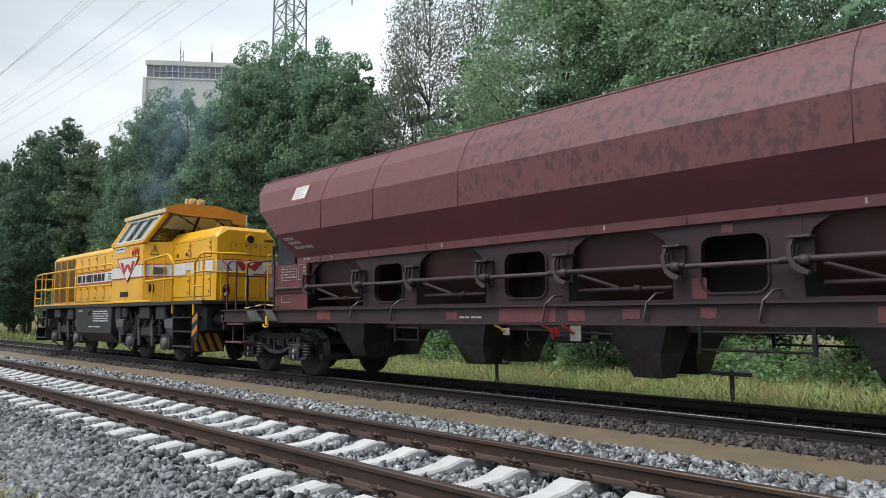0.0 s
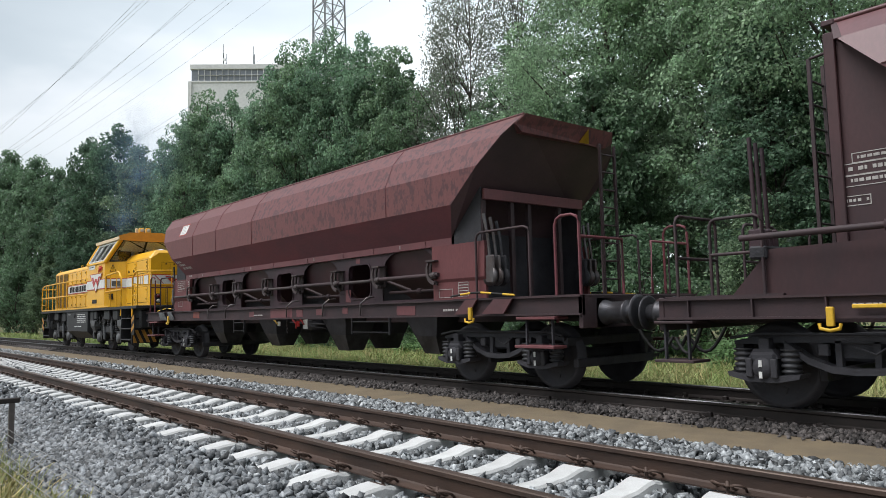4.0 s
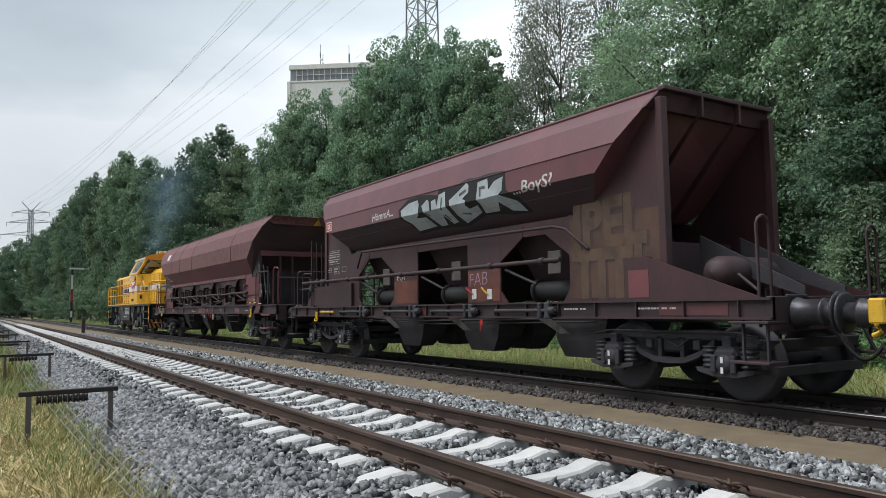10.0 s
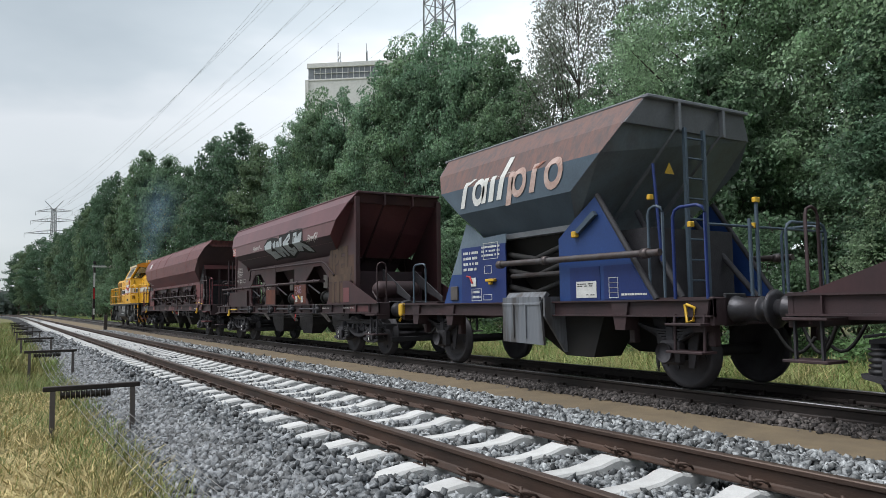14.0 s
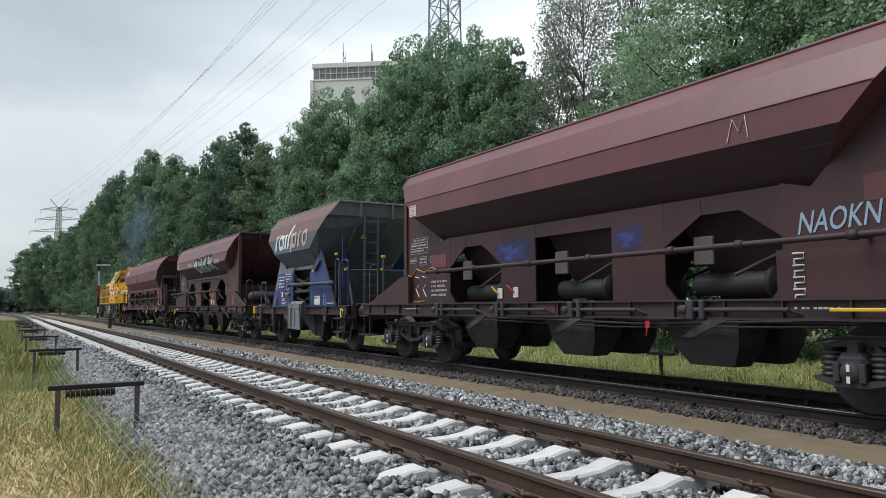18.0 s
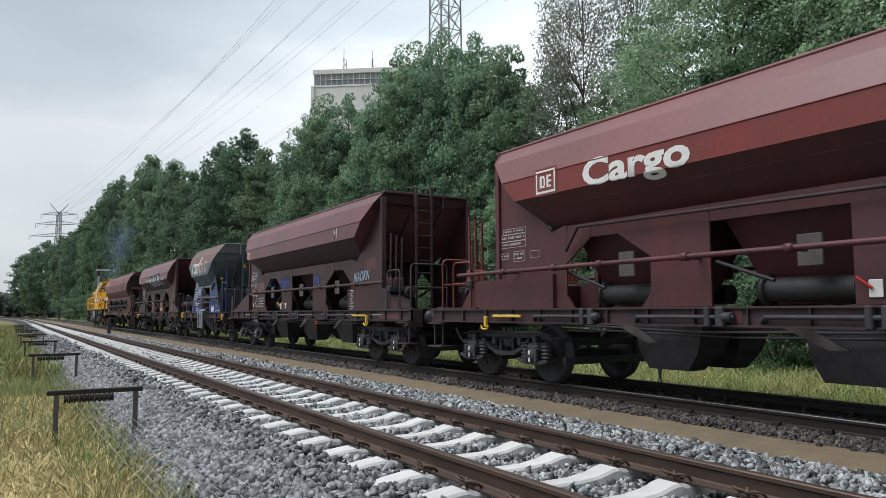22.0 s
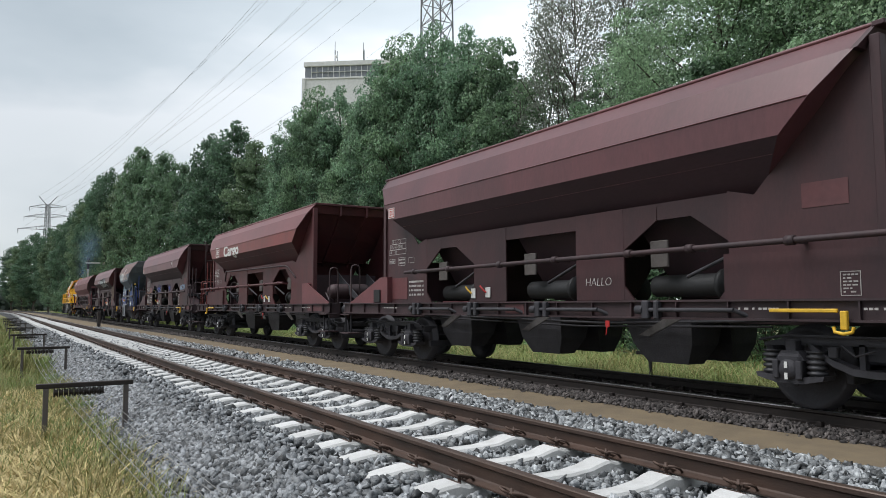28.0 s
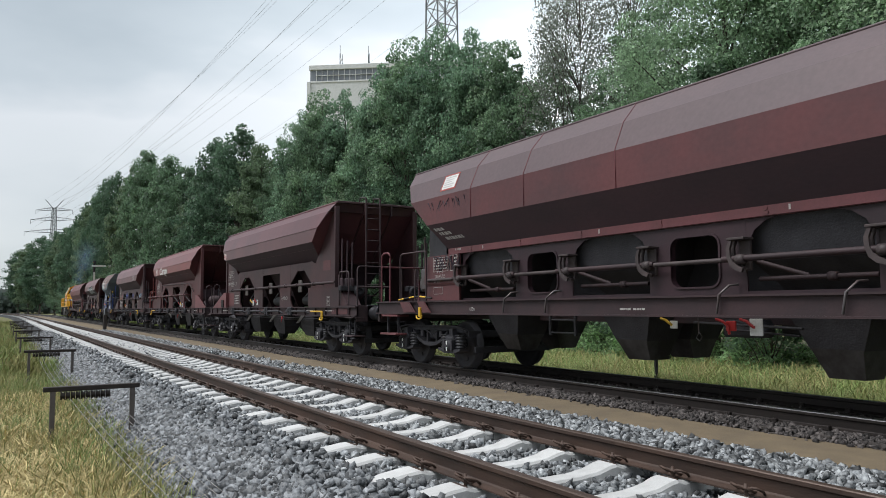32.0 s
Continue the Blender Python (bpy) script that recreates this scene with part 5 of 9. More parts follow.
def wagon_a(at_y, turn, paint, label, shift, bogies):
    root = thing("hopper_wagon", pose(TRAIN_X, at_y, RAIL_Z), label, "freight wagon", "hopper wagons of the train")
    MOVERS.append((root, at_y))
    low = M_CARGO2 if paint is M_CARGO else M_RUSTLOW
    m = Mesh()
    for s in (-1, 1):
        m.box(s * 1.30, s * 1.35, -7.15, 7.15, 0.99, 1.22, 0.006)
        m.box(s * 1.30, s * 1.40, -7.15, 7.15, 1.20, 1.225)
        m.box(s * 1.30, s * 1.40, -7.15, 7.15, 0.985, 1.01)
        for k in range(19):
            y = -6.75 + k * 0.75
            m.box(s * 1.35, s * 1.395, y - 0.008, y + 0.008, 1.01, 1.20)
    m.box(-0.35, 0.35, -7.1, 7.1, 0.92, 1.2)
    for e in (-1, 1):
        m.box(-1.36, 1.36, e * 7.08, e * 7.15, 0.86, 1.24, 0.008)
    sill = part("sill_frame", m, M_SILL, root, "dark brown riveted underframe sill")
    shell = hopper_shell(A_SEC, A_END)
    # facets toned by facing: upper paler, underside and ends darker, light put into paint
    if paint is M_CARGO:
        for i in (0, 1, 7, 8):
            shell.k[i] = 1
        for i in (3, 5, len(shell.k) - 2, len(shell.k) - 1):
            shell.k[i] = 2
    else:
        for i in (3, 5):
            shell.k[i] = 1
    part("hopper", shell, (paint, M_DUSTLITRED, M_CARGO2) if paint is M_CARGO else (paint, M_SHADEBROWN), root, "faceted steel hopper with slanted ends")
    for e in (-1, 1):
        r = Mesh()
        r.loft([[(-1.135, e * d0, 3.985), (-1.345, e * d1, 3.735), (1.345, e * d1, 3.735), (1.135, e * d0, 3.985)] for d0, d1 in ((5.30, 5.18), (5.355, 5.255))])
        r.box(-1.17, 1.17, e * 5.31, e * 5.44, 3.95, 4.01, 0.01)
        for x in (-0.42, 0.38):
            r.box(x - 0.02, x + 0.02, e * 5.36, e * 5.44, 3.68, 3.96)
            r.slab([(e * 5.36, 3.74), (e * 5.42, 3.74), (e * 4.10, 2.30), (e * 4.02, 2.38)], "x", x - 0.012, x + 0.012)
        part("end_rim", r, low, root)
    for s in (-1, 1):
        r = Mesh()
        r.tube([(s * 1.13, -5.36, 3.985), (s * 1.13, 5.36, 3.985)], 0.028, 6)
        part("top_rail", r, M_DUSTLITRED if paint is M_CARGO else paint, root)
        r = Mesh()
        r.tube([(s * 1.503, -4.80, 3.33), (s * 1.503, 4.80, 3.33)], 0.010, 5)
        part("seam", r, paint, root)
        r = Mesh()
        r.tube([(s * 1.36, -4.3, 2.815), (s * 1.36, 4.3, 2.815)], 0.003, 4)
        part("weld_seam", r, M_RUST, root)
    # corner posts and end side plates
    for e in (-1, 1):
        for s in (-1, 1):
            p = Mesh()
            p.box(s * 1.10, s * 1.22, e * 5.30, e * 5.41, 1.22, 3.86, 0.008)
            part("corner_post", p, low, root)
            q = Mesh()
            q.slab([(e * 3.56, 1.225), (e * 5.31, 1.225), (e * 5.31, 3.80), (e * 5.06, 3.60), (e * 3.92, 2.43), (e * 3.56, 2.52)], "x", s * 1.16, s * 1.175)
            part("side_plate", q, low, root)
    # middle panels, gussets over the six-sided openings, and the plates over them
    for s in (-1, 1):
        for y0, y1 in ((0.88, 1.86), (-1.86, -0.88)):
            q = Mesh()
            q.box(s * 1.14, s * 1.175, y0, y1, 1.225, 2.50, 0.006)
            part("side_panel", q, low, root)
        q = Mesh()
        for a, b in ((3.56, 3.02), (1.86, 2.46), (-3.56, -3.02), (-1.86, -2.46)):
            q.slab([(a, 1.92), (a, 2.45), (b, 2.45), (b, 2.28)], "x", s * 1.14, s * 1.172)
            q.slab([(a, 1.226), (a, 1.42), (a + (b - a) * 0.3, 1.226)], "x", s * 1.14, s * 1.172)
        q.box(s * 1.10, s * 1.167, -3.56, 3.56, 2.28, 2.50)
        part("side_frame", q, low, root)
    # discharge funnels and chutes
    # funnels coloured dark, the openings' shade put into their paint
    for i, y in enumerate((-2.72, 0.0, 2.72)):
        q = Mesh()
        w = 0.86
        q.loft([[(-1.02, y - w, 2.46), (1.02, y - w, 2.46), (1.02, y + w, 2.46), (-1.02, y + w, 2.46)], [(-0.62, y - 0.62, 1.62), (0.62, y - 0.62, 1.62), (0.62, y + 0.62, 1.62), (-0.62, y + 0.62, 1.62)], [(-0.42, y - 0.5, 1.25), (0.42, y - 0.5, 1.25), (0.42, y + 0.5, 1.25), (-0.42, y + 0.5, 1.25)]])
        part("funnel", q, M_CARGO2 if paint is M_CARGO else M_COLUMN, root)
    for s in (-1, 1):
        for y in (2.15, -0.47, -3.1):
            q = Mesh()
            q.loft([[(s * 0.05, y - 0.75, 1.0), (s * 0.72, y - 0.75, 1.0), (s * 0.72, y + 0.45, 1.0), (s * 0.05, y + 0.45, 1.0)],
                    [(s * 0.15, y - 0.62, 0.62), (s * 0.68, y - 0.62, 0.62), (s * 0.68, y + 0.42, 0.62), (s * 0.15, y + 0.42, 0.62)],
                    [(s * 0.30, y - 0.40, 0.36), (s * 0.62, y - 0.40, 0.36), (s * 0.62, y + 0.30, 0.36), (s * 0.30, y + 0.30, 0.36)]], True, (True, False))
            part("chute", q, M_UNDER, root)
            q = Mesh()
            q.slab([(y + 0.28, 1.0), (y + 0.58, 1.0), (y - 0.02, 0.74), (y - 0.20, 0.75)], "x", s * 0.98, s * 1.01)
            part("chute_lip", q, M_CHUTE, root, "scoured steel chute lip")
        q = Mesh()
        q.tube([(s * 0.9, 4.2, 0.98), (s * 0.9, 1.2, 0.90), (s * 0.9, -4.2, 0.98)], 0.02, 6)
        q.tube([(s * 0.8, 3.9, 0.90), (s * 0.8, 0.6, 0.84), (s * 0.8, -3.9, 0.92)], 0.016, 6)
        part("brake_pipe", q, M_UNDER, root)
    # cross drums, springs and levers seen through the openings
    # drums near black: shade inside the openings put into their colour
    for s in (-1, 1):
        for y in (-2.75, 0.0, 2.75):
            q = Mesh()
            q.tube([(s * 0.72, y + 0.42, 1.42), (s * 0.72, y - 0.70, 1.42)], 0.15, 14)
            q.lathe([(y + 0.44, 0.0), (y + 0.44, 0.20), (y + 0.38, 0.20), (y + 0.38, 0.15)], (s * 0.72, 0, 1.42), "y", 16)
            part("drum", q, M_GREY, root)
            q = Mesh()
            q.tube([(s * 1.10, y + 0.85, 1.78), (s * 1.06, y + 0.1, 1.52)], 0.025, 6)
            part("pull_rod", q, M_UNDER, root)
            q = Mesh()
            q.box(s * 1.08, s * 1.04, y - 0.50, y - 0.20, 1.66, 2.02, 0.01)
            part("lever_box", q, M_PLATE, root, "dull grey cover plate")
    # operating rods
    for s in (-1, 1):
        q = Mesh()
        q.tube([(s * 1.46, 6.05, 1.84), (s * 1.46, -3.90, 1.84)], 0.035, 10)
        for y in (4.6, 3.3, 2.3, 0.8, -0.6, -2.2, -3.5):
            q.lathe([(y - 0.05, 0.03), (y - 0.05, 0.055), (y + 0.05, 0.055), (y + 0.05, 0.03)], (s * 1.46, 0, 1.84), "y", 10)
            q.box(s * 1.17, s * 1.46, y - 0.02, y + 0.02, 1.81, 1.87)
        part("operating_rod", q, low if paint is M_CARGO else M_SILL, root)
        if s < 0:
            q = Mesh()
            q.tube([(s * 1.24, 3.5, 2.10), (s * 1.30, 3.15, 2.44), (s * 1.30, -3.35, 2.36), (s * 1.30, -3.62, 2.30), (s * 1.20, -3.98, 1.98)], 0.024, 8)
            part("air_pipe", q, M_SILL, root)
        for y in (3.1, 0.9, -1.0, -3.0):
            q = Mesh()
            q.tube([(s * 1.42, y + 0.75, 1.10), (s * 1.42, y - 0.75, 1.10)], 0.028, 8)
            q.tube([(s * 1.30, y + 0.9, 1.02), (s * 1.42, y + 0.75, 1.10)], 0.03, 6)
            q.box(s * 1.36, s * 1.46, y - 0.62, y - 0.50, 0.98, 1.22, 0.015)
            q.box(s * 1.36, s * 1.46, y - 0.42, y - 0.34, 0.98, 1.22, 0.015)
            q.lathe([(y - 0.72, 0.03), (y - 0.72, 0.06), (y - 0.60, 0.06)], (s * 1.42, 0, 1.10), "y", 10)
            part("locking_rod", q, M_UNDER, root)
    # ladder end
    q = Mesh()
    q.box(-1.3, 1.3, 5.7, 7.1, 1.225, 1.25)
    part("platform", q, M_SILL, root)
    railing(root, [arch_x(6.95, -1.25, -0.35, 1.25, 2.2), arch_x(6.95, 0.35, 1.25, 1.25, 2.2), arch(-1.28, 5.9, 6.5, 1.25, 2.1), arch(1.28, 5.9, 6.5, 1.25, 2.1), [(-1.25, 6.95, 1.7), (-0.35, 6.95, 1.7)], [(0.35, 6.95, 1.7), (1.25, 6.95, 1.7)],
                   [(-1.28, 5.9, 1.7), (-1.28, 6.5, 1.7)]], 0.019, M_CARGO if paint is M_CARGO else None)
    lad = Mesh()
    for x in (0.12, 0.52):
        lad.box(x - 0.02, x + 0.02, 5.86, 5.90, 1.25, 4.08)
    for k in range(9):
        lad.tube([(0.12, 5.88, 1.5 + 0.29 * k), (0.52, 5.88, 1.5 + 0.29 * k)], 0.014, 6)
    lad.tube([(0.12, 5.86, 4.08), (0.12, 5.5, 4.12), (0.12, 5.45, 4.0)], 0.018, 6).tube([(0.52, 5.86, 4.08), (0.52, 5.5, 4.12), (0.52, 5.45, 4.0)], 0.018, 6)
    part("ladder", lad, M_SILL, root)
    for s in (-1, 1):
        for k in range(3):
            q = Mesh()
            x = s * (1.24 - 0.14 * k)
            q.tube([(x, 5.98, 1.85), (x, 6.0, 2.95 - 0.04 * k)], 0.024, 8)
            q.box(x - 0.03, x + 0.03, 5.88, 6.06, 1.72, 1.95, 0.02)
            part("hand_lever", q, M_CARGO if paint is M_CARGO else M_COLUMN, root)
        q = Mesh()
        q.box(s * 1.30, s * 0.62, 5.86, 6.05, 1.62, 1.76, 0.02)
        q.lathe([(6.03, 0.0), (6.03, 0.13), (6.08, 0.14), (6.10, 0.09)], (s * 0.8, 0, 1.62), "y", 14)
        part("lever_bracket", q, M_UNDER, root)
        q = Mesh()
        q.slab([(3.60, 1.226), (3.60, 1.76), (5.85, 1.72), (6.30, 1.226)], "x", s * 1.18, s * 1.24)
        part("end_box", q, low, root)
        q = Mesh()
        q.slab([(5.68, 1.68), (5.85, 1.72), (6.30, 1.26), (6.22, 1.226), (5.68, 1.226)], "x", s * 0.85, s * 1.178)
        part("end_box_face", q, low, root)
    # triangle end with the air tank
    for s in (-1, 1):
        q = Mesh()
        q.slab([(-5.0, 1.79), (-5.0, 1.225), (-7.0, 1.225), (-5.35, 1.79)], "x", s * 1.27, s * 1.296)
        q.slab([(-5.0, 1.79), (-5.0, 1.225), (-5.02, 1.225), (-5.02, 1.79)], "x", s * 1.176, s * 1.27)
        q.slab([(-5.0, 1.79), (-5.35, 1.79), (-5.36, 1.77), (-5.02, 1.77)], "x", s * 1.176, s * 1.27)
        part("end_gusset", q, M_BAND if paint is M_CARGO or at_y < -60 else low, root)
        if at_y < -60:
            q = Mesh()
            q.box(s * 1.294, s * 1.33, -5.62, -5.32, 1.235, 1.52, 0.008)
            part("valve_box", q, M_BLACK, root)
        q = Mesh()
        q.slab([(-5.55, 1.72), (-5.55, 2.08), (-6.98, 1.36), (-6.98, 1.24)], "x", s * 0.42, s * 0.45)
        part("stay_plate", q, M_UNDER, root)
    q = Mesh()
    q.lathe([(-0.62, 0.0), (-0.60, 0.12), (-0.52, 0.19), (-0.45, 0.21), (0.45, 0.21), (0.52, 0.19), (0.60, 0.12), (0.62, 0.0)], (-0.35, -6.1, 1.55), "x", 18)
    q.box(-0.75, -0.69, -6.2, -6.0, 1.225, 1.4).box(-0.05, 0.01, -6.2, -6.0, 1.225, 1.4)
    part("air_tank", q, M_SILL, root)
    q = Mesh()
    q.box(-1.0, 1.0, -4.75, -3.8, 1.26, 2.05)
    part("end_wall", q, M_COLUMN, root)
    railing(root, [arch_x(-6.95, -1.28, -1.05, 0.9, 2.15, 0.1), arch_x(-6.95, 1.05, 1.28, 0.9, 2.15, 0.1), [(-1.28, -6.95, 1.3), (-1.28, -6.7, 1.5)]])
    for e in (-1, 1):
        for s in (-1, 1):
            for z, x1 in ((0.94, 1.46), (0.50, 1.48)):
                q = Mesh()
                q.box(s * 1.12, s * x1, e * 6.66, e * 7.16, z, z + 0.03, 0.005)
                part("step", q, M_SILL, root)
            for y in (6.78, 7.08):
                q = Mesh()
                q.box(s * 1.33, s * 1.37, e * (y - 0.012), e * (y + 0.012), 0.52, 1.0)
                part("step_bracket", q, M_UNDER, root)
        buffers(root, e * 7.15, e)
    for y in bogies:
        bogie(root, y)
    for ob in root.children:
        if ob.name.split(".")[0] in A_BODY:
            ob.matrix_basis = pose(0, shift, 0) @ ob.matrix_basis
    if turn:
        for ob in root.children:
            ob.matrix_basis = pose(0, 0, 0, 0, 0, 180) @ ob.matrix_basis
        for i, (ax, y, rr) in enumerate(WHEELSETS):
            if ax.parent == root:
                WHEELSETS[i] = (ax, -y, rr)
                ax.matrix_basis = pose(0, -y, rr)
    return root


w2 = wagon_a(-15.78, 0, M_RUST, "rust-brown bogie hopper wagon with sprayed silver lettering", -0.23, (5.12, -5.5))
w4 = wagon_a(-40.05, 1, M_RUST, "rust-brown bogie hopper wagon with blue paint patches", 0.08, (5.25, -5.2))
w5 = wagon_a(-55.28, 0, M_CARGO, "brighter red bogie hopper wagon with white lettering", -0.23, (5.12, -5.5))
w6 = wagon_a(-70.5, 1, M_RUST, "plain rust-brown bogie hopper wagon with end ladder", 0.07, (5.25, -5.2))


# long four-bay hopper wagon with window openings and end platforms
B_SEC = [(1.05, 4.05), (1.32, 3.74), (1.50, 3.32), (1.49, 2.80), (1.20, 2.33)]
B_END = [7.35, 7.13, 6.76, 6.13, 5.80]


def rounded(y0, y1, z0, z1, c):
    """A rectangle with round corners, five points to each."""
    out = []
    for cy, cz, a0 in ((y1 - c, z0 + c, -90), (y1 - c, z1 - c, 0), (y0 + c, z1 - c, 90), (y0 + c, z0 + c, 180)):
        out += [(cy + c * math.cos(radians(a0 + 22.5 * k)), cz + c * math.sin(radians(a0 + 22.5 * k))) for k in range(5)]
    return out


def holed_plate(m, y0, y1, z0, z1, hole, x0, x1):
    """A plate across x with one rounded hole (a 20-point loop)."""
    rim = [(y1, z0), (y1, z1), (y0, z1), (y0, z0)]
    v = [(x, *p) for x in (x0, x1) for p in rim] + [(x, *p) for x in (x0, x1) for p in hole]
    f = []
    for c in range(4):
        d = (c + 1) % 4
        i, j = 8 + 5 * c, 8 + 5 * d
        for o, g in ((0, 0), (4, 20)):
            f += [(o + c, i + g + k, i + g + k + 1) for k in range(4)] + [(o + c, i + g + 4, j + g, o + d)]
        f.append((c, d, 4 + d, 4 + c))
    f += [(8 + k, 8 + (k + 1) % 20, 28 + (k + 1) % 20, 28 + k) for k in range(20)]
    m.add(v, f)


def wagon_b(at_y, label, upper, middle, under):
    root = thing("hopper_wagon", pose(TRAIN_X, at_y, RAIL_Z), label, "freight wagon", "hopper wagons of the train")
    MOVERS.append((root, at_y))
    m = Mesh()
    for s in (-1, 1):
        m.box(s * 1.30, s * 1.36, -8.56, 8.56, 1.07, 1.30, 0.008)
        m.box(s * 1.30, s * 1.41, -8.56, 8.56, 1.295, 1.32)
        m.box(s * 1.30, s * 1.41, -8.56, 8.56, 1.055, 1.08)
    m.box(-0.35, 0.35, -8.5, 8.5, 0.95, 1.28)
    for e in (-1, 1):
        m.box(-1.36, 1.36, e * 8.49, e * 8.56, 0.88, 1.32, 0.008)
    part("sill_frame", m, M_SILL, root, "dark brown underframe sill with red patches")
    shell = hopper_shell(B_SEC, B_END)
    # upper, flank, underside and end slots: skylight and shade put into the colours
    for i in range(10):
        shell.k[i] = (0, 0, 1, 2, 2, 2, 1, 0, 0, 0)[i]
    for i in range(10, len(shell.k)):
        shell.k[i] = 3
    part("hopper", shell, (upper, middle, under, M_SHADEEND), root, "faceted hopper with faded flaking paint and shade-toned underside")
    for s in (-1, 1):
        r = Mesh()
        r.tube([(s * 1.05, -7.35, 4.05), (s * 1.05, 7.35, 4.05)], 0.02, 6)
        part("top_rail", r, upper, root)
        for y in (-4.4, 0.95, 3.0, 4.55):
            r = Mesh()
            r.tube([(s * x * 1.002, y, z) for x, z in B_SEC[:4]], 0.009, 4)
            part("weld_seam", r, M_SHADERED, root)
    for e in (-1, 1):
        e2 = Mesh()
        e2.loft([[(-1.045, e * d0, 4.05), (-1.16, e * d1, 3.90), (-1.0, e * d2, 3.80), (1.0, e * d2, 3.80), (1.16, e * d1, 3.90), (1.045, e * d0, 4.05)] for d0, d1, d2 in ((7.30, 7.19, 7.12), (7.38, 7.27, 7.25))])
        part("end_rim", e2, middle, root)
    # side walls: pierced columns between arched openings
    for s in (-1, 1):
        for y0, y1 in ((2.25, 3.68), (-0.80, 0.70), (-3.78, -2.30)):
            q = Mesh()
            yc = (y0 + y1) / 2
            holed_plate(q, y0, y1, 1.32, 2.22, rounded(yc - 0.37, yc + 0.37, 1.43, 2.06, 0.13), s * 1.135, s * 1.155)
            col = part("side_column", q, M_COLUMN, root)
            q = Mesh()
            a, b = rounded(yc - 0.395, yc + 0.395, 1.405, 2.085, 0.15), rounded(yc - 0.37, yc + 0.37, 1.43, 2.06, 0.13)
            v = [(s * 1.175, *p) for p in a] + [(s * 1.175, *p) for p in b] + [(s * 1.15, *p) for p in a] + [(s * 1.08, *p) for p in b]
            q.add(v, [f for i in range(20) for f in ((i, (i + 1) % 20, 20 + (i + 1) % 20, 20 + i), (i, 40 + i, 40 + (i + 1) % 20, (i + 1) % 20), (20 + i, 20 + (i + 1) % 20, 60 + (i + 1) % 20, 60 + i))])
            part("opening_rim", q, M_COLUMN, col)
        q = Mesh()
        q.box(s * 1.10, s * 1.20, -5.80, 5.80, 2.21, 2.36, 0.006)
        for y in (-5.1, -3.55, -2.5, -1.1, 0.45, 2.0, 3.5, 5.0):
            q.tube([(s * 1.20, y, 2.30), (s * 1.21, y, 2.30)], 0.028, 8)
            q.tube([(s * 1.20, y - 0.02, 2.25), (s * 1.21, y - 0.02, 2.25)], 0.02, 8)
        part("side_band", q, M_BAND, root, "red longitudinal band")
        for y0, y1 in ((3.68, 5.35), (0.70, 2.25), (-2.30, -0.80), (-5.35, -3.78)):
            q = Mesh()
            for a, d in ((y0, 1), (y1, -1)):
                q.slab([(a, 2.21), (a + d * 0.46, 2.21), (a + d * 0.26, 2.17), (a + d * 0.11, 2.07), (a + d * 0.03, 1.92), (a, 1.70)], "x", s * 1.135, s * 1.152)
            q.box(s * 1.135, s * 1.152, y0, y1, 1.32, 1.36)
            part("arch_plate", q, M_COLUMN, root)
        for y0, y1 in ((5.35, 6.62), (-6.62, -5.35)):
            q = Mesh()
            q.loft([[(s * x, y, z) for x, z in ((1.19, 2.21), (1.25, 2.21), (1.262, 1.74), (1.262, 1.66), (1.235, 1.61), (1.235, 1.32), (1.19, 1.32))] for y in (y0, y1)])
            part("end_panel", q, M_PANEL if middle is M_RUST2 else middle, root)
        # rods, hooked levers and struts in the openings
        for k, y in enumerate((4.52, 1.48, -1.55, -4.57)):
            q = Mesh()
            q.tube([(s * 1.29, y + 0.98, 1.74), (s * 1.29, y - 0.98, 1.74)], 0.036, 8)
            q.tube([(s * 1.10, y + 0.62, 1.50), (s * 1.10, y - 0.72, 1.50)], 0.028, 8).lathe([(y - 0.30, 0.028), (y - 0.30, 0.05), (y - 0.20, 0.05), (y - 0.20, 0.028)], (s * 1.10, 0, 1.50), "y", 8)
            q.tube([(s * 1.16, y + 0.6, 1.70), (s * 1.06, y + 0.05, 1.52)], 0.03, 6)
            part("operating_rod", q, M_SILL, root)
            for d in (0.80, -0.80):
                q = Mesh()
                crescent = [(0.06, 1.95), (0.10, 1.86), (0.095, 1.76), (0.055, 1.66), (-0.02, 1.60), (-0.10, 1.575), (-0.12, 1.62), (-0.05, 1.655), (0.01, 1.70), (0.045, 1.77), (0.05, 1.86), (0.02, 1.95)]
                for x in (1.22, 1.30):
                    q.slab([(y + d + u, z) for u, z in crescent], "x", s * x, s * (x + 0.035))
                q.box(s * 1.15, s * 1.345, y + d - 0.15, y + d + 0.08, 1.955, 1.985, 0.006)
                q.box(s * 1.15, s * 1.20, y + d - 0.13, y + d + 0.02, 1.60, 1.96, 0.01)
                q.lathe([(y + d - 0.12, 0.0), (y + d - 0.12, 0.058), (y + d - 0.02, 0.058), (y + d - 0.02, 0.03)], (s * 1.29, 0, 1.73), "y", 12)
                part("locking_hook", q, M_HOOK, root, "grimy curved locking hook")
        q = Mesh()
        q.tube([(s * 1.28, 6.45, 1.73), (s * 1.28, -5.5, 1.73)], 0.03, 8)
        part("long_rod", q, M_HOOK, root)
        for y in (3.72, 2.62, -0.55, -2.05, -3.40):
            q = Mesh()
            q.tube([(s * 1.40, y, 1.10), (s * 1.42, y - 0.05, 1.32), (s * 1.32, y - 0.12, 1.43), (s * 1.18, y - 0.14, 1.44)], 0.015, 6)
            part("grab_hook", q, M_STEEL, root)
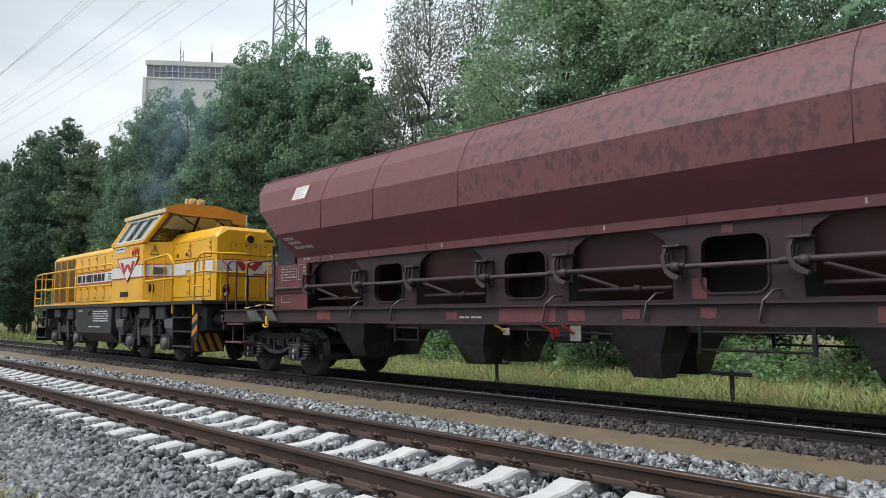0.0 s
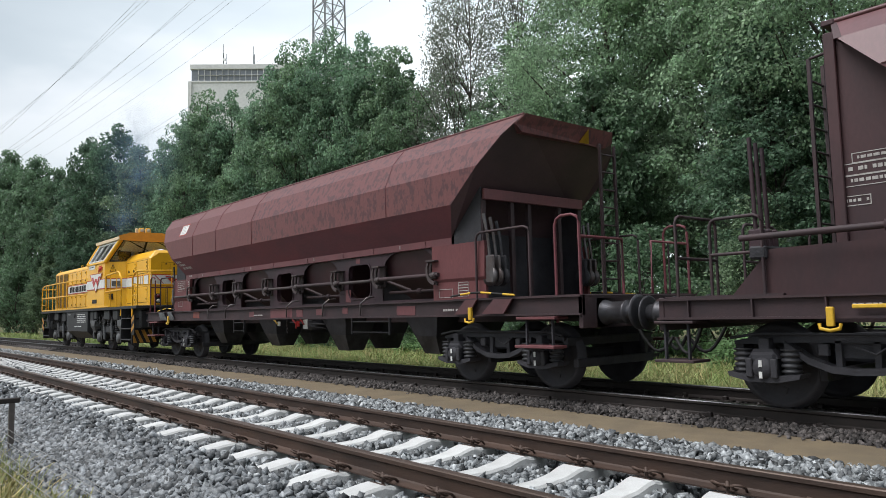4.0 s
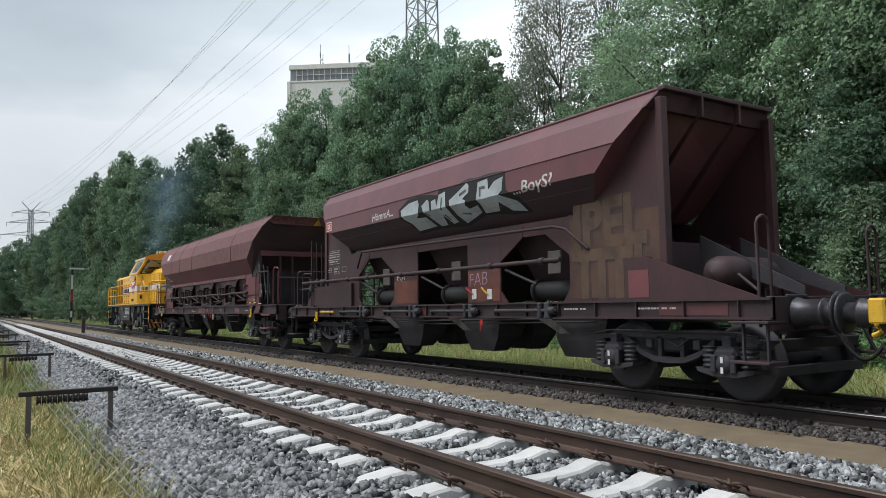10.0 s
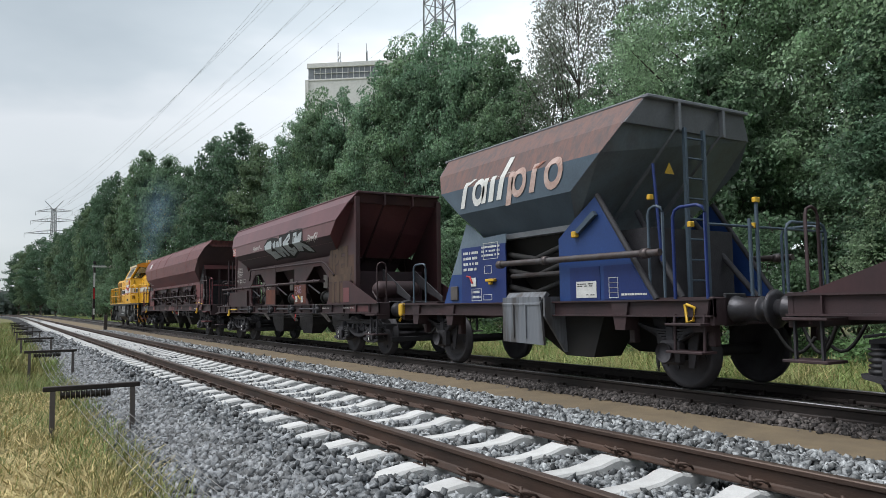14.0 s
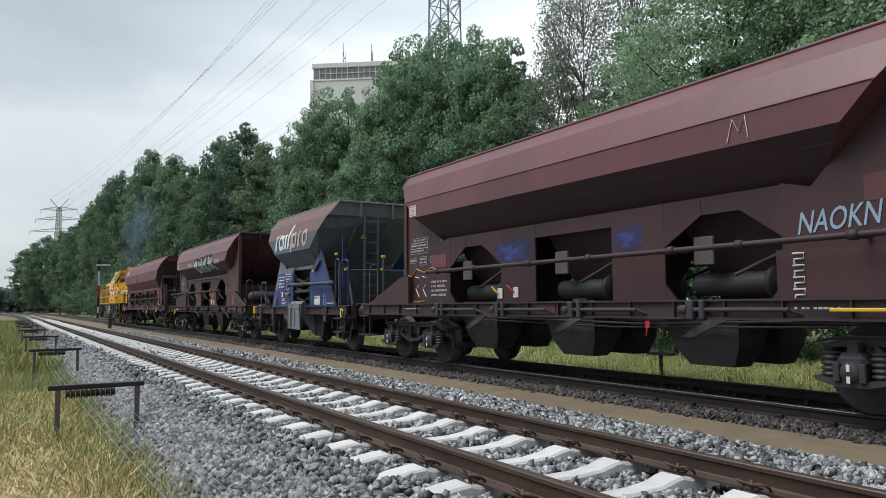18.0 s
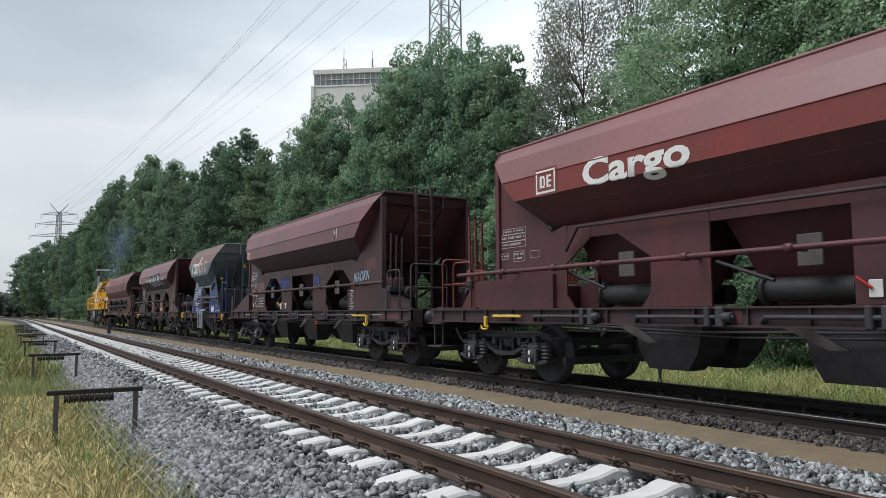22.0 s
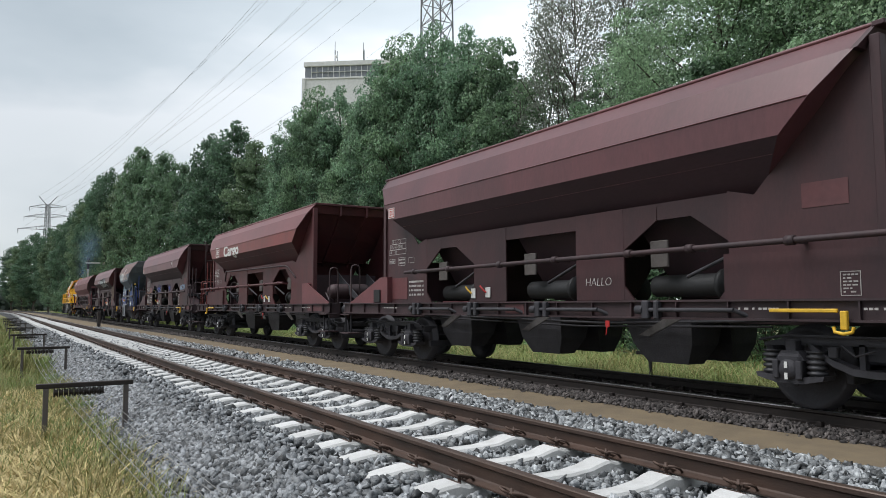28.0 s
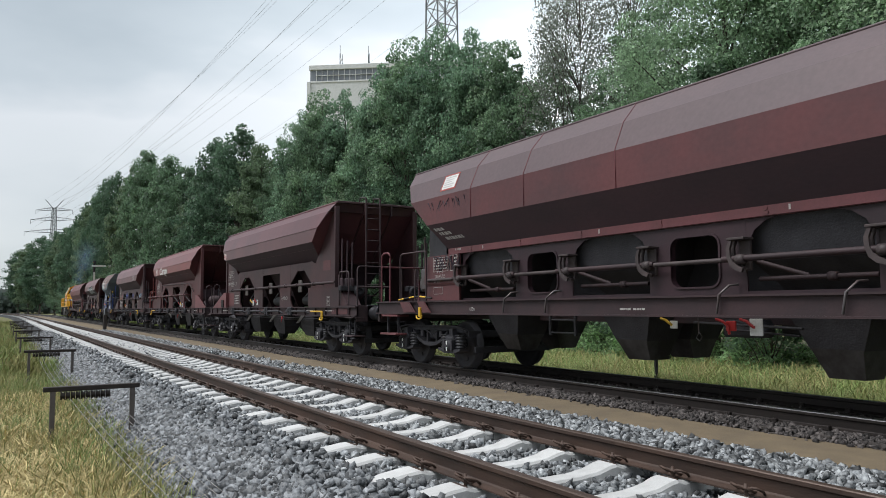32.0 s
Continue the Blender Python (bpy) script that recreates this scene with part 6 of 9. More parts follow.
        # tapered chutes that hang well inside the sills, their lower lips scoured bright
        for y, deep in ((4.45, 0.43), (1.42, 0.42), (-1.62, 0.38), (-4.55, 0.40)):
            xo, fore, aft = 0.86, 0.50, 0.42
            q = Mesh()
            q.loft([[(s * 0.10, y - aft, 1.06), (s * xo, y - aft, 1.06), (s * xo, y + fore, 1.06), (s * 0.10, y + fore, 1.06)],
                    [(s * 0.14, y - 0.27, 0.70), (s * (xo - 0.10), y - 0.27, 0.70), (s * (xo - 0.10), y + 0.33, 0.70), (s * 0.14, y + 0.33, 0.70)]], True, (True, False))
            ch = part("chute", q, M_UNDER, root, "black tapered discharge chute")
            q = Mesh()
            q.loft([[(s * 0.14, y - 0.265, 0.71), (s * (xo - 0.095), y - 0.265, 0.71), (s * (xo - 0.095), y + 0.325, 0.71), (s * 0.14, y + 0.325, 0.71)],
                    [(s * 0.28, y - 0.21, deep), (s * (xo - 0.22), y - 0.21, deep), (s * (xo - 0.22), y + 0.20, deep), (s * 0.28, y + 0.20, deep)]], True, (False, False))
            part("chute_lip", q, M_CHUTE2, ch, "scoured steel lip")
        # tags, chains and the cover plates under the sill
        for y, z, w, h, mt in ((0.35, 0.95, 0.06, 0.05, M_WHITE), (-0.52, 0.95, 0.07, 0.06, M_RED), (-0.86, 0.94, 0.085, 0.10, M_WHITE)):
            q = Mesh()
            q.box(s * 1.10, s * 1.12, y - w, y + w, z - h, z + h, 0.005)
            card = part("cock_plate", q, mt, root)
            q = Mesh()
            q.tube([(s * 1.13, y + 0.20, 1.03), (s * 1.15, y + 0.10, 1.01), (s * 1.15, y + 0.01, z), (s * 1.15, y, z - 0.10 * (mt is M_RED))], 0.017, 6)
            part("cock_lever", q, M_LEVER if y > 0 else M_RED, card)
        q = Mesh()
        q.tube([(s * 1.12, -0.05, 1.05), (s * 1.12, -0.05, 0.86), (s * 1.12, -0.01, 0.79), (s * 1.12, -0.06, 0.75), (s * 1.12, -0.10, 0.81), (s * 1.12, -0.06, 0.86)], 0.009, 5)
        part("chain", q, M_STEEL, root)
        for y0, y1 in ((-2.55, -3.80), (2.95, 2.35)):
            q = Mesh()
            for z in (0.98, 0.78):
                q.tube([(s * 1.02, y0, z), (s * 1.02, y1, z)], 0.016, 6)
            for y in (y0, y1):
                q.box(s * 1.0, s * 1.04, y - 0.02, y + 0.02, 0.74, 1.05)
            part("pipe_frame", q, M_UNDER, root)
        q = Mesh()
        q.box(s * 0.4, s * 0.8, -0.15, -0.60, 0.80, 1.02, 0.03)
        q.lathe([(-0.1, 0.0), (-0.1, 0.10), (-0.55, 0.10), (-0.55, 0.0)], (s * 0.7, -0.2, 0.90), "y", 14)
        q.tube([(s * 0.9, 0.2, 0.98), (s * 0.9, -1.3, 0.93)], 0.018, 6).tube([(s * 0.8, -0.2, 0.90), (s * 0.8, -1.2, 0.84)], 0.014, 6)
        part("brake_gear", q, M_UNDER, root)
    # the dusty wagon's funnels go near black, openings' shade put into colour
    for y in (4.52, 1.48, -1.55, -4.57):
        q = Mesh()
        q.loft([[(-1.12, y - 0.85, 2.33), (1.12, y - 0.85, 2.33), (1.12, y + 0.85, 2.33), (-1.12, y + 0.85, 2.33)], [(-0.98, y - 0.80, 1.72), (0.98, y - 0.80, 1.72), (0.98, y + 0.80, 1.72), (-0.98, y + 0.80, 1.72)], [(-0.5, y - 0.6, 1.3), (0.5, y - 0.6, 1.3), (0.5, y + 0.6, 1.3), (-0.5, y + 0.6, 1.3)]])
        part("funnel", q, M_UNDER if under is M_SHADEBROWN else M_RUSTLOW, root)
    q = Mesh()
    q.box(-0.3, 0.3, -5.5, 5.5, 1.3, 2.3)
    part("centre_wall", q, M_UNDER, root)
    # ends: beam, posts, back wall, deck, rails
    for e in (-1, 1):
        q = Mesh()
        q.box(-1.18, 1.18, e * 6.52, e * 6.58, 2.86, 3.03, 0.008)
        part("end_beam", q, M_BAND, root, "red cross beam under the slanted end")
        for x in (-1.15, -0.52, -0.12, 0.62, 1.15):
            q = Mesh()
            q.box(x - 0.04, x + 0.04, e * 6.46, e * 6.53, 1.31, 2.88, 0.006)
            part("end_post", q, M_SILL, root)
        q = Mesh()
        q.box(-1.2, 1.2, e * 5.80, e * 5.86, 1.31, 2.80)
        q.slab([(e * 5.80, 1.32), (e * 6.50, 1.32), (e * 6.50, 3.06), (e * 6.30, 2.98), (e * 5.80, 2.45)], "x", -1.2, -1.17)
        q.slab([(e * 5.80, 1.32), (e * 6.50, 1.32), (e * 6.50, 3.06), (e * 6.30, 2.98), (e * 5.80, 2.45)], "x", 1.17, 1.2)
        part("end_wall", q, M_UNDER, root)
        q = Mesh()
        q.box(-1.3, 1.3, e * 5.9, e * 8.54, 1.295, 1.33)
        part("platform", q, M_SILL, root)
        for s in (-1, 1):
            railing(root, [arch(s * 1.30, e * 6.48, e * 7.60, 1.3, 2.33, 0.1)])
            railing(root, [arch(s * 1.30, e * 8.08, e * 8.50, 0.95, 2.40, 0.12)], 0.021, M_SHADERED)
            railing(root, [[(s * 1.30, e * 8.48, 2.1), (s * 0.35, e * 8.48, 2.1), (s * 0.35, e * 8.48, 1.3)]], 0.021, M_SHADERED)
            for x in (0.8, 0.35):
                railing(root, [[(s * x, e * 8.48, 1.3), (s * x, e * 8.48, 2.1)]], 0.014)
            for z, x0, x1 in ((1.00, 1.18, 1.46), (0.61, 1.22, 1.50)):
                q = Mesh()
                q.box(s * x0, s * x1, e * 7.44, e * 8.16, z, z + 0.04, 0.006)
                part("step", q, M_BAND, root, "faded red footstep")
            for y in (7.56, 8.04):
                q = Mesh()
                q.box(s * 1.34, s * 1.38, e * (y - 0.012), e * (y + 0.012), 0.58, 1.05)
                part("step_bracket", q, M_UNDER, root)
            # slanted toe plates and striped grab bar
            q = Mesh()
            q.slab([(e * 6.10, 1.09), (e * 6.42, 1.09), (e * 6.62, 1.31), (e * 6.36, 1.31)], "x", s * 1.41, s * 1.44)
            q.slab([(e * 6.72, 1.09), (e * 7.18, 1.09), (e * 7.36, 1.30), (e * 6.98, 1.30)], "x", s * 1.41, s * 1.44)
            part("toe_plate", q, M_OLDRED if at_y < 0 or e < 0 else M_CASE, root)
            for i in range(6):
                q = Mesh()
                p = [(s * 1.44, e * (6.03 + 0.23 * i), 1.37 + 0.04 * min(i, 5 - i) * 0.5), (s * 1.44, e * (6.26 + 0.23 * i), 1.37 + 0.04 * min(i + 1, 4 - i) * 0.5)]
                q.tube(p, 0.016, 8)
                part("striped_bar", q, M_LEVER if i % 2 else M_BLACK, root)
            lever_handle(root, s * 1.45, e * 6.48, 1.09)
        # paired hand levers with toothed quadrants
        for s in (-1, 1):
            for k in range(3):
                q = Mesh()
                x = s * (1.22 - 0.13 * k)
                q.tube([(x, e * 6.72, 1.85), (x, e * 6.66, 2.30), (x + s * 0.03, e * 6.62, 2.62 - 0.05 * k)], 0.022, 7, 0.028)
                q.box(x - 0.025, x + 0.025, e * 6.62, e * 6.80, 1.55, 1.98, 0.02)
                q.lathe([(x - 0.02, 0.0), (x - 0.02, 0.15), (x + 0.02, 0.15), (x + 0.02, 0.0)], (0, e * 6.70, 1.66), "x", 14)
                part("hand_lever", q, M_STEEL if k < 2 else M_UNDER, root)
        lad = Mesh()
        for x in (0.62, 1.0):
            lad.box(x - 0.02, x + 0.02, e * 7.40, e * 7.44, 1.33, 3.80)
        for k in range(8):
            lad.tube([(0.62, e * 7.42, 1.6 + 0.29 * k), (1.0, e * 7.42, 1.6 + 0.29 * k)], 0.014, 6)
        part("ladder", lad, M_SILL, root)
        q = Mesh()
        q.add([(0.30, e * 7.275, 3.82), (0.54, e * 7.275, 3.82), (0.42, e * 7.375, 4.02), (0.30, e * 7.27, 3.81), (0.54, e * 7.27, 3.81), (0.42, e * 7.37, 4.01)], [(0, 1, 2), (3, 5, 4), (0, 3, 4, 1), (1, 4, 5, 2), (2, 5, 3, 0)])
        part("warning_sign", q, M_LEVER, root, "yellow triangular warning sign")
        buffers(root, e * 8.56, e, 1.08, 0.55)
    bogie(root, 6.70)
    bogie(root, -6.68)
    # white tally plate, stencils
    q = Mesh()
    t0, t1 = Vector((-1.32, 0, 3.74)), Vector((-1.50, 0, 3.32))
    out = Vector((-0.42, 0, 0.20)).normalized() * 0.006
    q.add([t0 + (t1 - t0) * k + out + Vector((0, y, 0)) for k, y in ((0.10, 5.62), (0.10, 5.16), (0.72, 5.16), (0.72, 5.62))], [(3, 2, 1, 0)])
    tally = part("tally_plate", q, M_WHITE, root, "white painted maker's panel")
    for k0, k1, y0, y1 in ((0.03, 0.79, 5.66, 5.63), (0.03, 0.79, 5.15, 5.12), (0.03, 0.09, 5.63, 5.15), (0.73, 0.79, 5.63, 5.15)):
        q = Mesh()
        q.add([t0 + (t1 - t0) * k + out + Vector((0, y, 0)) for k, y in ((k0, y0), (k0, y1), (k1, y1), (k1, y0))], [(3, 2, 1, 0)])
        part("red_border", q, M_SIGNRED, tally, "faded red border")
    for k in range(5):
        q = Mesh()
        k0 = 0.17 + 0.11 * k
        q.add([t0 + (t1 - t0) * f + out * 1.6 + Vector((0, y, 0)) for f, y in ((k0, 5.58), (k0, 5.22 + 0.05 * (k % 3)), (k0 + 0.045, 5.22 + 0.05 * (k % 3)), (k0 + 0.045, 5.58))], [(3, 2, 1, 0)])
        part("data_bar", q, M_PALEGREY, tally)
    q = Mesh()
    marks(q, -1.268, 6.22, 5.72, 1.92, 2.14, 4, 3)
    frame_mark(q, -1.268, 5.69, 6.25, 1.89, 2.17)
    marks(q, -1.268, 5.47, 5.36, 1.95, 2.16, 3, 4)
    frame_mark(q, -1.268, 5.36, 5.62, 1.89, 2.19)
    frame_mark(q, -1.242, 5.95, 6.28, 1.45, 1.59)
    # slanting number rows on the lower slope of the hopper
    nrm = Vector((-0.47, 0, -0.29)).normalized() * 0.006
    for k, (ya, yb, f) in enumerate(((5.95, 5.62, 0.16), (5.84, 5.52, 0.34), (5.70, 5.08, 0.54))):
        y = ya
        while y > yb:
            w = 0.05 + 0.03 * ((k * 7 + int(y * 100)) % 3)
            lo, hi = Vector((-1.49, 0, 2.80)).lerp(Vector((-1.20, 0, 2.33)), f + 0.12), Vector((-1.49, 0, 2.80)).lerp(Vector((-1.20, 0, 2.33)), f)
            q.add([p + nrm + Vector((0, u, 0)) for p, u in ((lo, y - 0.06), (lo, y - 0.06 - w), (hi, y - w), (hi, y))], [(0, 1, 2, 3)])
            y -= w + 0.025
    marks(q, -1.206, 5.52, 5.30, 2.25, 2.33, 1, 8)
    frame_mark(q, -1.238, -5.85, -5.50, 1.36, 1.50)
    for k in range(5):
        frame_mark(q, -1.238, -6.22, -5.98, 1.37 + 0.045 * k, 1.415 + 0.045 * k, 0.006)
    tagged(part("stencil", q, M_STENCIL, root, "small white stencilled data panels"), kind="stuff")
    q = Mesh()
    marks(q, -1.412, -5.8, -6.3, 1.12, 1.19, 1, 5)
    marks(q, -1.412, 1.0, 0.5, 1.12, 1.18, 1, 6)
    tagged(part("sill_stencil", q, M_STENCIL, root), kind="stuff")
    prng = random.Random(int(abs(at_y) * 10))
    if middle is M_RUST2:
        for x, y, w, z0, z1, mt in ((-1.361, 4.60, 0.21, 1.12, 1.28, M_ORANGEP), (-1.361, 1.22, 0.12, 1.12, 1.24, M_BAND), (-1.361, -0.24, 0.50, 1.09, 1.285, M_BAND), (-1.361, -1.06, 0.13, 1.10, 1.25, M_BAND), (-1.361, -1.86, 0.12, 1.13, 1.25, M_BAND),
                                    (-1.361, -2.83, 0.09, 1.14, 1.26, M_BAND), (-1.361, -4.75, 0.26, 1.09, 1.25, M_BAND), (-1.156, -2.63, 0.09, 1.36, 1.60, M_BAND), (-1.156, -2.98, 0.065, 2.09, 2.19, M_BAND)):
            q = Mesh()
            rim = []
            for cy, cz, dy, dz in ((y - w, z0, 1, 0), (y + w, z0, 0, 1), (y + w, z1, -1, 0), (y - w, z1, 0, -1)):
                for k in range(5):
                    f = k / 5
                    rim.append((cy + dy * 2 * w * f + prng.uniform(-0.006, 0.006), cz + dz * (z1 - z0) * f + prng.uniform(-0.006, 0.006)))
            q.slab(rim, "x", x - 0.004, x)
            part("red_patch", q, mt, root, "brighter red paint patch with worn edges")
    for y in (4.6, 1.6, -1.4, -4.4):
        q = Mesh()
        q.box(-1.206, -1.2005, y - 0.012, y + 0.012, 2.25, 2.31)
        part("bay_mark", q, M_STENCIL, root)
    return root


w1 = wagon_b(1.07, "long worn red hopper wagon with window openings", M_RUST2, M_RUST2, M_SHADERED)
w7 = wagon_b(-87.38, "long dusty red-brown hopper wagon with scrawled tags", M_DUSTLIT, M_OLDRED, M_SHADEBROWN)


# two-axle hopper wagon in blue and slate
C_SEC = [(1.05, 4.0), (1.33, 3.64), (1.50, 3.25), (1.50, 2.79), (1.10, 2.29)]
C_END = [2.58, 2.46, 2.15, 1.52, 1.17]
C_BODY = ("hopper", "end_rim", "hopper_rim", "funnel", "end_stay")


def wagon_c(at_y):
    root = thing("hopper_wagon", pose(TRAIN_X, at_y, RAIL_Z), "two-axle hopper wagon with blue sides and rusty slate hopper", "freight wagon", "hopper wagons of the train")
    MOVERS.append((root, at_y))
    m = Mesh()
    for s in (-1, 1):
        m.box(s * 1.24, s * 1.30, -3.95, 3.95, 0.97, 1.18, 0.008)
        m.box(s * 1.24, s * 1.36, -3.95, 3.95, 1.165, 1.185)
        m.box(s * 1.24, s * 1.36, -3.95, 3.95, 0.965, 0.985)
    m.box(-0.3, 0.3, -3.9, 3.9, 0.92, 1.15)
    for e in (-1, 1):
        m.box(-1.3, 1.3, e * 3.88, e * 3.95, 0.86, 1.2, 0.008)
    part("sill_frame", m, M_SILL, root, "rusty brown underframe sill")
    h = hopper_shell(C_SEC, C_END)
    n = 2 * len(C_SEC)
    for i, f in enumerate(h.f[:n]):
        k = i if i < 5 else 8 - i
        h.k[i] = 1 if k in (0, 1) else 0
    # hopper ends: slate brightened, reflected sky put into the colour, plus rust
    for i in range(n, len(h.k)):
        h.k[i] = 2
    hop = part("hopper", h, (M_SLATE, M_RUSTTOP, M_SLATELIT), root, "slate hopper with rusted upper flanks")
    for e in (-1, 1):
        r = Mesh()
        r.loft([[(-1.04, e * d0, 3.995), (-1.335, e * d1, 3.63), (1.335, e * d1, 3.63), (1.04, e * d0, 3.995)] for d0, d1 in ((2.54, 2.40), (2.60, 2.48))])
        r.box(-1.08, 1.08, e * 2.56, e * 2.68, 3.97, 4.02, 0.01)
        for x in (-0.45, 0.5):
            r.box(x - 0.025, x + 0.025, e * 2.60, e * 2.68, 3.58, 3.98)
            r.slab([(e * 2.58, 3.60), (e * 2.63, 3.60), (e * 1.25, 2.30), (e * 1.18, 2.36)], "x", x - 0.015, x + 0.015)
        part("end_rim", r, M_PALESLATE, root, "pale slate end rim with ribs")
    for s in (-1, 1):
        r = Mesh()
        r.tube([(s * 1.05, -2.60, 4.0), (s * 1.05, 2.60, 4.0)], 0.022, 6)
        r.box(s * 1.0, s * 1.16, -1.3, 1.3, 2.26, 2.36, 0.01)
        part("hopper_rim", r, M_PALESLATE, root)
    for s in (-1, 1):
        q = Mesh()
        q.slab([(1.67, 1.185), (1.67, 2.20), (0.28, 2.20), (0.28, 1.185)], "x", s * 1.24, s * 1.26)
        part("side_plate", q, M_BLUE, root, "royal blue lettered side plate")
        q = Mesh()
        q.slab([(2.32, 1.185), (1.66, 1.185), (1.66, 1.72), (2.03, 1.72)], "x", s * 1.235, s * 1.252)
        part("toe_plate", q, mat_midblue, root, "weathered blue lower plate")
        q = Mesh()
        q.slab([(2.03, 1.722), (1.66, 1.722), (1.66, 2.198), (0.28, 2.198), (0.28, 2.36), (0.95, 2.34), (1.36, 2.60), (1.50, 2.64)], "x", s * 1.232, s * 1.250)
        part("faded_plate", q, mat_faded, root, "faded pale grey-blue plate")
        q = Mesh()
        q.box(s * 1.252, s * 1.29, 1.80, 2.04, 1.24, 1.50, 0.01)
        part("rusty_hatch", q, M_PLATE, root)
        q = Mesh()
        q.slab([(-1.11, 1.185), (-1.11, 2.14), (-1.5, 2.42), (-1.98, 2.72), (-3.03, 1.185)], "x", s * 1.24, s * 1.26)
        part("side_gusset", q, mat_midblue, root, "royal blue triangular side gusset")
        q = Mesh()
        q.tube([(s * 1.26, -1.98, 2.72), (s * 1.27, -3.05, 1.19)], 0.04, 6)
        part("gusset_edge", q, M_UNDER, root)
        q = Mesh()
        q.slab([(-1.55, 2.22), (-1.62, 2.18), (-2.0, 2.42), (-1.95, 2.48)], "x", s * 1.27, s * 1.33)
        part("stiffener", q, M_SLATE, root)
        q = Mesh()
        q.box(s * 1.26, s * 1.34, -1.58, -1.48, 2.13, 2.22, 0.01)
        part("yellow_knob", q, M_LEVER, root)
        q = Mesh()
        q.box(s * 1.262, s * 1.268, -1.36, -2.0, 1.20, 1.68)
        q.slab([(-2.08, 1.20), (-2.08, 1.68), (-2.62, 1.68), (-2.96, 1.20)], "x", s * 1.262, s * 1.268)
        part("blue_hatch", q, M_BLUE, root)
        # discharge box with a slanting flank
        q = Mesh()
        q.slab([(0.06, 1.26), (-0.90, 1.26), (-0.99, 0.52), (0.06, 0.55)], "x", s * 1.46, s * 1.50)
        q.slab([(s * 1.1, 1.3), (s * 1.46, 1.26), (s * 1.46, 0.60), (s * 0.9, 0.62)], "y", 0.03, 0.06)
        q.slab([(s * 1.0, 1.26), (s * 1.50, 1.26), (s * 1.50, 0.96), (s * 1.1, 0.4), (s * 0.8, 0.4)], "y", -1.03, -0.99)
        q.slab([(-0.95, 1.25), (-1.3, 1.05), (-1.5, 0.5), (-1.2, 0.40)], "x", s * 1.0, s * 1.03)
        for y in (-0.24, -0.56):
            q.box(s * 1.50, s * 1.525, y - 0.02, y + 0.02, 0.62, 1.14)
        q.slab([(s * 1.36, 1.34), (s * 1.51, 1.16), (s * 1.51, 1.13), (s * 1.30, 1.30)], "y", -0.92, 0.06)
        part("discharge_box", q, M_DISCHARGE, root, "scratched pale grey discharge box")
        q = Mesh()
        q.loft([[(s * 0.3, -1.9, 1.0), (s * 1.1, -1.9, 1.0), (s * 1.1, 0.2, 1.0), (s * 0.3, 0.2, 1.0)], [(s * 0.5, -1.6, 0.35), (s * 1.05, -1.6, 0.35), (s * 1.05, -1.0, 0.35), (s * 0.5, -1.0, 0.35)]], True, (True, False))
        part("chute", q, M_BLACK, root)
        q = Mesh()
        q.tube([(s * 1.22, 0.15, 1.62), (s * 1.22, -1.2, 1.62)], 0.04, 8)
        q.tube([(s * 1.40, 0.30, 1.83), (s * 1.40, -3.25, 1.79)], 0.048, 10)
        for y in (0.24, -0.95, -3.0):
            q.lathe([(y - 0.05, 0.04), (y - 0.05, 0.07), (y + 0.05, 0.07), (y + 0.05, 0.04)], (s * 1.40, 0, 1.82 if y > -1 else 1.79), "y", 10)
        part("operating_rod", q, M_STEEL, root)
        for y in (2.66, -3.10):
            q = Mesh()
            for k in range(5):
                L = 0.62 - 0.08 * k
                q.slab([(y - L, 0.84 - 0.035 * k + 0.05), (y - L * 0.4, 0.80 - 0.035 * k), (y + L * 0.4, 0.80 - 0.035 * k), (y + L, 0.84 - 0.035 * k + 0.05), (y + L, 0.815 - 0.035 * k + 0.05), (y + L * 0.4, 0.775 - 0.035 * k), (y - L * 0.4, 0.775 - 0.035 * k), (y - L, 0.815 - 0.035 * k + 0.05)], "x", s * 1.0, s * 1.1)
            q.box(s * 0.98, s * 1.12, y - 0.06, y + 0.06, 0.58, 0.83, 0.01)
            part("leaf_spring", q, M_UNDER, root)
            for d in (-0.66, 0.66):
                q = Mesh()
                q.box(s * 1.0, s * 1.12, y + d - 0.05, y + d + 0.05, 0.6, 0.98, 0.01)
                q.slab([(y + d - 0.16, 1.16), (y + d + 0.16, 1.16), (y + d + 0.09, 0.78), (y + d - 0.09, 0.78)], "x", s * 1.10, s * 1.34)
                part("spring_hanger", q, M_SILL, root)
            q = Mesh()
            q.box(s * 0.98, s * 1.16, y - 0.16, y + 0.16, 0.34, 0.66, 0.04)
            q.lathe([(0, 0.0), (0, 0.12), (-s * -0.05, 0.13)], (s * 1.20, y, 0.5), "x", 14)
            part("axlebox", q, M_UNDER, root)
            for d in (-0.22, 0.22):
                q = Mesh()
                q.slab([(y + d * 1.9, 0.98), (y + d * 0.8, 0.98), (y + d * 0.8, 0.30), (y + d * 1.2, 0.30)], "x", s * 0.95, s * 0.98)
                part("axle_guard", q, M_UNDER, root)
    q = Mesh()
    q.box(-0.9, 0.9, 0.6, 2.0, 1.2, 2.3)
    part("saddle", q, M_UNDER, root)
    q = Mesh()
    q.box(-0.9, 0.9, -2.6, -1.2, 1.2, 2.2)
    part("saddle", q, M_UNDER, root)
    q = Mesh()
    q.loft([[(-1.05, -1.1, 2.3), (1.05, -1.1, 2.3), (1.05, 1.1, 2.3), (-1.05, 1.1, 2.3)], [(-0.5, -0.6, 1.2), (0.5, -0.6, 1.2), (0.5, 0.4, 1.2), (-0.5, 0.4, 1.2)]])
    part("funnel", q, M_BLACK, root)
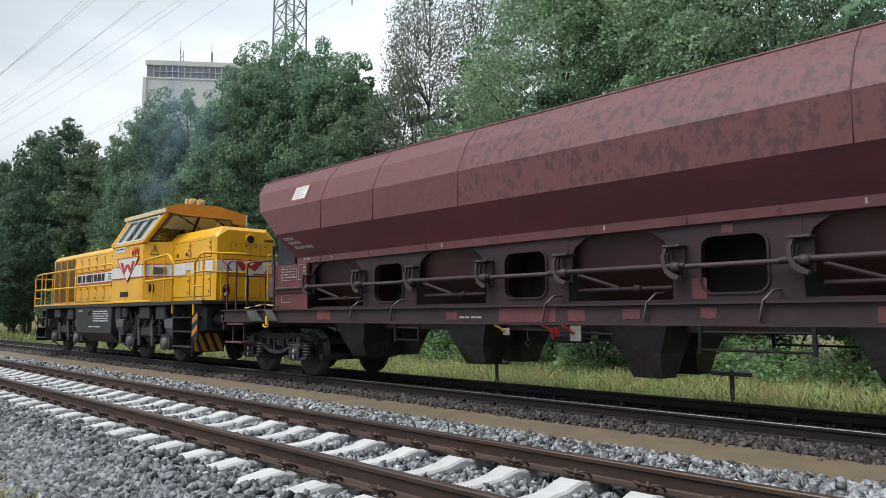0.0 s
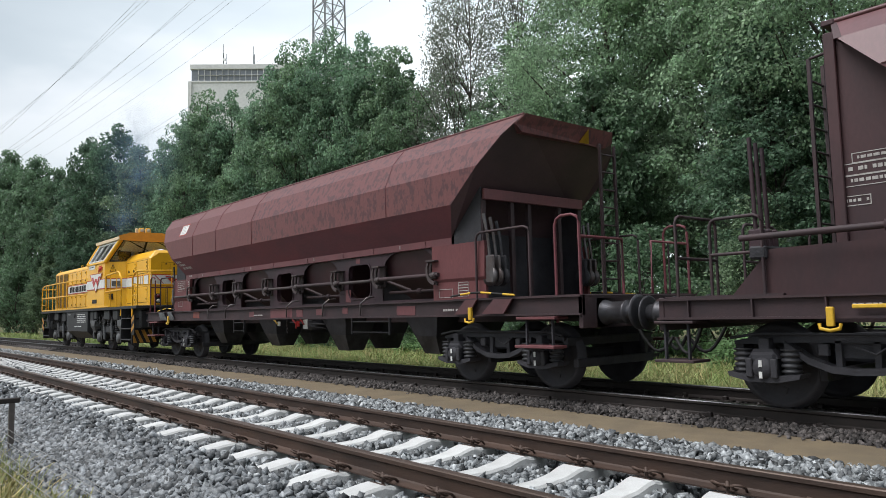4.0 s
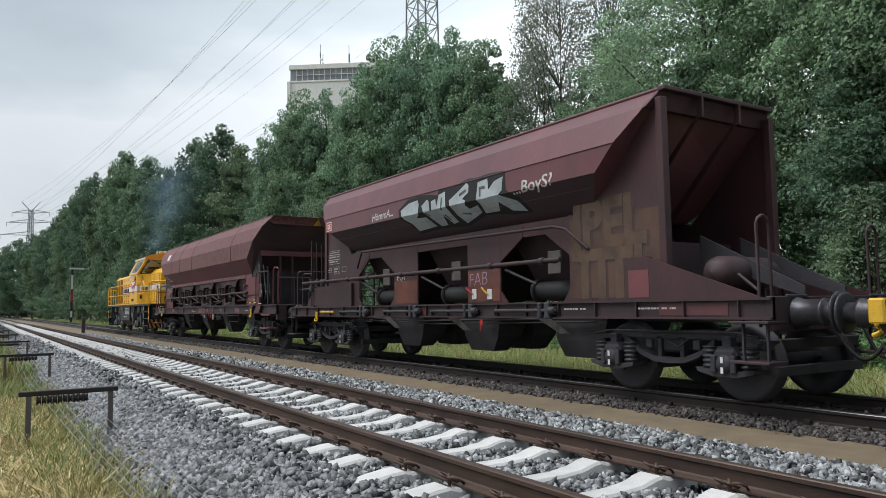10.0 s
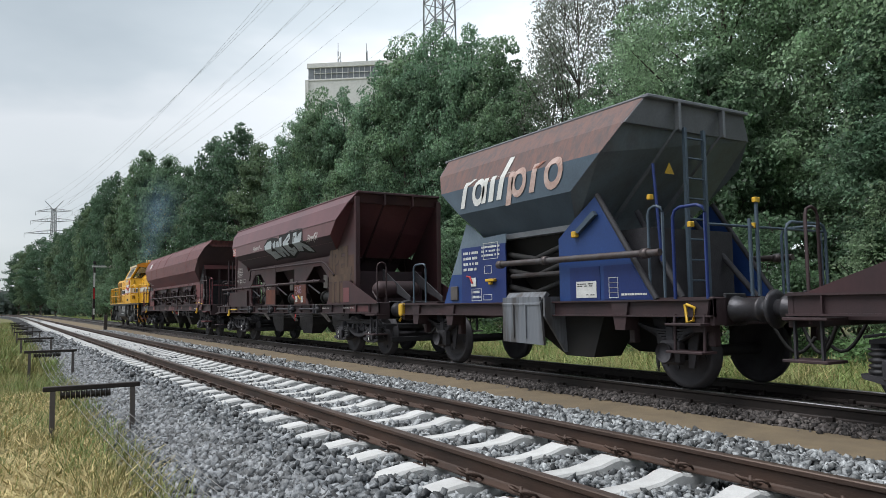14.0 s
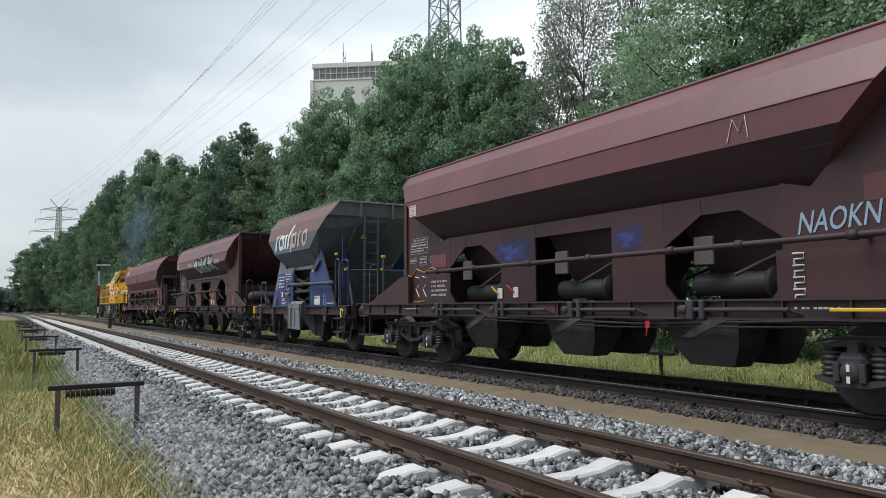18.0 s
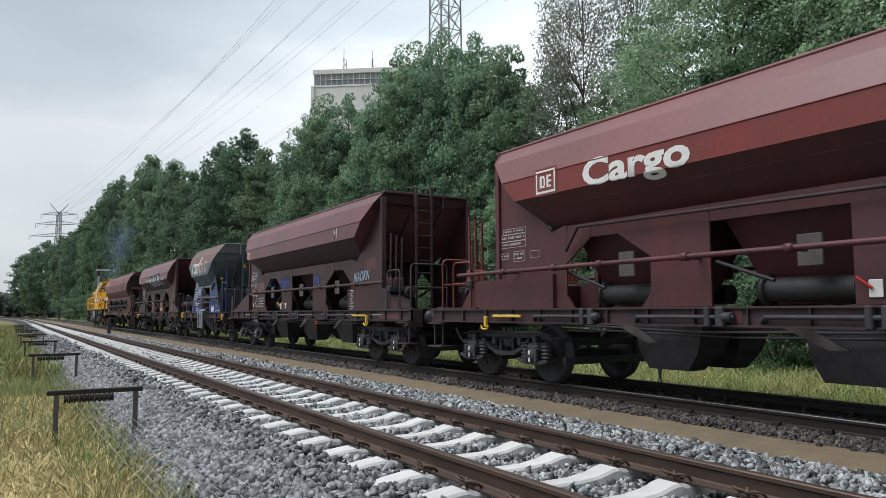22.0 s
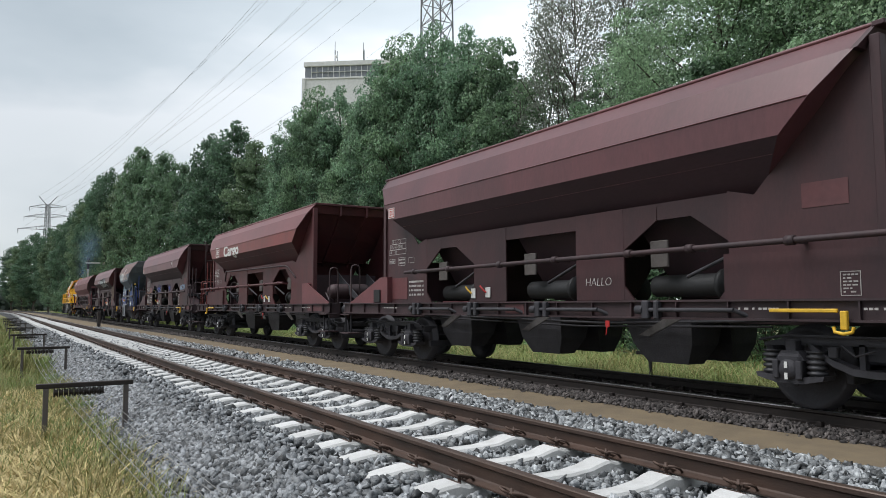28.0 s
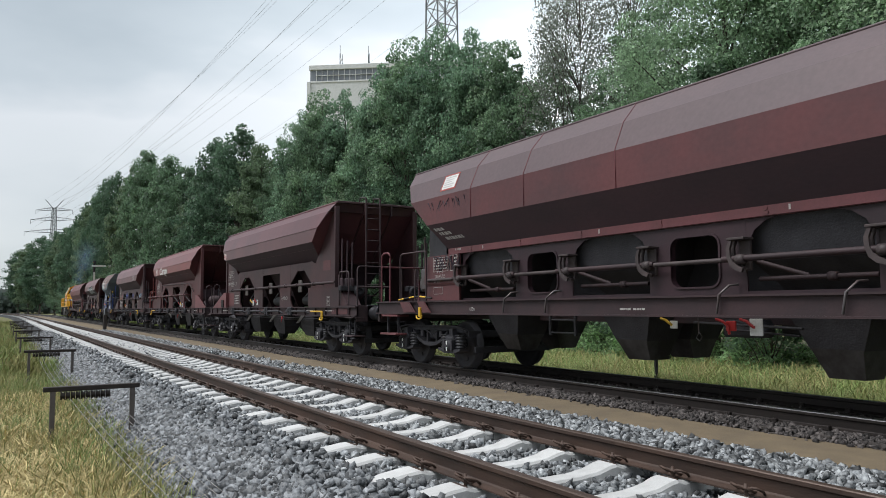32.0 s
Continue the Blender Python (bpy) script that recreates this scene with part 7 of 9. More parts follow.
    for i, z in enumerate((1.45, 1.72, 2.0)):
        q = Mesh()
        q.tube([(-1.12, 0.35, z), (-1.15, -0.4, z - 0.12), (-1.1, -1.05, z + 0.05)], 0.05, 8)
        part("hose", q, M_BLACK, root)
    # decks, rails, ladder
    for e in (-1, 1):
        q = Mesh()
        q.box(-1.25, 1.25, e * 2.6, e * 3.93, 1.18, 1.21)
        part("platform", q, M_SILL, root)
        buffers(root, e * 3.95, e, 1.05, 0.57)
        for s in (-1, 1):
            q = Mesh()
            q.tube([(s * 0.55, e * 1.9, 2.5), (s * 0.8, e * 2.9, 1.2)], 0.045, 6)
            part("end_stay", q, M_UNDER, root)
        wheelset(root, (2.66 if e > 0 else -3.10), 0.48)
    BLUE = M_BLUE
    railing(root, [arch(-1.22, -2.9, -3.15, 1.2, 2.42, 0.1)], 0.02, M_SLATE)
    railing(root, [arch(-1.26, -3.35, -3.85, 0.95, 2.35, 0.12)], 0.022, BLUE)
    railing(root, [[(-1.2, -3.85, 2.1), (1.2, -3.85, 2.1)]], 0.018, M_SLATE)
    railing(root, [arch_x(-3.88, 0.3, 1.2, 1.2, 2.2, 0.12)], 0.022, M_SLATE)
    railing(root, [[(-0.3, -3.88, 1.2), (-0.3, -3.88, 2.45)], [(-0.45, -3.88, 1.2), (-0.45, -3.88, 2.2)]], 0.025, M_SLATE)
    railing(root, [arch(-1.22, 3.1, 3.6, 1.2, 2.0, 0.1)], 0.02, M_SLATE)
    railing(root, [arch(1.22, -3.2, -3.8, 1.2, 2.2, 0.1)], 0.02, M_SLATE)
    q = Mesh()
    q.tube([(-1.0, -2.92, 1.7), (-1.0, -2.86, 2.5), (-0.98, -2.80, 3.05)], 0.022, 7)
    part("hand_lever", q, M_BLUE, root)
    for z, y in ((2.55, -2.95), (2.12, -3.6), (2.12, -3.85), (2.45, -3.88)):
        q = Mesh()
        q.box(-1.26 if y > -3.7 else -0.35, -1.18 if y > -3.7 else -0.25, y - 0.03, y + 0.03, z - 0.035, z + 0.035, 0.008)
        part("yellow_grip", q, M_LEVER, root)
    lad = Mesh()
    for x in (-0.35, 0.05):
        lad.box(x - 0.025, x + 0.025, -2.85, -2.80, 1.21, 3.62)
    for k in range(8):
        lad.tube([(-0.35, -2.82, 1.45 + 0.29 * k), (0.05, -2.82, 1.45 + 0.29 * k)], 0.016, 6)
    part("ladder", lad, M_SLATE, root)
    q = Mesh()
    q.slab([(-0.25, 3.05), (-0.05, 3.05), (-0.15, 3.22)], "y", -2.36, -2.35)
    part("warning_sign", q, M_LEVER, root)
    for z in (0.86, 0.52):
        q = Mesh()
        q.box(-1.48, -1.2, -3.90, -3.35, z, z + 0.03, 0.005)
        q.tube([(-1.34, -3.85, 1.0), (-1.36, -3.85, z)], 0.02, 6).tube([(-1.34, -3.4, 1.0), (-1.36, -3.4, z)], 0.02, 6)
        part("step", q, M_SILL, root)
    q = Mesh()
    q.tube([(-1.36, -3.6, 1.12), (-1.36, -3.72, 1.08), (-1.36, -3.7, 0.92), (-1.36, -3.6, 0.9), (-1.36, -3.58, 1.12)], 0.02, 6)
    part("towing_eye", q, M_LEVER, root, "yellow towing eye")
    q = Mesh()
    q.box(-1.38, -1.28, 3.86, 4.02, 0.95, 1.2, 0.02)
    q.tube([(-1.36, 3.95, 0.95), (-1.38, 3.9, 0.88), (-1.36, 3.98, 0.84)], 0.03, 6)
    part("towing_hook", q, M_LEVER, root, "bright yellow towing hook")
    # plates and stencils
    q = Mesh()
    q.box(-1.275, -1.271, -1.93, -1.50, 1.23, 1.47)
    part("address_plate", q, M_WHITE, root, "white address plate with dark lines")
    q = Mesh()
    marks(q, -1.276, -1.53, -1.87, 1.385, 1.445, 2, 9)
    marks(q, -1.276, -1.72, -1.89, 1.26, 1.285, 1, 10)
    tagged(part("plate_text", q, M_BLACK, root), kind="stuff")
    q = Mesh()
    marks(q, -1.261, 1.60, 1.12, 1.74, 2.14, 4, 12)
    marks(q, -1.261, 1.0, 0.45, 1.98, 2.2, 3, 13)
    frame_mark(q, -1.261, 0.5, 0.95, 1.95, 2.24)
    frame_mark(q, -1.261, 0.70, 0.92, 1.70, 1.84)
    frame_mark(q, -1.261, 1.02, 1.34, 1.22, 1.44)
    frame_mark(q, -1.261, 0.70, 0.96, 1.23, 1.33)
    marks(q, -1.261, 1.31, 1.05, 1.24, 1.42, 2, 14)
    for k in range(4):
        frame_mark(q, -1.269, -2.36, -2.18, 1.22 + 0.07 * k, 1.30 + 0.07 * k, 0.008)
    marks(q, -1.269, -2.42, -2.88, 1.23, 1.29, 1, 15)
    tagged(part("stencil", q, M_WHITE, root, "white stencilled data panels"), kind="stuff")
    q = Mesh()
    q.box(-1.28, -1.262, 1.18, 1.34, 1.48, 1.64, 0.005)
    card = part("cock_plate", q, M_WHITE, root)
    q = Mesh()
    q.tube([(-1.29, 1.46, 1.67), (-1.30, 1.34, 1.66), (-1.30, 1.27, 1.54)], 0.018, 6)
    part("cock_lever", q, M_RED, card)
    q = Mesh()
    q.box(-1.34, -1.262, 0.55, 0.8, 1.55, 1.60, 0.01).box(-1.32, -1.262, 0.66, 0.74, 1.50, 1.60, 0.01)
    part("cock_lever", q, M_LEVER, root)
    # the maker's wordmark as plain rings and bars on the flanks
    a0, a1, a2, a3 = [Vector((-x, 0, z)) for x, z in C_SEC[:4]]

    def skin(y, k):
        """Point on the two lower flanks: k runs 0 to 1 up from the lowest crease."""
        p = a3 + (a2 - a3) * (k / 0.5) if k < 0.5 else a2 + (a1 - a2) * ((k - 0.5) / 0.5)
        return Vector((p.x - 0.012, y, p.z))

    def bar(y0, k0, y1, k1, w, material, name="wordmark_bar"):
        q = Mesh()
        for i in range(6):
            u, t = i / 6, (i + 1) / 6
            pa, pb = (y0 + (y1 - y0) * u, k0 + (k1 - k0) * u), (y0 + (y1 - y0) * t, k0 + (k1 - k0) * t)
            q.add([skin(pa[0] - w, pa[1]), skin(pa[0] + w, pa[1]), skin(pb[0] + w, pb[1]), skin(pb[0] - w, pb[1])], [(0, 1, 2, 3)])
        part(name, q, material, root)

    def ring(yc, kc, ry, rk, w, material):
        q = Mesh()
        for i in range(16):
            a, b = 2 * math.pi * i / 16, 2 * math.pi * (i + 1) / 16
            ps = [skin(yc + math.cos(t) * ry * f + 0.35 * rk * math.sin(t) * -0.5 * f, kc + math.sin(t) * rk * f) for t in (a, b) for f in (1.0, 1 - w)]
            q.add([ps[0], ps[1], ps[3], ps[2]], [(0, 1, 2, 3)])
        part("wordmark_ring", q, material, root)
    W, O = M_WHITE, mat_orange
    bar(1.22, 0.10, 1.08, 0.62, 0.062, W)
    bar(1.10, 0.52, 0.86, 0.66, 0.055, W)
    ring(0.70, 0.36, 0.19, 0.27, 0.46, W)
    bar(0.56, 0.12, 0.46, 0.60, 0.068, W)
    bar(0.34, 0.12, 0.24, 0.60, 0.068, W)
    bar(0.10, 0.12, -0.12, 0.95, 0.068, W)
    bar(0.62, 0.52, -0.30, 0.60, 0.03, W)
    bar(-0.16, -0.02, -0.28, 0.58, 0.068, mat_pink)
    ring(-0.46, 0.36, 0.20, 0.27, 0.46, mat_pink)
    bar(-0.78, 0.12, -0.90, 0.62, 0.062, mat_pink)
    bar(-0.88, 0.52, -1.06, 0.64, 0.05, O)
    ring(-1.32, 0.37, 0.22, 0.28, 0.46, mat_pink)
    for ob in root.children:
        if ob.name.split(".")[0] in C_BODY:
            ob.matrix_basis = pose(0, -0.17, 0) @ ob.matrix_basis
    return root


mat_midblue = mat("weathered mid blue paint", (0.018, 0.055, 0.20), 0.5, dark=(0.014, 0.040, 0.15), scale=1.5, amount=0.6, grain=30, bump=0.04)
mat_faded = mat("faded pale blue", (0.16, 0.21, 0.26), 0.6, dark=(0.10, 0.14, 0.19), scale=2, amount=0.7, grain=30, bump=0.04)
mat_orange = mat("faded orange letter", (0.36, 0.14, 0.09), 0.6, dark=(0.2, 0.09, 0.07), scale=5, amount=0.8, grain=30, bump=0.03)
mat_pink = mat("rust stained white", (0.55, 0.42, 0.38), 0.6, dark=(0.36, 0.22, 0.18), scale=5, amount=0.8, grain=30, bump=0.03)
w3 = wagon_c(-27.95)


# ---- locomotive ----
def hood(y0, y1, w, z0, z1, c, bevel=0.0):
    """An engine hood with chamfered shoulders; bevel cuts back its end at y0."""
    m = Mesh()

    def section(k, d):
        return [(-w + d, z0), (-w + d, z1 - k), (-w + k * 0.95 + d, z1 - d * 0.3), (w - k * 0.95 - d, z1 - d * 0.3), (w - d, z1 - k), (w - d, z0)]

    rings = [[(x, y0 + bevel, z) for x, z in section(c, 0)], [(x, y1, z) for x, z in section(c, 0)]]
    if bevel:
        rings.insert(0, [(x, y0, min(z, z1 - bevel * 0.9)) for x, z in section(c + bevel * 0.4, bevel * 0.35)])
    m.loft(rings)
    return m


def loco_door(root, s, w, y0, y1, z0, z1, catches=2, name="hood_door"):
    """A hood door with its dark joint, hinges and catches."""
    m = Mesh()
    m.box(s * (w - 0.004), s * (w + 0.002), y0, y1, z0, z1)
    d = part(name, m, M_JOINT, root)
    m = Mesh()
    m.box(s * w, s * (w + 0.014), y0 + 0.014, y1 - 0.014, z0 + 0.014, z1 - 0.014, 0.005)
    part("panel", m, M_YELLOW, d)
    for k in range(catches):
        h = Mesh()
        z = z0 + (z1 - z0) * (0.22 + 0.56 * k / max(1, catches - 1))
        h.box(s * (w + 0.014), s * (w + 0.030), y0 + 0.05, y0 + 0.085, z - 0.03, z + 0.03, 0.006)
        part("door_catch", h, M_BLACK, d)
    for z in (z0 + 0.12, z1 - 0.12):
        h = Mesh()
        h.tube([(s * (w + 0.016), y1 - 0.02, z - 0.06), (s * (w + 0.016), y1 - 0.02, z + 0.06)], 0.016, 6)
        part("hinge", h, M_YELLOW, d)


def locomotive(at_y):
    root = thing("locomotive", pose(TRAIN_X, at_y, RAIL_Z), "yellow centre-cab diesel locomotive with white band", "locomotive")
    MOVERS.append((root, at_y))
    FW, RW = 1.06, 0.83
    m = Mesh()
    m.box(-1.43, 1.43, -6.95, 7.0, 1.47, 1.565, 0.01)
    part("deck", m, M_GREY, root, "dark grey walkway deck")
    for s in (-1, 1):
        m = Mesh()
        m.box(s * 1.405, s * 1.438, -3.9, 6.9, 1.567, 1.62, 0.008)
        part("deck_edge", m, M_YELLOW, root)
    m = Mesh()
    m.box(-1.05, 1.05, -6.6, 6.6, 1.0, 1.465, 0.02)
    for e in (-1, 1):
        m.box(-1.22, 1.22, e * 6.55, e * 6.75, 0.84, 1.42, 0.03)
    part("main_frame", m, M_GREY, root)
    part("front_hood", hood(-1.0, 5.93, FW, 1.57, 3.33, 0.12), M_YELLOW, root, "long yellow engine hood with doors")
    part("rear_hood", hood(-6.36, -3.6, RW, 1.57, 3.43, 0.25, 0.10), M_YELLOW, root, "short yellow rear hood with bevelled top")
    for x0, x1, y0, y1, h in ((-0.78, 0.78, -0.9, 1.55, 0.09), (-0.5, 0.5, 4.2, 5.5, 0.05), (-0.4, 0.4, 2.2, 3.4, 0.05)):
        m = Mesh()
        m.loft([[(x0, y0, 3.325), (x1, y0, 3.325), (x1, y1, 3.325), (x0, y1, 3.325)], [(x0 + 0.08, y0, 3.325 + h), (x1 - 0.08, y0, 3.325 + h), (x1 - 0.08, y1 - 0.35, 3.325 + h), (x0 + 0.08, y1 - 0.35, 3.325 + h)]])
        part("roof_hatch", m, M_YELLOW, root)
    m = Mesh()
    m.tube([(0, 0.6, 3.3), (0, 0.6, 3.62)], 0.16, 12)
    part("exhaust", m, M_BLACK, root)
    for y in (5.4, 1.7, -4.1, -5.9):
        m = Mesh()
        w, z = (FW - 0.1, 3.36) if y > -1 else (0.56, 3.46)
        m.lathe([(-0.02, 0.035), (0.0, 0.05), (0.02, 0.035)], (-w, y, z), "y", 10)
        part("lifting_eye", m, M_YELLOW, root)
    # cab: flat sides, rear corners cut back to the short hood
    plan = [(-1.42, -1.0), (-1.42, -3.30), (-0.84, -3.86), (0.84, -3.86), (1.42, -3.30), (1.42, -1.0)]
    m = Mesh()
    m.loft([[(x, y, 1.57) for x, y in plan], [(x, y, 3.20) for x, y in plan]])
    part("cab_body", m, M_YELLOW, root)
    # upper cab: glass between posts, leaning in at the sides and out at the rear
    b = [(-1.40, -3.34, 3.20), (1.40, -3.34, 3.20), (1.40, -1.02, 3.20), (-1.40, -1.02, 3.20)]
    t = [(-1.06, -3.96, 3.97), (1.06, -3.96, 3.97), (1.06, -1.42, 3.97), (-1.06, -1.42, 3.97)]
    names = ("rear_pane", "side_pane", "front_pane", "side_pane")
    for i in range(4):
        j = (i + 1) % 4
        m = Mesh()
        quad = [Vector(b[i]), Vector(b[j]), Vector(t[j]), Vector(t[i])]
        n = (quad[1] - quad[0]).cross(quad[3] - quad[0]).normalized() * 0.012
        m.loft([quad, [p - n for p in quad]])
        g = part(names[i], m, M_CABGLASS, root, "clear cab window glass")
        g.visible_shadow = False
    for i in range(4):
        j = (i + 1) % 4
        m = Mesh()
        m.tube([b[i], t[i]], 0.075 if i in (0, 1) else 0.09, 6)
        part("corner_post", m, M_YELLOW, root)
        m = Mesh()
        m.tube([b[i], b[j]], 0.055, 6)
        part("window_sill", m, M_YELLOW, root)
    m = Mesh()
    m.tube([Vector(b[0]).lerp(Vector(b[1]), 0.43), Vector(t[0]).lerp(Vector(t[1]), 0.43)], 0.03, 6)
    part("mullion", m, M_BLACK, root)
    gasket = Mesh()
    c = [Vector(b[0]).lerp(Vector(b[1]), 0.045), Vector(b[0]).lerp(Vector(b[1]), 0.955), Vector(t[0]).lerp(Vector(t[1]), 0.955), Vector(t[0]).lerp(Vector(t[1]), 0.045)]
    for i in range(4):
        gasket.tube([c[i] + Vector((0, -0.03, 0.03)), c[(i + 1) % 4] + Vector((0, -0.03, 0.03))], 0.028, 6)
    part("window_gasket", gasket, M_BLACK, root)
    for s in (-1, 1):
        bb, tt = (Vector(b[0]), Vector(t[0])) if s < 0 else (Vector(b[1]), Vector(t[1]))
        b2, t2 = (Vector(b[3]), Vector(t[3])) if s < 0 else (Vector(b[2]), Vector(t[2]))
        o = Vector((s * 0.03, 0, 0.01))
        for f0, f1 in ((0.07, 0.36), (0.36, 0.64), (0.64, 0.93)):
            m = Mesh()
            c = [bb.lerp(b2, f).lerp(tt.lerp(t2, f), k) + o for f, k in ((f0, 0.08), (f1, 0.08), (f1, 0.90), (f0, 0.90))]
            for i in range(4):
                m.tube([c[i], c[(i + 1) % 4]], 0.034, 6)
            part("window_surround", m, M_WHITE, root, "white sliding window frame")
        for f0, f1 in ((0.0, 0.07), (0.93, 1.0)):
            m = Mesh()
            c = [bb.lerp(b2, f).lerp(tt.lerp(t2, f), k) + o * 0.4 for f, k in ((f0, 0.0), (f1, 0.0), (f1, 1.0), (f0, 1.0))]
            m.loft([c, [p - Vector((s * 0.05, 0, 0.02)) for p in c]])
            part("window_post", m, M_YELLOW, root)
    # what shows through the glass
    m = Mesh()
    m.box(-1.34, 1.34, -3.30, -1.08, 3.204, 3.22).box(-1.02, 1.02, -3.92, -1.46, 3.93, 3.962)
    part("cab_lining", m, M_LINING, root, "grey cab floor and ceiling lining")
    m = Mesh()
    m.box(-0.9, 0.9, -3.05, -2.55, 3.2, 3.46, 0.04).box(-0.6, -0.1, -2.0, -1.75, 3.2, 3.78, 0.05).box(0.2, 0.7, -2.0, -1.75, 3.2, 3.78, 0.05)
    part("driving_desk", m, M_BLACK, root, "dark driving desk and seat backs")
    for x0, x1, y, z0 in ((-0.92, -0.06, -1.49, 3.62), (0.04, 0.94, -1.49, 3.46)):
        m = Mesh()
        m.box(x0, x1, y - 0.008, y + 0.008, z0, 3.92)
        part("sun_blind", m, M_BLIND, root, "pale roller blind")
    for f0, f1, low in ((0.10, 0.41, 0.50), (0.45, 0.88, 0.30)):
        m = Mesh()
        c = [Vector(b[0]).lerp(Vector(b[1]), f).lerp(Vector(t[0]).lerp(Vector(t[1]), f), k) + Vector((0, 0.035, 0.0)) for f, k in ((f0, low), (f1, low), (f1, 0.93), (f0, 0.93))]
        m.loft([c, [p + Vector((0, 0.01, 0)) for p in c]])
        part("sun_blind", m, M_BLIND, root, "pale roller blind")
    # roof with a deep visor over the rear window
    m = Mesh()
    m.loft([[(-1.13, -4.02, 3.97), (1.13, -4.02, 3.97), (1.13, -1.28, 3.97), (-1.13, -1.28, 3.97)], [(-1.17, -4.10, 4.08), (1.17, -4.10, 4.08), (1.17, -1.22, 4.06), (-1.17, -1.22, 4.06)], [(-0.82, -4.0, 4.20), (0.82, -4.0, 4.20), (0.82, -1.45, 4.17), (-0.82, -1.45, 4.17)]])
    part("cab_roof", m, M_YELLOW, root)
    m = Mesh()
    m.slab([(-1.14, 3.96), (-0.72, 3.92), (0.72, 3.92), (0.76, 3.80), (1.14, 3.78), (1.17, 4.10), (0.30, 4.26), (-0.80, 4.22), (-1.17, 4.10)], "y", -4.12, -4.07)
    part("roof_visor", m, M_VISOR, root, "visor over the rear window, yellow shaded to orange")
    for s in (-1, 1):
        m = Mesh()
        m.loft([[(s * 1.13, y, 3.955), (s * 1.185, y, 3.965), (s * 1.19, y, 4.07), (s * 1.10, y, 4.105)] for y in (-4.11, -1.18)])
        part("roof_edge", m, M_CREAM, root, "cream painted roof edge strip")
    m = Mesh()
    m.box(1.15, 1.20, -4.135, -4.09, 3.76, 4.10, 0.008)
    part("roof_edge", m, M_CREAM, root, "cream painted roof edge strip")
    for x in (-0.36, -0.13):
        m = Mesh()
        m.box(x - 0.085, x + 0.085, -4.02, -3.86, 4.24, 4.42, 0.02)
        lamp = part("roof_lamp", m, M_YELLOW, root, "square yellow roof lamp")
        k = Mesh()
        k.lathe([(-0.012, 0.0), (-0.01, 0.055), (0.0, 0.065)], (x, -4.02, 4.33), "y", 14)
        part("lamp_lens", k, M_LAMP, lamp)
    m = Mesh()
    m.box(-0.58, -0.50, -4.0, -3.92, 4.20, 4.40, 0.015)
    part("horn", m, M_CREAM, root)
    m = Mesh()
    m.lathe([(3.42, 0.05), (3.47, 0.05), (3.48, 0.19), (3.51, 0.20), (3.56, 0.13), (3.59, 0.0)], (0.02, -4.95, 0), "z", 16)
    part("antenna_dome", m, M_WHITE, root)
    for x in (-0.55, 0.45):
        m = Mesh()
        m.tube([(x - 0.32, -4.05, 3.95), (x + 0.22, -3.93, 3.72)], 0.016, 5).tube([(x + 0.02, -3.96, 3.78), (x + 0.45, -3.86, 3.62)], 0.013, 5)
        part("wiper", m, M_BLACK, root)
    # white band with red edges
    for y0, y1, w in ((-3.30, -1.0, 1.42), (-0.98, 3.5, FW)):
        for s in (-1, 1):
            m = Mesh()
            m.box(s * w, s * (w + 0.018), y0, y1, 2.27, 2.58)
            band = part("white_band", m, M_WHITE, root, "white waist band")
            for z in (2.245, 2.58):
                m = Mesh()
                m.box(s * w, s * (w + 0.018), y0, y1, z, z + 0.025)
                part("red_line", m, M_RED, band, "thin red edge line")
    for s in (-1, 1):
        for y0, y1, z0 in ((-3.88, -4.72, 2.27), (-4.74, -5.0, 2.38), (-5.02, -5.22, 2.27), (-5.36, -5.46, 2.29), (-5.58, -5.68, 2.29), (-5.86, -6.25, 2.27)):
            m = Mesh()
            m.box(s * RW, s * (RW + 0.018), y0, y1, z0, 2.58)
            band = part("white_band", m, M_WHITE, root, "white waist band broken at the doors")
            m = Mesh()
            m.box(s * RW, s * (RW + 0.018), y0, y1, 2.582, 2.605)
            part("red_line", m, M_RED, band, "thin red edge line")

    def corner(u0, u1, z0, z1, out, name, material, parent, label=""):
        """A plate on the cab's cut rear corner, u from the side to the hood."""
        p, q = Vector((-1.42, -3.30, 0)), Vector((-0.84, -3.86, 0))
        n = Vector((-0.695, -0.719, 0)) * out
        ring = [p.lerp(q, u) + Vector((0, 0, z)) for u, z in ((u0, z0), (u1, z0), (u1, z1), (u0, z1))]
        m = Mesh()
        m.loft([ring, [v + n for v in ring]])
        return part(name, m, material, parent, label)

    band = corner(0.0, 1.0, 2.27, 2.58, 0.012, "white_band", M_WHITE, root, "white waist band")
    for z in (2.245, 2.582):
        corner(0.0, 1.0, z, z + 0.023, 0.012, "red_line", M_RED, band, "thin red edge line")
    corner(0.38, 0.80, 2.33, 2.51, 0.05, "vent", M_MESHDARK, root, "grey louvred vent")
    for u in (0.24, 0.34):
        corner(u, u + 0.06, 1.85, 2.05, 0.04, "door_lock", M_BLACK, root)
    sign = corner(0.26, 0.52, 2.86, 2.865, 0.012, "warning_sign", M_BLACK, root, "black outlined warning triangle")
    p, q, n = Vector((-1.42, -3.30, 0)), Vector((-0.84, -3.86, 0)), Vector((-0.695, -0.719, 0)) * 0.01
    tip, lo, hi = p.lerp(q, 0.39) + n + Vector((0, 0, 3.10)), p.lerp(q, 0.25) + n + Vector((0, 0, 2.86)), p.lerp(q, 0.53) + n + Vector((0, 0, 2.86))
    mid = p.lerp(q, 0.39) + n
    m = Mesh()
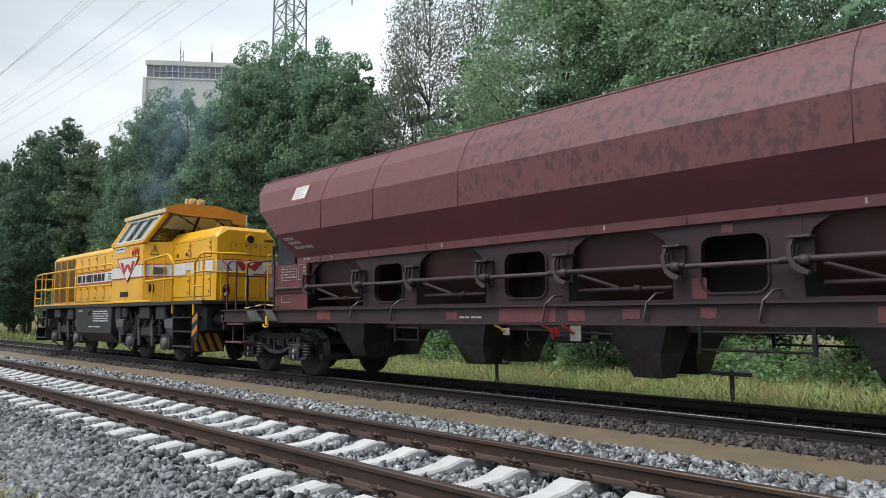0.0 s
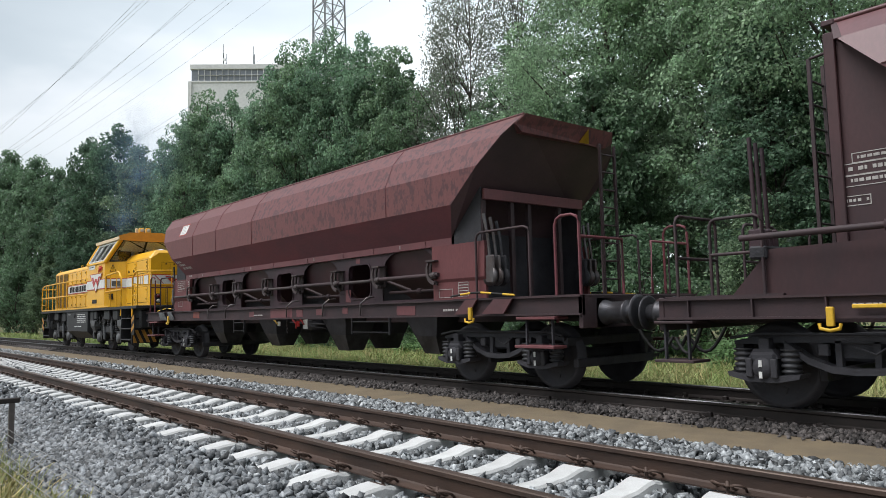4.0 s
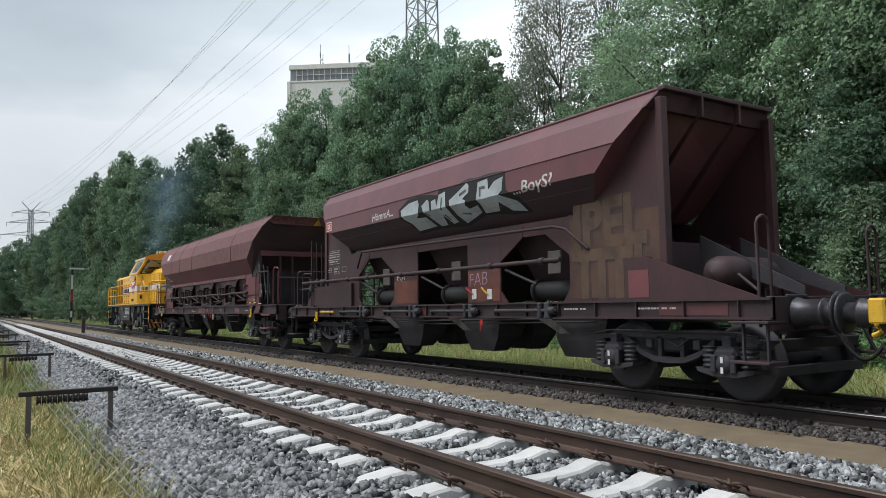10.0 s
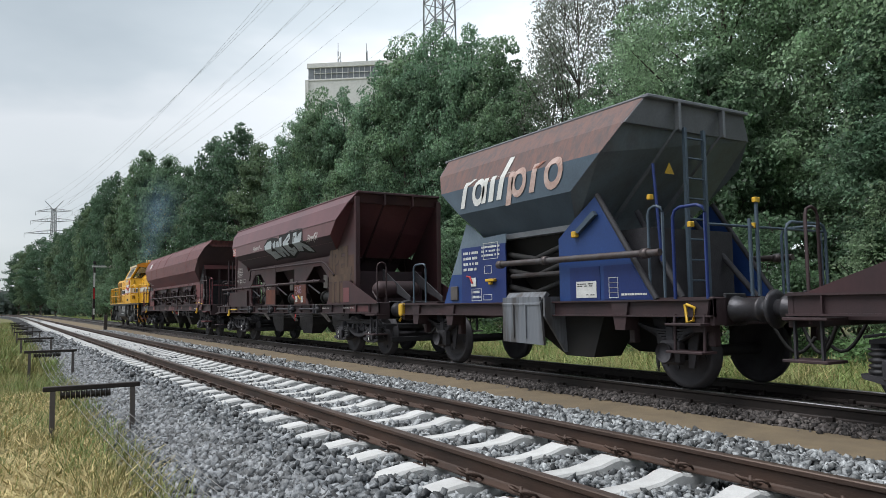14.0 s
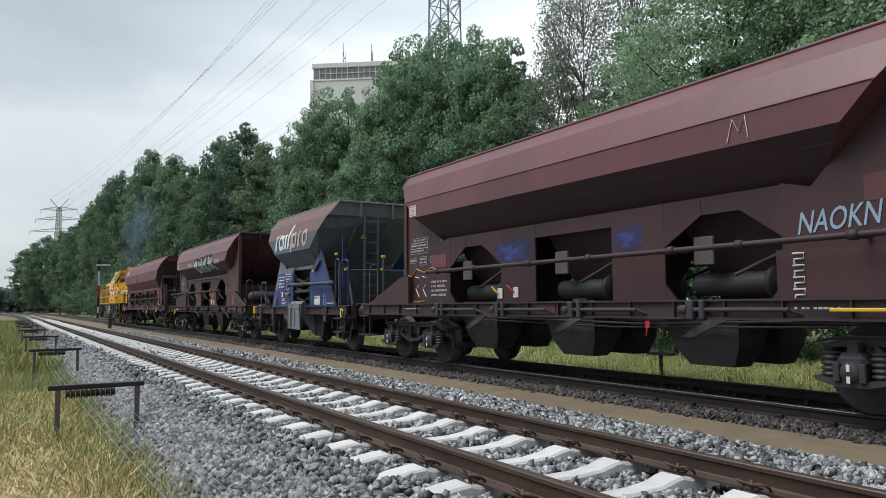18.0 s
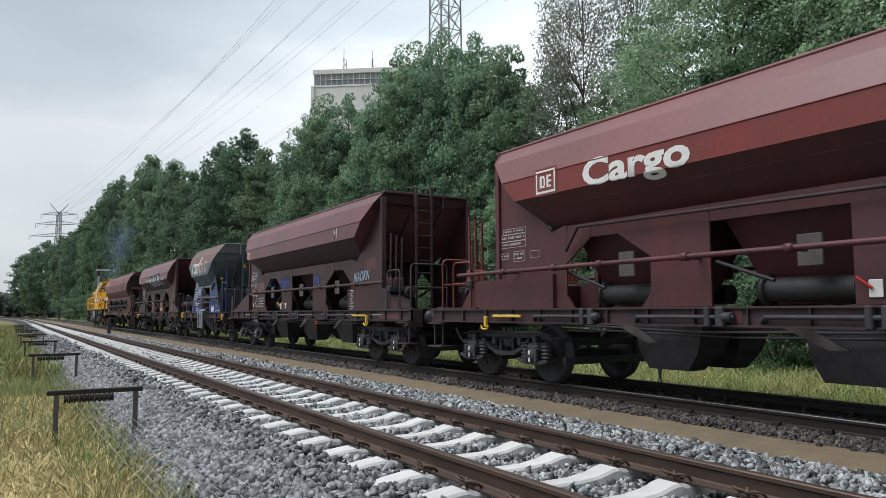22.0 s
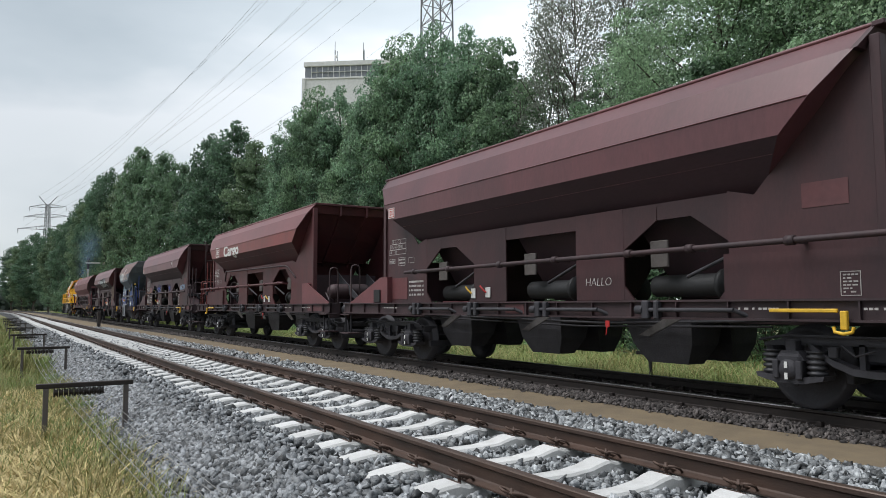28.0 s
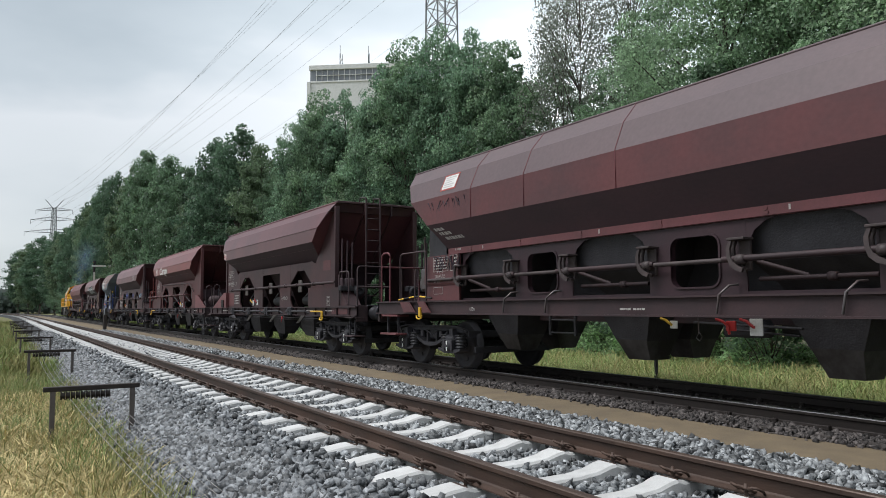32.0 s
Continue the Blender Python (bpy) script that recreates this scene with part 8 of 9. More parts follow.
    m.tube([tip, lo, hi, tip], 0.011, 5).tube([mid + Vector((0, 0, 3.03)), mid + Vector((0.02, -0.02, 2.96)), mid + Vector((-0.015, 0.015, 2.96)), mid + Vector((0, 0, 2.89))], 0.009, 5)
    part("triangle_outline", m, M_BLACK, sign)
    # rear end of the short hood
    m = Mesh()
    m.box(-0.80, 0.80, -6.375, -6.355, 2.27, 2.58)
    band = part("white_band", m, M_WHITE, root, "white waist band")
    for z in (2.245, 2.58):
        m = Mesh()
        m.box(-0.80, 0.80, -6.375, -6.355, z, z + 0.025)
        part("red_line", m, M_RED, band, "thin red edge line")
    m = Mesh()
    m.slab([(-1.49, 2.81), (-3.05, 2.81), (-2.27, 2.17)], "x", -1.446, -1.439)
    ground = part("emblem_ground", m, M_WHITE, root, "white triangular emblem with red outline")
    m = Mesh()
    m.tube([(-1.447, -1.46, 2.825), (-1.447, -3.08, 2.825), (-1.447, -2.27, 2.15), (-1.447, -1.46, 2.825)], 0.013, 5)
    part("emblem_outline", m, M_RED, ground)
    m = Mesh()
    m.slab([(-1.72, 2.71), (-1.92, 2.71), (-2.05, 2.52), (-2.16, 2.64), (-2.38, 2.64), (-2.49, 2.52), (-2.62, 2.71), (-2.82, 2.71), (-2.50, 2.37), (-2.27, 2.56), (-2.04, 2.37)], "x", -1.453, -1.447)
    part("emblem", m, M_RED, ground, "red zigzag emblem shape")
    m = Mesh()
    m.slab([(-0.32, 2.575), (0.44, 2.575), (0.06, 2.10)], "y", -6.386, -6.377)
    ground = part("emblem_ground", m, M_WHITE, root, "white triangular emblem")
    m = Mesh()
    m.slab([(-0.34, 2.56), (-0.14, 2.56), (-0.02, 2.47), (0.14, 2.47), (0.26, 2.56), (0.46, 2.56), (0.22, 2.32), (0.06, 2.42), (-0.10, 2.32)], "y", -6.394, -6.387)
    part("emblem", m, M_RED, ground, "red zigzag emblem shape")
    for x0, x1 in ((-0.66, -0.38), (0.78, 0.50)):
        m = Mesh()
        m.tube([(x0, -6.382, 2.57), (x1, -6.382, 2.29)], 0.012, 5)
        part("red_stroke", m, M_RED, root)
    m = Mesh()
    y = 3.22
    for w in (0.32, 0.06, 0.24, 0.06, 0.42, 0.10, 0.26, 0.30, 0.26):
        m.box(-FW - 0.024, -FW - 0.017, y - w, y, 2.31, 2.54)
        y -= w + 0.07
    part("company_bars", m, M_BLACK, root, "black lettering bars on the band")
    m = Mesh()
    marks(m, -FW - 0.018, 0.30, -0.35, 2.31, 2.54, 3, 33)
    part("small_lettering_bars", m, M_BLACK, root)
    # doors and grilles
    for s in (-1, 1):
        for y0, y1 in ((-0.95, -0.10), (-0.08, 0.62), (0.64, 1.36), (1.38, 2.10), (2.12, 2.80), (2.82, 3.48)):
            loco_door(root, s, FW, y0, y1, 1.66, 2.22, 2)
            loco_door(root, s, FW, y0, y1, 2.63, 3.16, 2)
        m = Mesh()
        m.box(s * (FW - 0.005), s * (FW + 0.012), 3.60, 5.80, 1.70, 3.17, 0.005)
        grille = part("radiator_grille", m, M_MESH, root, "dusty radiator grille")
        for k in range(24):
            q = Mesh()
            z = 1.75 + k * 0.058
            q.box(s * (FW + 0.012), s * (FW + 0.028), 3.64, 5.76, z, z + 0.022)
            part("slat", q, M_MESH, grille)
        for y in (4.33, 5.06):
            q = Mesh()
            q.box(s * (FW + 0.012), s * (FW + 0.04), y - 0.03, y + 0.03, 1.70, 3.17, 0.005)
            part("grille_bar", q, M_YELLOW, grille)
        for y0, y1 in ((-4.95, -3.95), (-6.15, -5.0)):
            loco_door(root, s, RW, y0, y1, 1.68, 2.22, 2)
            loco_door(root, s, RW, y0, y1, 2.66, 3.12, 3)
        for y in (-4.2, -4.75):
            m = Mesh()
            m.lathe([(0.0, 0.05), (0.02, 0.05), (0.02, 0.0)] if s > 0 else [(-0.02, 0.0), (-0.02, 0.05), (0.0, 0.05)], (s * (RW + 0.014), y, 2.80), "x", 10)
            part("door_lock", m, M_BLACK, root)
        # flat black plate on the side stands in for a recess in shade
        m = Mesh()
        m.box(s * 1.42, s * 1.436, -2.34, -1.74, 1.74, 1.88, 0.004)
        part("step_recess", m, M_BLACK, root)
        m = Mesh()
        m.box(s * 1.42, s * 1.432, -2.02, -1.27, 3.02, 3.17)
        plate = part("name_plate", m, M_WHITE, root, "white plate with grey lettering bars")
        if s < 0:
            q = Mesh()
            marks(q, -1.434, -1.33, -1.95, 3.06, 3.13, 1, 12)
            part("plate_bars", q, M_GREY, plate)
        m = Mesh()
        m.box(s * 1.419, s * 1.424, -1.30, -3.15, 1.70, 2.17).box(s * 1.419, s * 1.424, -2.20, -2.22, 1.62, 3.18)
        part("cab_panel", m, M_YELLOW, root)
    m = Mesh()
    zig = [(-2.52, 2.86), (-2.56, 3.06), (-2.62, 2.88), (-2.68, 3.10), (-2.74, 2.84), (-2.80, 3.08), (-2.86, 2.90), (-2.92, 3.10), (-2.98, 2.86), (-3.02, 3.04)]
    m.tube([(-1.424, y, z) for y, z in zig], 0.014, 5)
    part("sprayed_scrawl", m, M_RED, root, "red sprayed scrawl on the cab side")
    loco_end = Mesh()
    loco_end.box(-0.44, 0.66, -6.368, -6.357, 2.72, 3.02)
    panel = part("end_door", loco_end, M_JOINT, root)
    for x0, x1 in ((-0.43, -0.17), (-0.155, 0.10), (0.115, 0.37), (0.385, 0.65)):
        m = Mesh()
        m.box(x0, x1, -6.374, -6.360, 2.73, 3.01)
        part("panel", m, M_YELLOW, panel)
        k = Mesh()
        k.box((x0 + x1) / 2 - 0.02, (x0 + x1) / 2 + 0.02, -6.384, -6.374, 2.94, 2.98)
        part("door_catch", k, M_BLACK, panel)
    for x0, x1 in ((-0.30, 0.05), (0.07, 0.42)):
        m = Mesh()
        m.box(x0, x1, -6.368, -6.357, 1.64, 2.20)
        panel = part("end_door", m, M_JOINT, root)
        m = Mesh()
        m.box(x0 + 0.012, x1 - 0.012, -6.374, -6.360, 1.652, 2.188)
        part("panel", m, M_YELLOW, panel)
    m = Mesh()
    m.lathe([(-0.05, 0.10), (-0.06, 0.13), (0.0, 0.135)], (0.08, -6.36, 3.13), "y", 20)
    lamp = part("headlight", m, M_YELLOW, root, "round headlight in a yellow ring")
    k = Mesh()
    k.lathe([(-0.05, 0.0), (-0.03, 0.07), (-0.045, 0.10), (-0.02, 0.11)], (0.08, -6.36, 3.13), "y", 18)
    part("lamp_lens", k, M_BLACK, lamp)
    q = Mesh()
    for i in range(5):
        q.box(0.50 + 0.055 * i, 0.54 + 0.055 * i, -6.364, -6.357, 3.09, 3.16)
    part("type_bars", q, M_BLACK, root, "small dark type lettering bars")
    for x in (-0.56, 0.68):
        m = Mesh()
        ring = [(x + 0.115 * math.copysign(abs(math.cos(a)) ** 0.6, math.cos(a)), 1.80 + 0.19 * math.copysign(abs(math.sin(a)) ** 0.6, math.sin(a))) for a in [math.tau * i / 20 for i in range(20)]]
        m.loft([[(p[0], -6.36, p[1]) for p in ring], [(p[0], -6.42, p[1]) for p in ring]])
        lamp = part("lamp_case", m, M_YELLOW, root)
        m = Mesh()
        ring = [(x + (p[0] - x) * 0.8, 1.80 + (p[1] - 1.80) * 0.86) for p in ring]
        m.loft([[(p[0], -6.42, p[1]) for p in ring], [(p[0], -6.426, p[1]) for p in ring]])
        part("lamp_face", m, M_BLACK, lamp)
        for z, lens in ((1.72, M_LAMP), (1.88, M_REDLENS)):
            k = Mesh()
            k.lathe([(-0.03, 0.0), (-0.02, 0.05), (0.0, 0.062)], (x, -6.426, z), "y", 14)
            part("lamp_lens", k, lens, lamp)
    # handrails
    Y = M_YELLOW
    for s in (-1, 1):
        railing(root, [[(s * 1.40, 6.95, 2.30), (s * 1.40, 6.95, 2.58), (s * 1.40, 6.78, 2.70), (s * 1.40, 6.2, 2.73), (s * 1.40, -0.92, 2.74), (s * 1.40, -1.0, 2.68), (s * 1.40, -1.0, 2.18), (s * 1.40, -0.92, 2.12), (s * 1.40, 6.2, 2.16)]], 0.028, Y)
        railing(root, [[(s * 1.40, 6.95, 1.58), (s * 1.40, 6.95, 2.58)]], 0.026, Y)
        for y in (6.15, 5.68, 4.85, 4.0, 3.06, 2.3):
            railing(root, [[(s * 1.40, y, 1.56), (s * 1.40, y, 2.73)]], 0.02, Y)
        railing(root, [[(s * 1.40, 6.95, 2.16), (s * 1.40, 6.15, 2.16)], [(s * 1.40, 6.95, 1.86), (s * 1.40, 6.15, 1.86)]], 0.018, Y)
        railing(root, [[(s * 1.40, -3.42, 2.12), (s * 1.40, -3.40, 2.66), (s * 1.40, -3.50, 2.70), (s * 1.40, -4.85, 2.76), (s * 1.40, -5.0, 2.72), (s * 1.40, -5.22, 2.5), (s * 1.40, -5.25, 1.26)]], 0.03, Y)
        railing(root, [[(s * 1.40, -3.42, 2.12), (s * 1.40, -5.25, 2.14)]], 0.026, Y)
        for y in (-3.95, -4.7):
            railing(root, [[(s * 1.40, y, 1.56), (s * 1.40, y, 2.72)]], 0.017, Y)
        railing(root, [[(s * 1.40, -6.46, 1.22), (s * 1.40, -6.46, 2.46), (s * 1.40, -6.72, 2.63), (s * 1.38, -6.88, 2.68), (s * 0.30, -6.92, 2.70)]], 0.03, Y)
        railing(root, [[(s * 1.40, -6.46, 2.24), (s * 1.38, -6.90, 2.24), (s * 0.30, -6.92, 2.24)], [(s * 1.40, -6.46, 1.90), (s * 1.38, -6.90, 1.90)]], 0.022, Y)
        railing(root, [[(s * 1.38, -6.88, 1.56), (s * 1.38, -6.88, 2.68)]], 0.022, Y)
        for x in (0.95, 0.30):
            railing(root, [[(s * x, -6.92, 1.56), (s * x, -6.92, 2.70)]], 0.018, Y)
        railing(root, [[(s * 1.40, 6.95, 2.58), (s * 0.4, 6.98, 2.60), (s * 0.3, 6.98, 2.5), (s * 0.3, 6.98, 1.57)], [(s * 1.40, 6.97, 2.16), (s * 0.3, 6.98, 2.16)]], 0.024, Y)
        # step wells with striped corners
        for e in (-1, 1):
            m = Mesh()
            m.box(s * 1.02, s * 1.06, e * 5.36, e * 6.44, 0.40, 1.47)
            m.box(s * 1.02, s * 1.42, e * 5.33, e * 5.37, 0.40, 1.47)
            well = part("step_well", m, M_GREY, root)
            for z in (0.44, 0.80, 1.14):
                m = Mesh()
                m.box(s * 1.06, s * 1.44, e * 5.38, e * 6.42, z, z + 0.035, 0.006)
                part("step", m, M_GREY, well)
            m = Mesh()
            m.box(s * 0.62, s * 1.42, e * 6.46, e * 6.50, 0.34, 0.80).box(s * 1.38, s * 1.42, e * 6.44, e * 6.74, 0.62, 1.26)
            guard = part("striped_guard", m, M_BLACK, root, "black guard plate with worn orange stripes")
            for i in range(4):
                q = Mesh()
                x0 = 0.62 + 0.21 * i
                poly = [(x0, 0.36), (min(x0 + 0.11, 1.41), 0.36), (min(x0 + 0.30, 1.41), 0.78), (min(x0 + 0.19, 1.41), 0.78)]
                q.slab([(s * x, z) for x, z in poly], "y", e * 6.501, e * 6.507)
                part("stripe", q, M_STRIPE, guard)
            for i in range(2):
                q = Mesh()
                z = 0.70 + 0.28 * i
                q.slab([(e * 6.45, z), (e * 6.73, z + 0.16), (e * 6.73, z + 0.30), (e * 6.45, z + 0.14)], "x", s * 1.421, s * 1.427)
                part("stripe", q, M_STRIPE, guard)
    for e in (-1, 1):
        buffers(root, e * 6.75, e, 1.12, 0.86 if e > 0 else 0.60)
    # tank, boxes and bogies
    m = Mesh()
    m.loft([[(-1.40, -1.02, 1.46), (1.40, -1.02, 1.46), (1.40, 2.25, 1.46), (-1.40, 2.25, 1.46)], [(-1.40, -1.02, 0.70), (1.40, -1.02, 0.70), (1.40, 2.05, 0.70), (-1.40, 2.05, 0.70)], [(-1.10, -0.95, 0.42), (1.10, -0.95, 0.42), (1.10, 1.8, 0.42), (-1.10, 1.8, 0.42)]])
    tank = part("fuel_tank", m, M_GREY, root, "dark grey fuel tank with white stencils")
    m = Mesh()
    marks(m, -1.402, 1.95, 1.55, 1.34, 1.40, 2, 21)
    marks(m, -1.402, 0.55, -0.75, 1.02, 1.38, 5, 22)
    marks(m, -1.402, 0.9, -0.1, 0.84, 0.92, 1, 23)
    tagged(part("tank_stencil", m, M_WHITE, tank), kind="stuff")
    m = Mesh()
    m.lathe([(-0.03, 0.0), (-0.03, 0.09), (0.0, 0.11)], (-1.40, 0.9, 1.33), "x", 14)
    part("filler_cap", m, M_BLACK, tank)
    for y, w, z0, z1 in ((-1.35, 0.22, 1.0, 1.46), (-1.85, 0.18, 1.15, 1.46), (-3.3, 0.35, 1.12, 1.46), (3.0, 0.3, 1.1, 1.46), (4.4, 0.35, 1.15, 1.46), (-4.35, 0.3, 1.1, 1.46)):
        m = Mesh()
        m.box(-1.34, -1.0, y - w, y + w, z0, z1, 0.03)
        part("equipment_box", m, M_GREY, root)
    m = Mesh()
    for k in range(9):
        m.tube([(-1.3 + 0.03 * (k % 3), -1.1 - 0.5 * k, 1.30), (-1.28, -1.3 - 0.5 * k, 1.05 - 0.04 * (k % 4)), (-1.2, -1.6 - 0.5 * k, 1.28)], 0.022, 6)
        m.tube([(-1.3 + 0.03 * (k % 3), 2.5 + 0.42 * k, 1.30), (-1.28, 2.66 + 0.42 * k, 1.0 + 0.05 * (k % 3)), (-1.2, 2.9 + 0.42 * k, 1.28)], 0.02, 6)
    part("brake_pipes", m, M_BLACK, root)
    for yc in BOGIES_L:
        m = Mesh()
        for s in (-1, 1):
            m.slab([(yc - 1.7, 0.95), (yc + 1.7, 0.95), (yc + 1.7, 0.75), (yc + 0.5, 0.70), (yc + 0.3, 0.5), (yc - 0.3, 0.5), (yc - 0.5, 0.70), (yc - 1.7, 0.75)], "x", s * 1.02, s * 1.12)
            m.box(s * 1.05, s * 1.25, yc - 0.45, yc + 0.45, 0.62, 0.92, 0.06)
        m.box(-1.05, 1.05, yc - 0.3, yc + 0.3, 0.5, 0.9)
        bg = part("bogie_frame", m, M_GREY, root)
        for s in (-1, 1):
            for d in (-1.2, 1.2):
                q = Mesh()
                q.slab([(yc + d - 0.26, 0.34), (yc + d + 0.26, 0.34), (yc + d + 0.34, 0.56), (yc + d + 0.22, 0.72), (yc + d - 0.22, 0.72), (yc + d - 0.34, 0.56)], "x", s * 0.98, s * 1.24)
                box = part("axle_box", q, M_GREY, bg)
                q = Mesh()
                q.lathe([(0.0, 0.17), (0.04, 0.16), (0.05, 0.0)] if s > 0 else [(-0.05, 0.0), (-0.04, 0.16), (0.0, 0.17)], (s * 1.24, yc + d, 0.48), "x", 16)
                part("axle_cap", q, M_CASE, box)
                q = Mesh()
                y0 = yc + d * 1.42
                q.loft([[(s * 1.02, y0 - 0.30, 1.20), (s * 1.36, y0 - 0.30, 1.10), (s * 1.36, y0 + 0.30, 1.10), (s * 1.02, y0 + 0.30, 1.20)], [(s * 1.02, y0 - 0.30, 0.86), (s * 1.36, y0 - 0.26, 0.90), (s * 1.36, y0 + 0.26, 0.90), (s * 1.02, y0 + 0.30, 0.86)], [(s * 1.02, y0 - 0.12, 0.66), (s * 1.26, y0 - 0.10, 0.66), (s * 1.26, y0 + 0.10, 0.66), (s * 1.02, y0 + 0.12, 0.66)]])
                part("sand_box", q, M_CASE, bg, "pale grey sand box")
                q = Mesh()
                q.tube([(s * 1.3, y0, 0.68), (s * 1.15, y0 + 0.1 * d, 0.4), (s * 0.8, y0 + 0.16 * d, 0.12)], 0.022, 6)
                part("sand_pipe", q, M_GREY, bg)
            for d in (-1.58, -0.82, 0.82, 1.58, -0.18, 0.18):
                sp = Mesh()
                spring(sp, s * 1.17, yc + d, 0.70 if abs(d) > 0.5 else 0.9, 1.12 if abs(d) > 0.5 else 1.36, 0.1)
                part("coil_spring", sp, M_BLACK, bg)
            for d in (-1.85, -0.45, 0.45, 1.85):
                sp = Mesh()
                sp.tube([(s * 1.25, yc + d, 0.42), (s * 1.25, yc + d + 0.08, 1.0)], 0.05, 8).tube([(s * 1.25, yc + d + 0.08, 1.0), (s * 1.25, yc + d + 0.12, 1.25)], 0.03, 6)
                part("damper", sp, M_CASE, bg)
        for d in (-1.2, 1.2):
            wheelset(root, yc + d, 0.48)
    return root


loco = locomotive(17.5)

# exhaust haze that trails over the locomotive, many faint puffs
M_SMOKE = bpy.data.materials.new("thin blue exhaust")
M_SMOKE.use_nodes = True
sn, sl = M_SMOKE.node_tree.nodes, M_SMOKE.node_tree.links
s_t, s_d, s_m = sn.new("ShaderNodeBsdfTransparent"), sn.new("ShaderNodeBsdfDiffuse"), sn.new("ShaderNodeMixShader")
s_d.inputs[0].default_value = (0.26, 0.38, 0.56, 1)
s_tc, s_n, s_r = sn.new("ShaderNodeTexCoord"), sn.new("ShaderNodeTexNoise"), sn.new("ShaderNodeMapRange")
s_n.inputs["Scale"].default_value, s_n.inputs["Detail"].default_value = 1.3, 4
s_r.inputs["From Min"].default_value, s_r.inputs["From Max"].default_value, s_r.inputs["To Max"].default_value = 0.30, 0.75, 0.42
s_g, s_f = sn.new("ShaderNodeTexGradient"), sn.new("ShaderNodeMath")
s_g.gradient_type, s_f.operation = "QUADRATIC_SPHERE", "MULTIPLY"
sl.new(s_tc.outputs["Object"], s_g.inputs["Vector"])
sl.new(s_tc.outputs["Object"], s_n.inputs["Vector"])
sl.new(s_n.outputs["Fac"], s_r.inputs["Value"])
sl.new(s_g.outputs["Fac"], s_f.inputs[0])
sl.new(s_r.outputs[0], s_f.inputs[1])
sl.new(s_f.outputs[0], s_m.inputs[0])
sl.new(s_t.outputs[0], s_m.inputs[1])
sl.new(s_d.outputs[0], s_m.inputs[2])
sl.new(s_m.outputs[0], sn["Material Output"].inputs[0])
smoke = thing("exhaust_smoke", pose(TRAIN_X, 17.5, 0), "faint blue haze of diesel exhaust over the locomotive", "smoke")
MOVERS.append((smoke, 17.5))
m = Mesh()
for ang in (50, 140):
    c, q = math.cos(radians(ang)), math.sin(radians(ang))
    m.add([(c * u, q * u, v) for u, v in ((-1, -1), (1, -1), (1, 1), (-1, 1))], [(0, 1, 2, 3)])
PUFF = m.data("puff", M_SMOKE)
for x, y, z, r in ((0.2, 0.2, 5.4, 1.3), (0.5, -0.8, 7.2, 2.2), (0.9, 0.6, 9.0, 2.6)):
    ob = new("puff", PUFF)
    ob.parent = smoke
    ob.visible_shadow = False
    ob.matrix_basis = Matrix.Translation((x, y, z)) @ Matrix.Diagonal((r, r * 1.2, r, 1))

# ---- lettering and sprayed paint on the wagons ----
M_SILVER = mat("silver spray paint", (0.42, 0.46, 0.48), 0.5, dark=(0.25, 0.28, 0.29), scale=2.2, amount=0.8, grain=40, bump=0.0)
M_CHALK = mat("white spray paint", (0.62, 0.60, 0.58), 0.7, dark=(0.4, 0.38, 0.36), scale=9, amount=0.5, grain=60, bump=0.0)
M_VIOLET = mat("pale violet spray paint", (0.36, 0.29, 0.40), 0.7, dark=(0.22, 0.17, 0.25), scale=9, amount=0.5, grain=60, bump=0.0)
M_PALEBLUE = mat("pale blue spray paint", (0.30, 0.42, 0.55), 0.7, dark=(0.2, 0.28, 0.38), scale=9, amount=0.5, grain=60, bump=0.0)
M_TAN = mat("tan sprayed letters", (0.112, 0.068, 0.043), 0.7, dark=(0.058, 0.036, 0.027), scale=2.4, amount=0.9, grain=40, bump=0.0)
M_TANBASE = mat("brown sprayed ground", (0.094, 0.050, 0.034), 0.7, dark=(0.050, 0.028, 0.023), scale=2.0, amount=0.9, grain=40, bump=0.0)
M_DARKBROWN = mat("dark brown sprayed outline", (0.045, 0.028, 0.028), 0.7, dark=(0.07, 0.042, 0.038), scale=3, amount=0.8, grain=40, bump=0.0)
M_ORANGERUST = mat("orange rust", (0.175, 0.056, 0.034), 0.7, dark=(0.09, 0.034, 0.028), scale=2.4, amount=0.9, grain=40, bump=0.05)
M_DARKTAG = mat("dark sprayed tag", (0.03, 0.02, 0.03), 0.7, dark=(0.05, 0.03, 0.04), scale=9, amount=0.5, grain=60, bump=0.0)


def flank(k):
    """Skin frame of the camera-side flank of the first wagon kind: k picks the strip under section point k; gives up vector and normal."""
    a, b = Vector((-A_SEC[k][0], 0, A_SEC[k][1])), Vector((-A_SEC[k + 1][0], 0, A_SEC[k + 1][1]))
    up = (a - b).normalized()
    n = Vector((0, -1, 0)).cross(up).normalized()
    return b, up, n


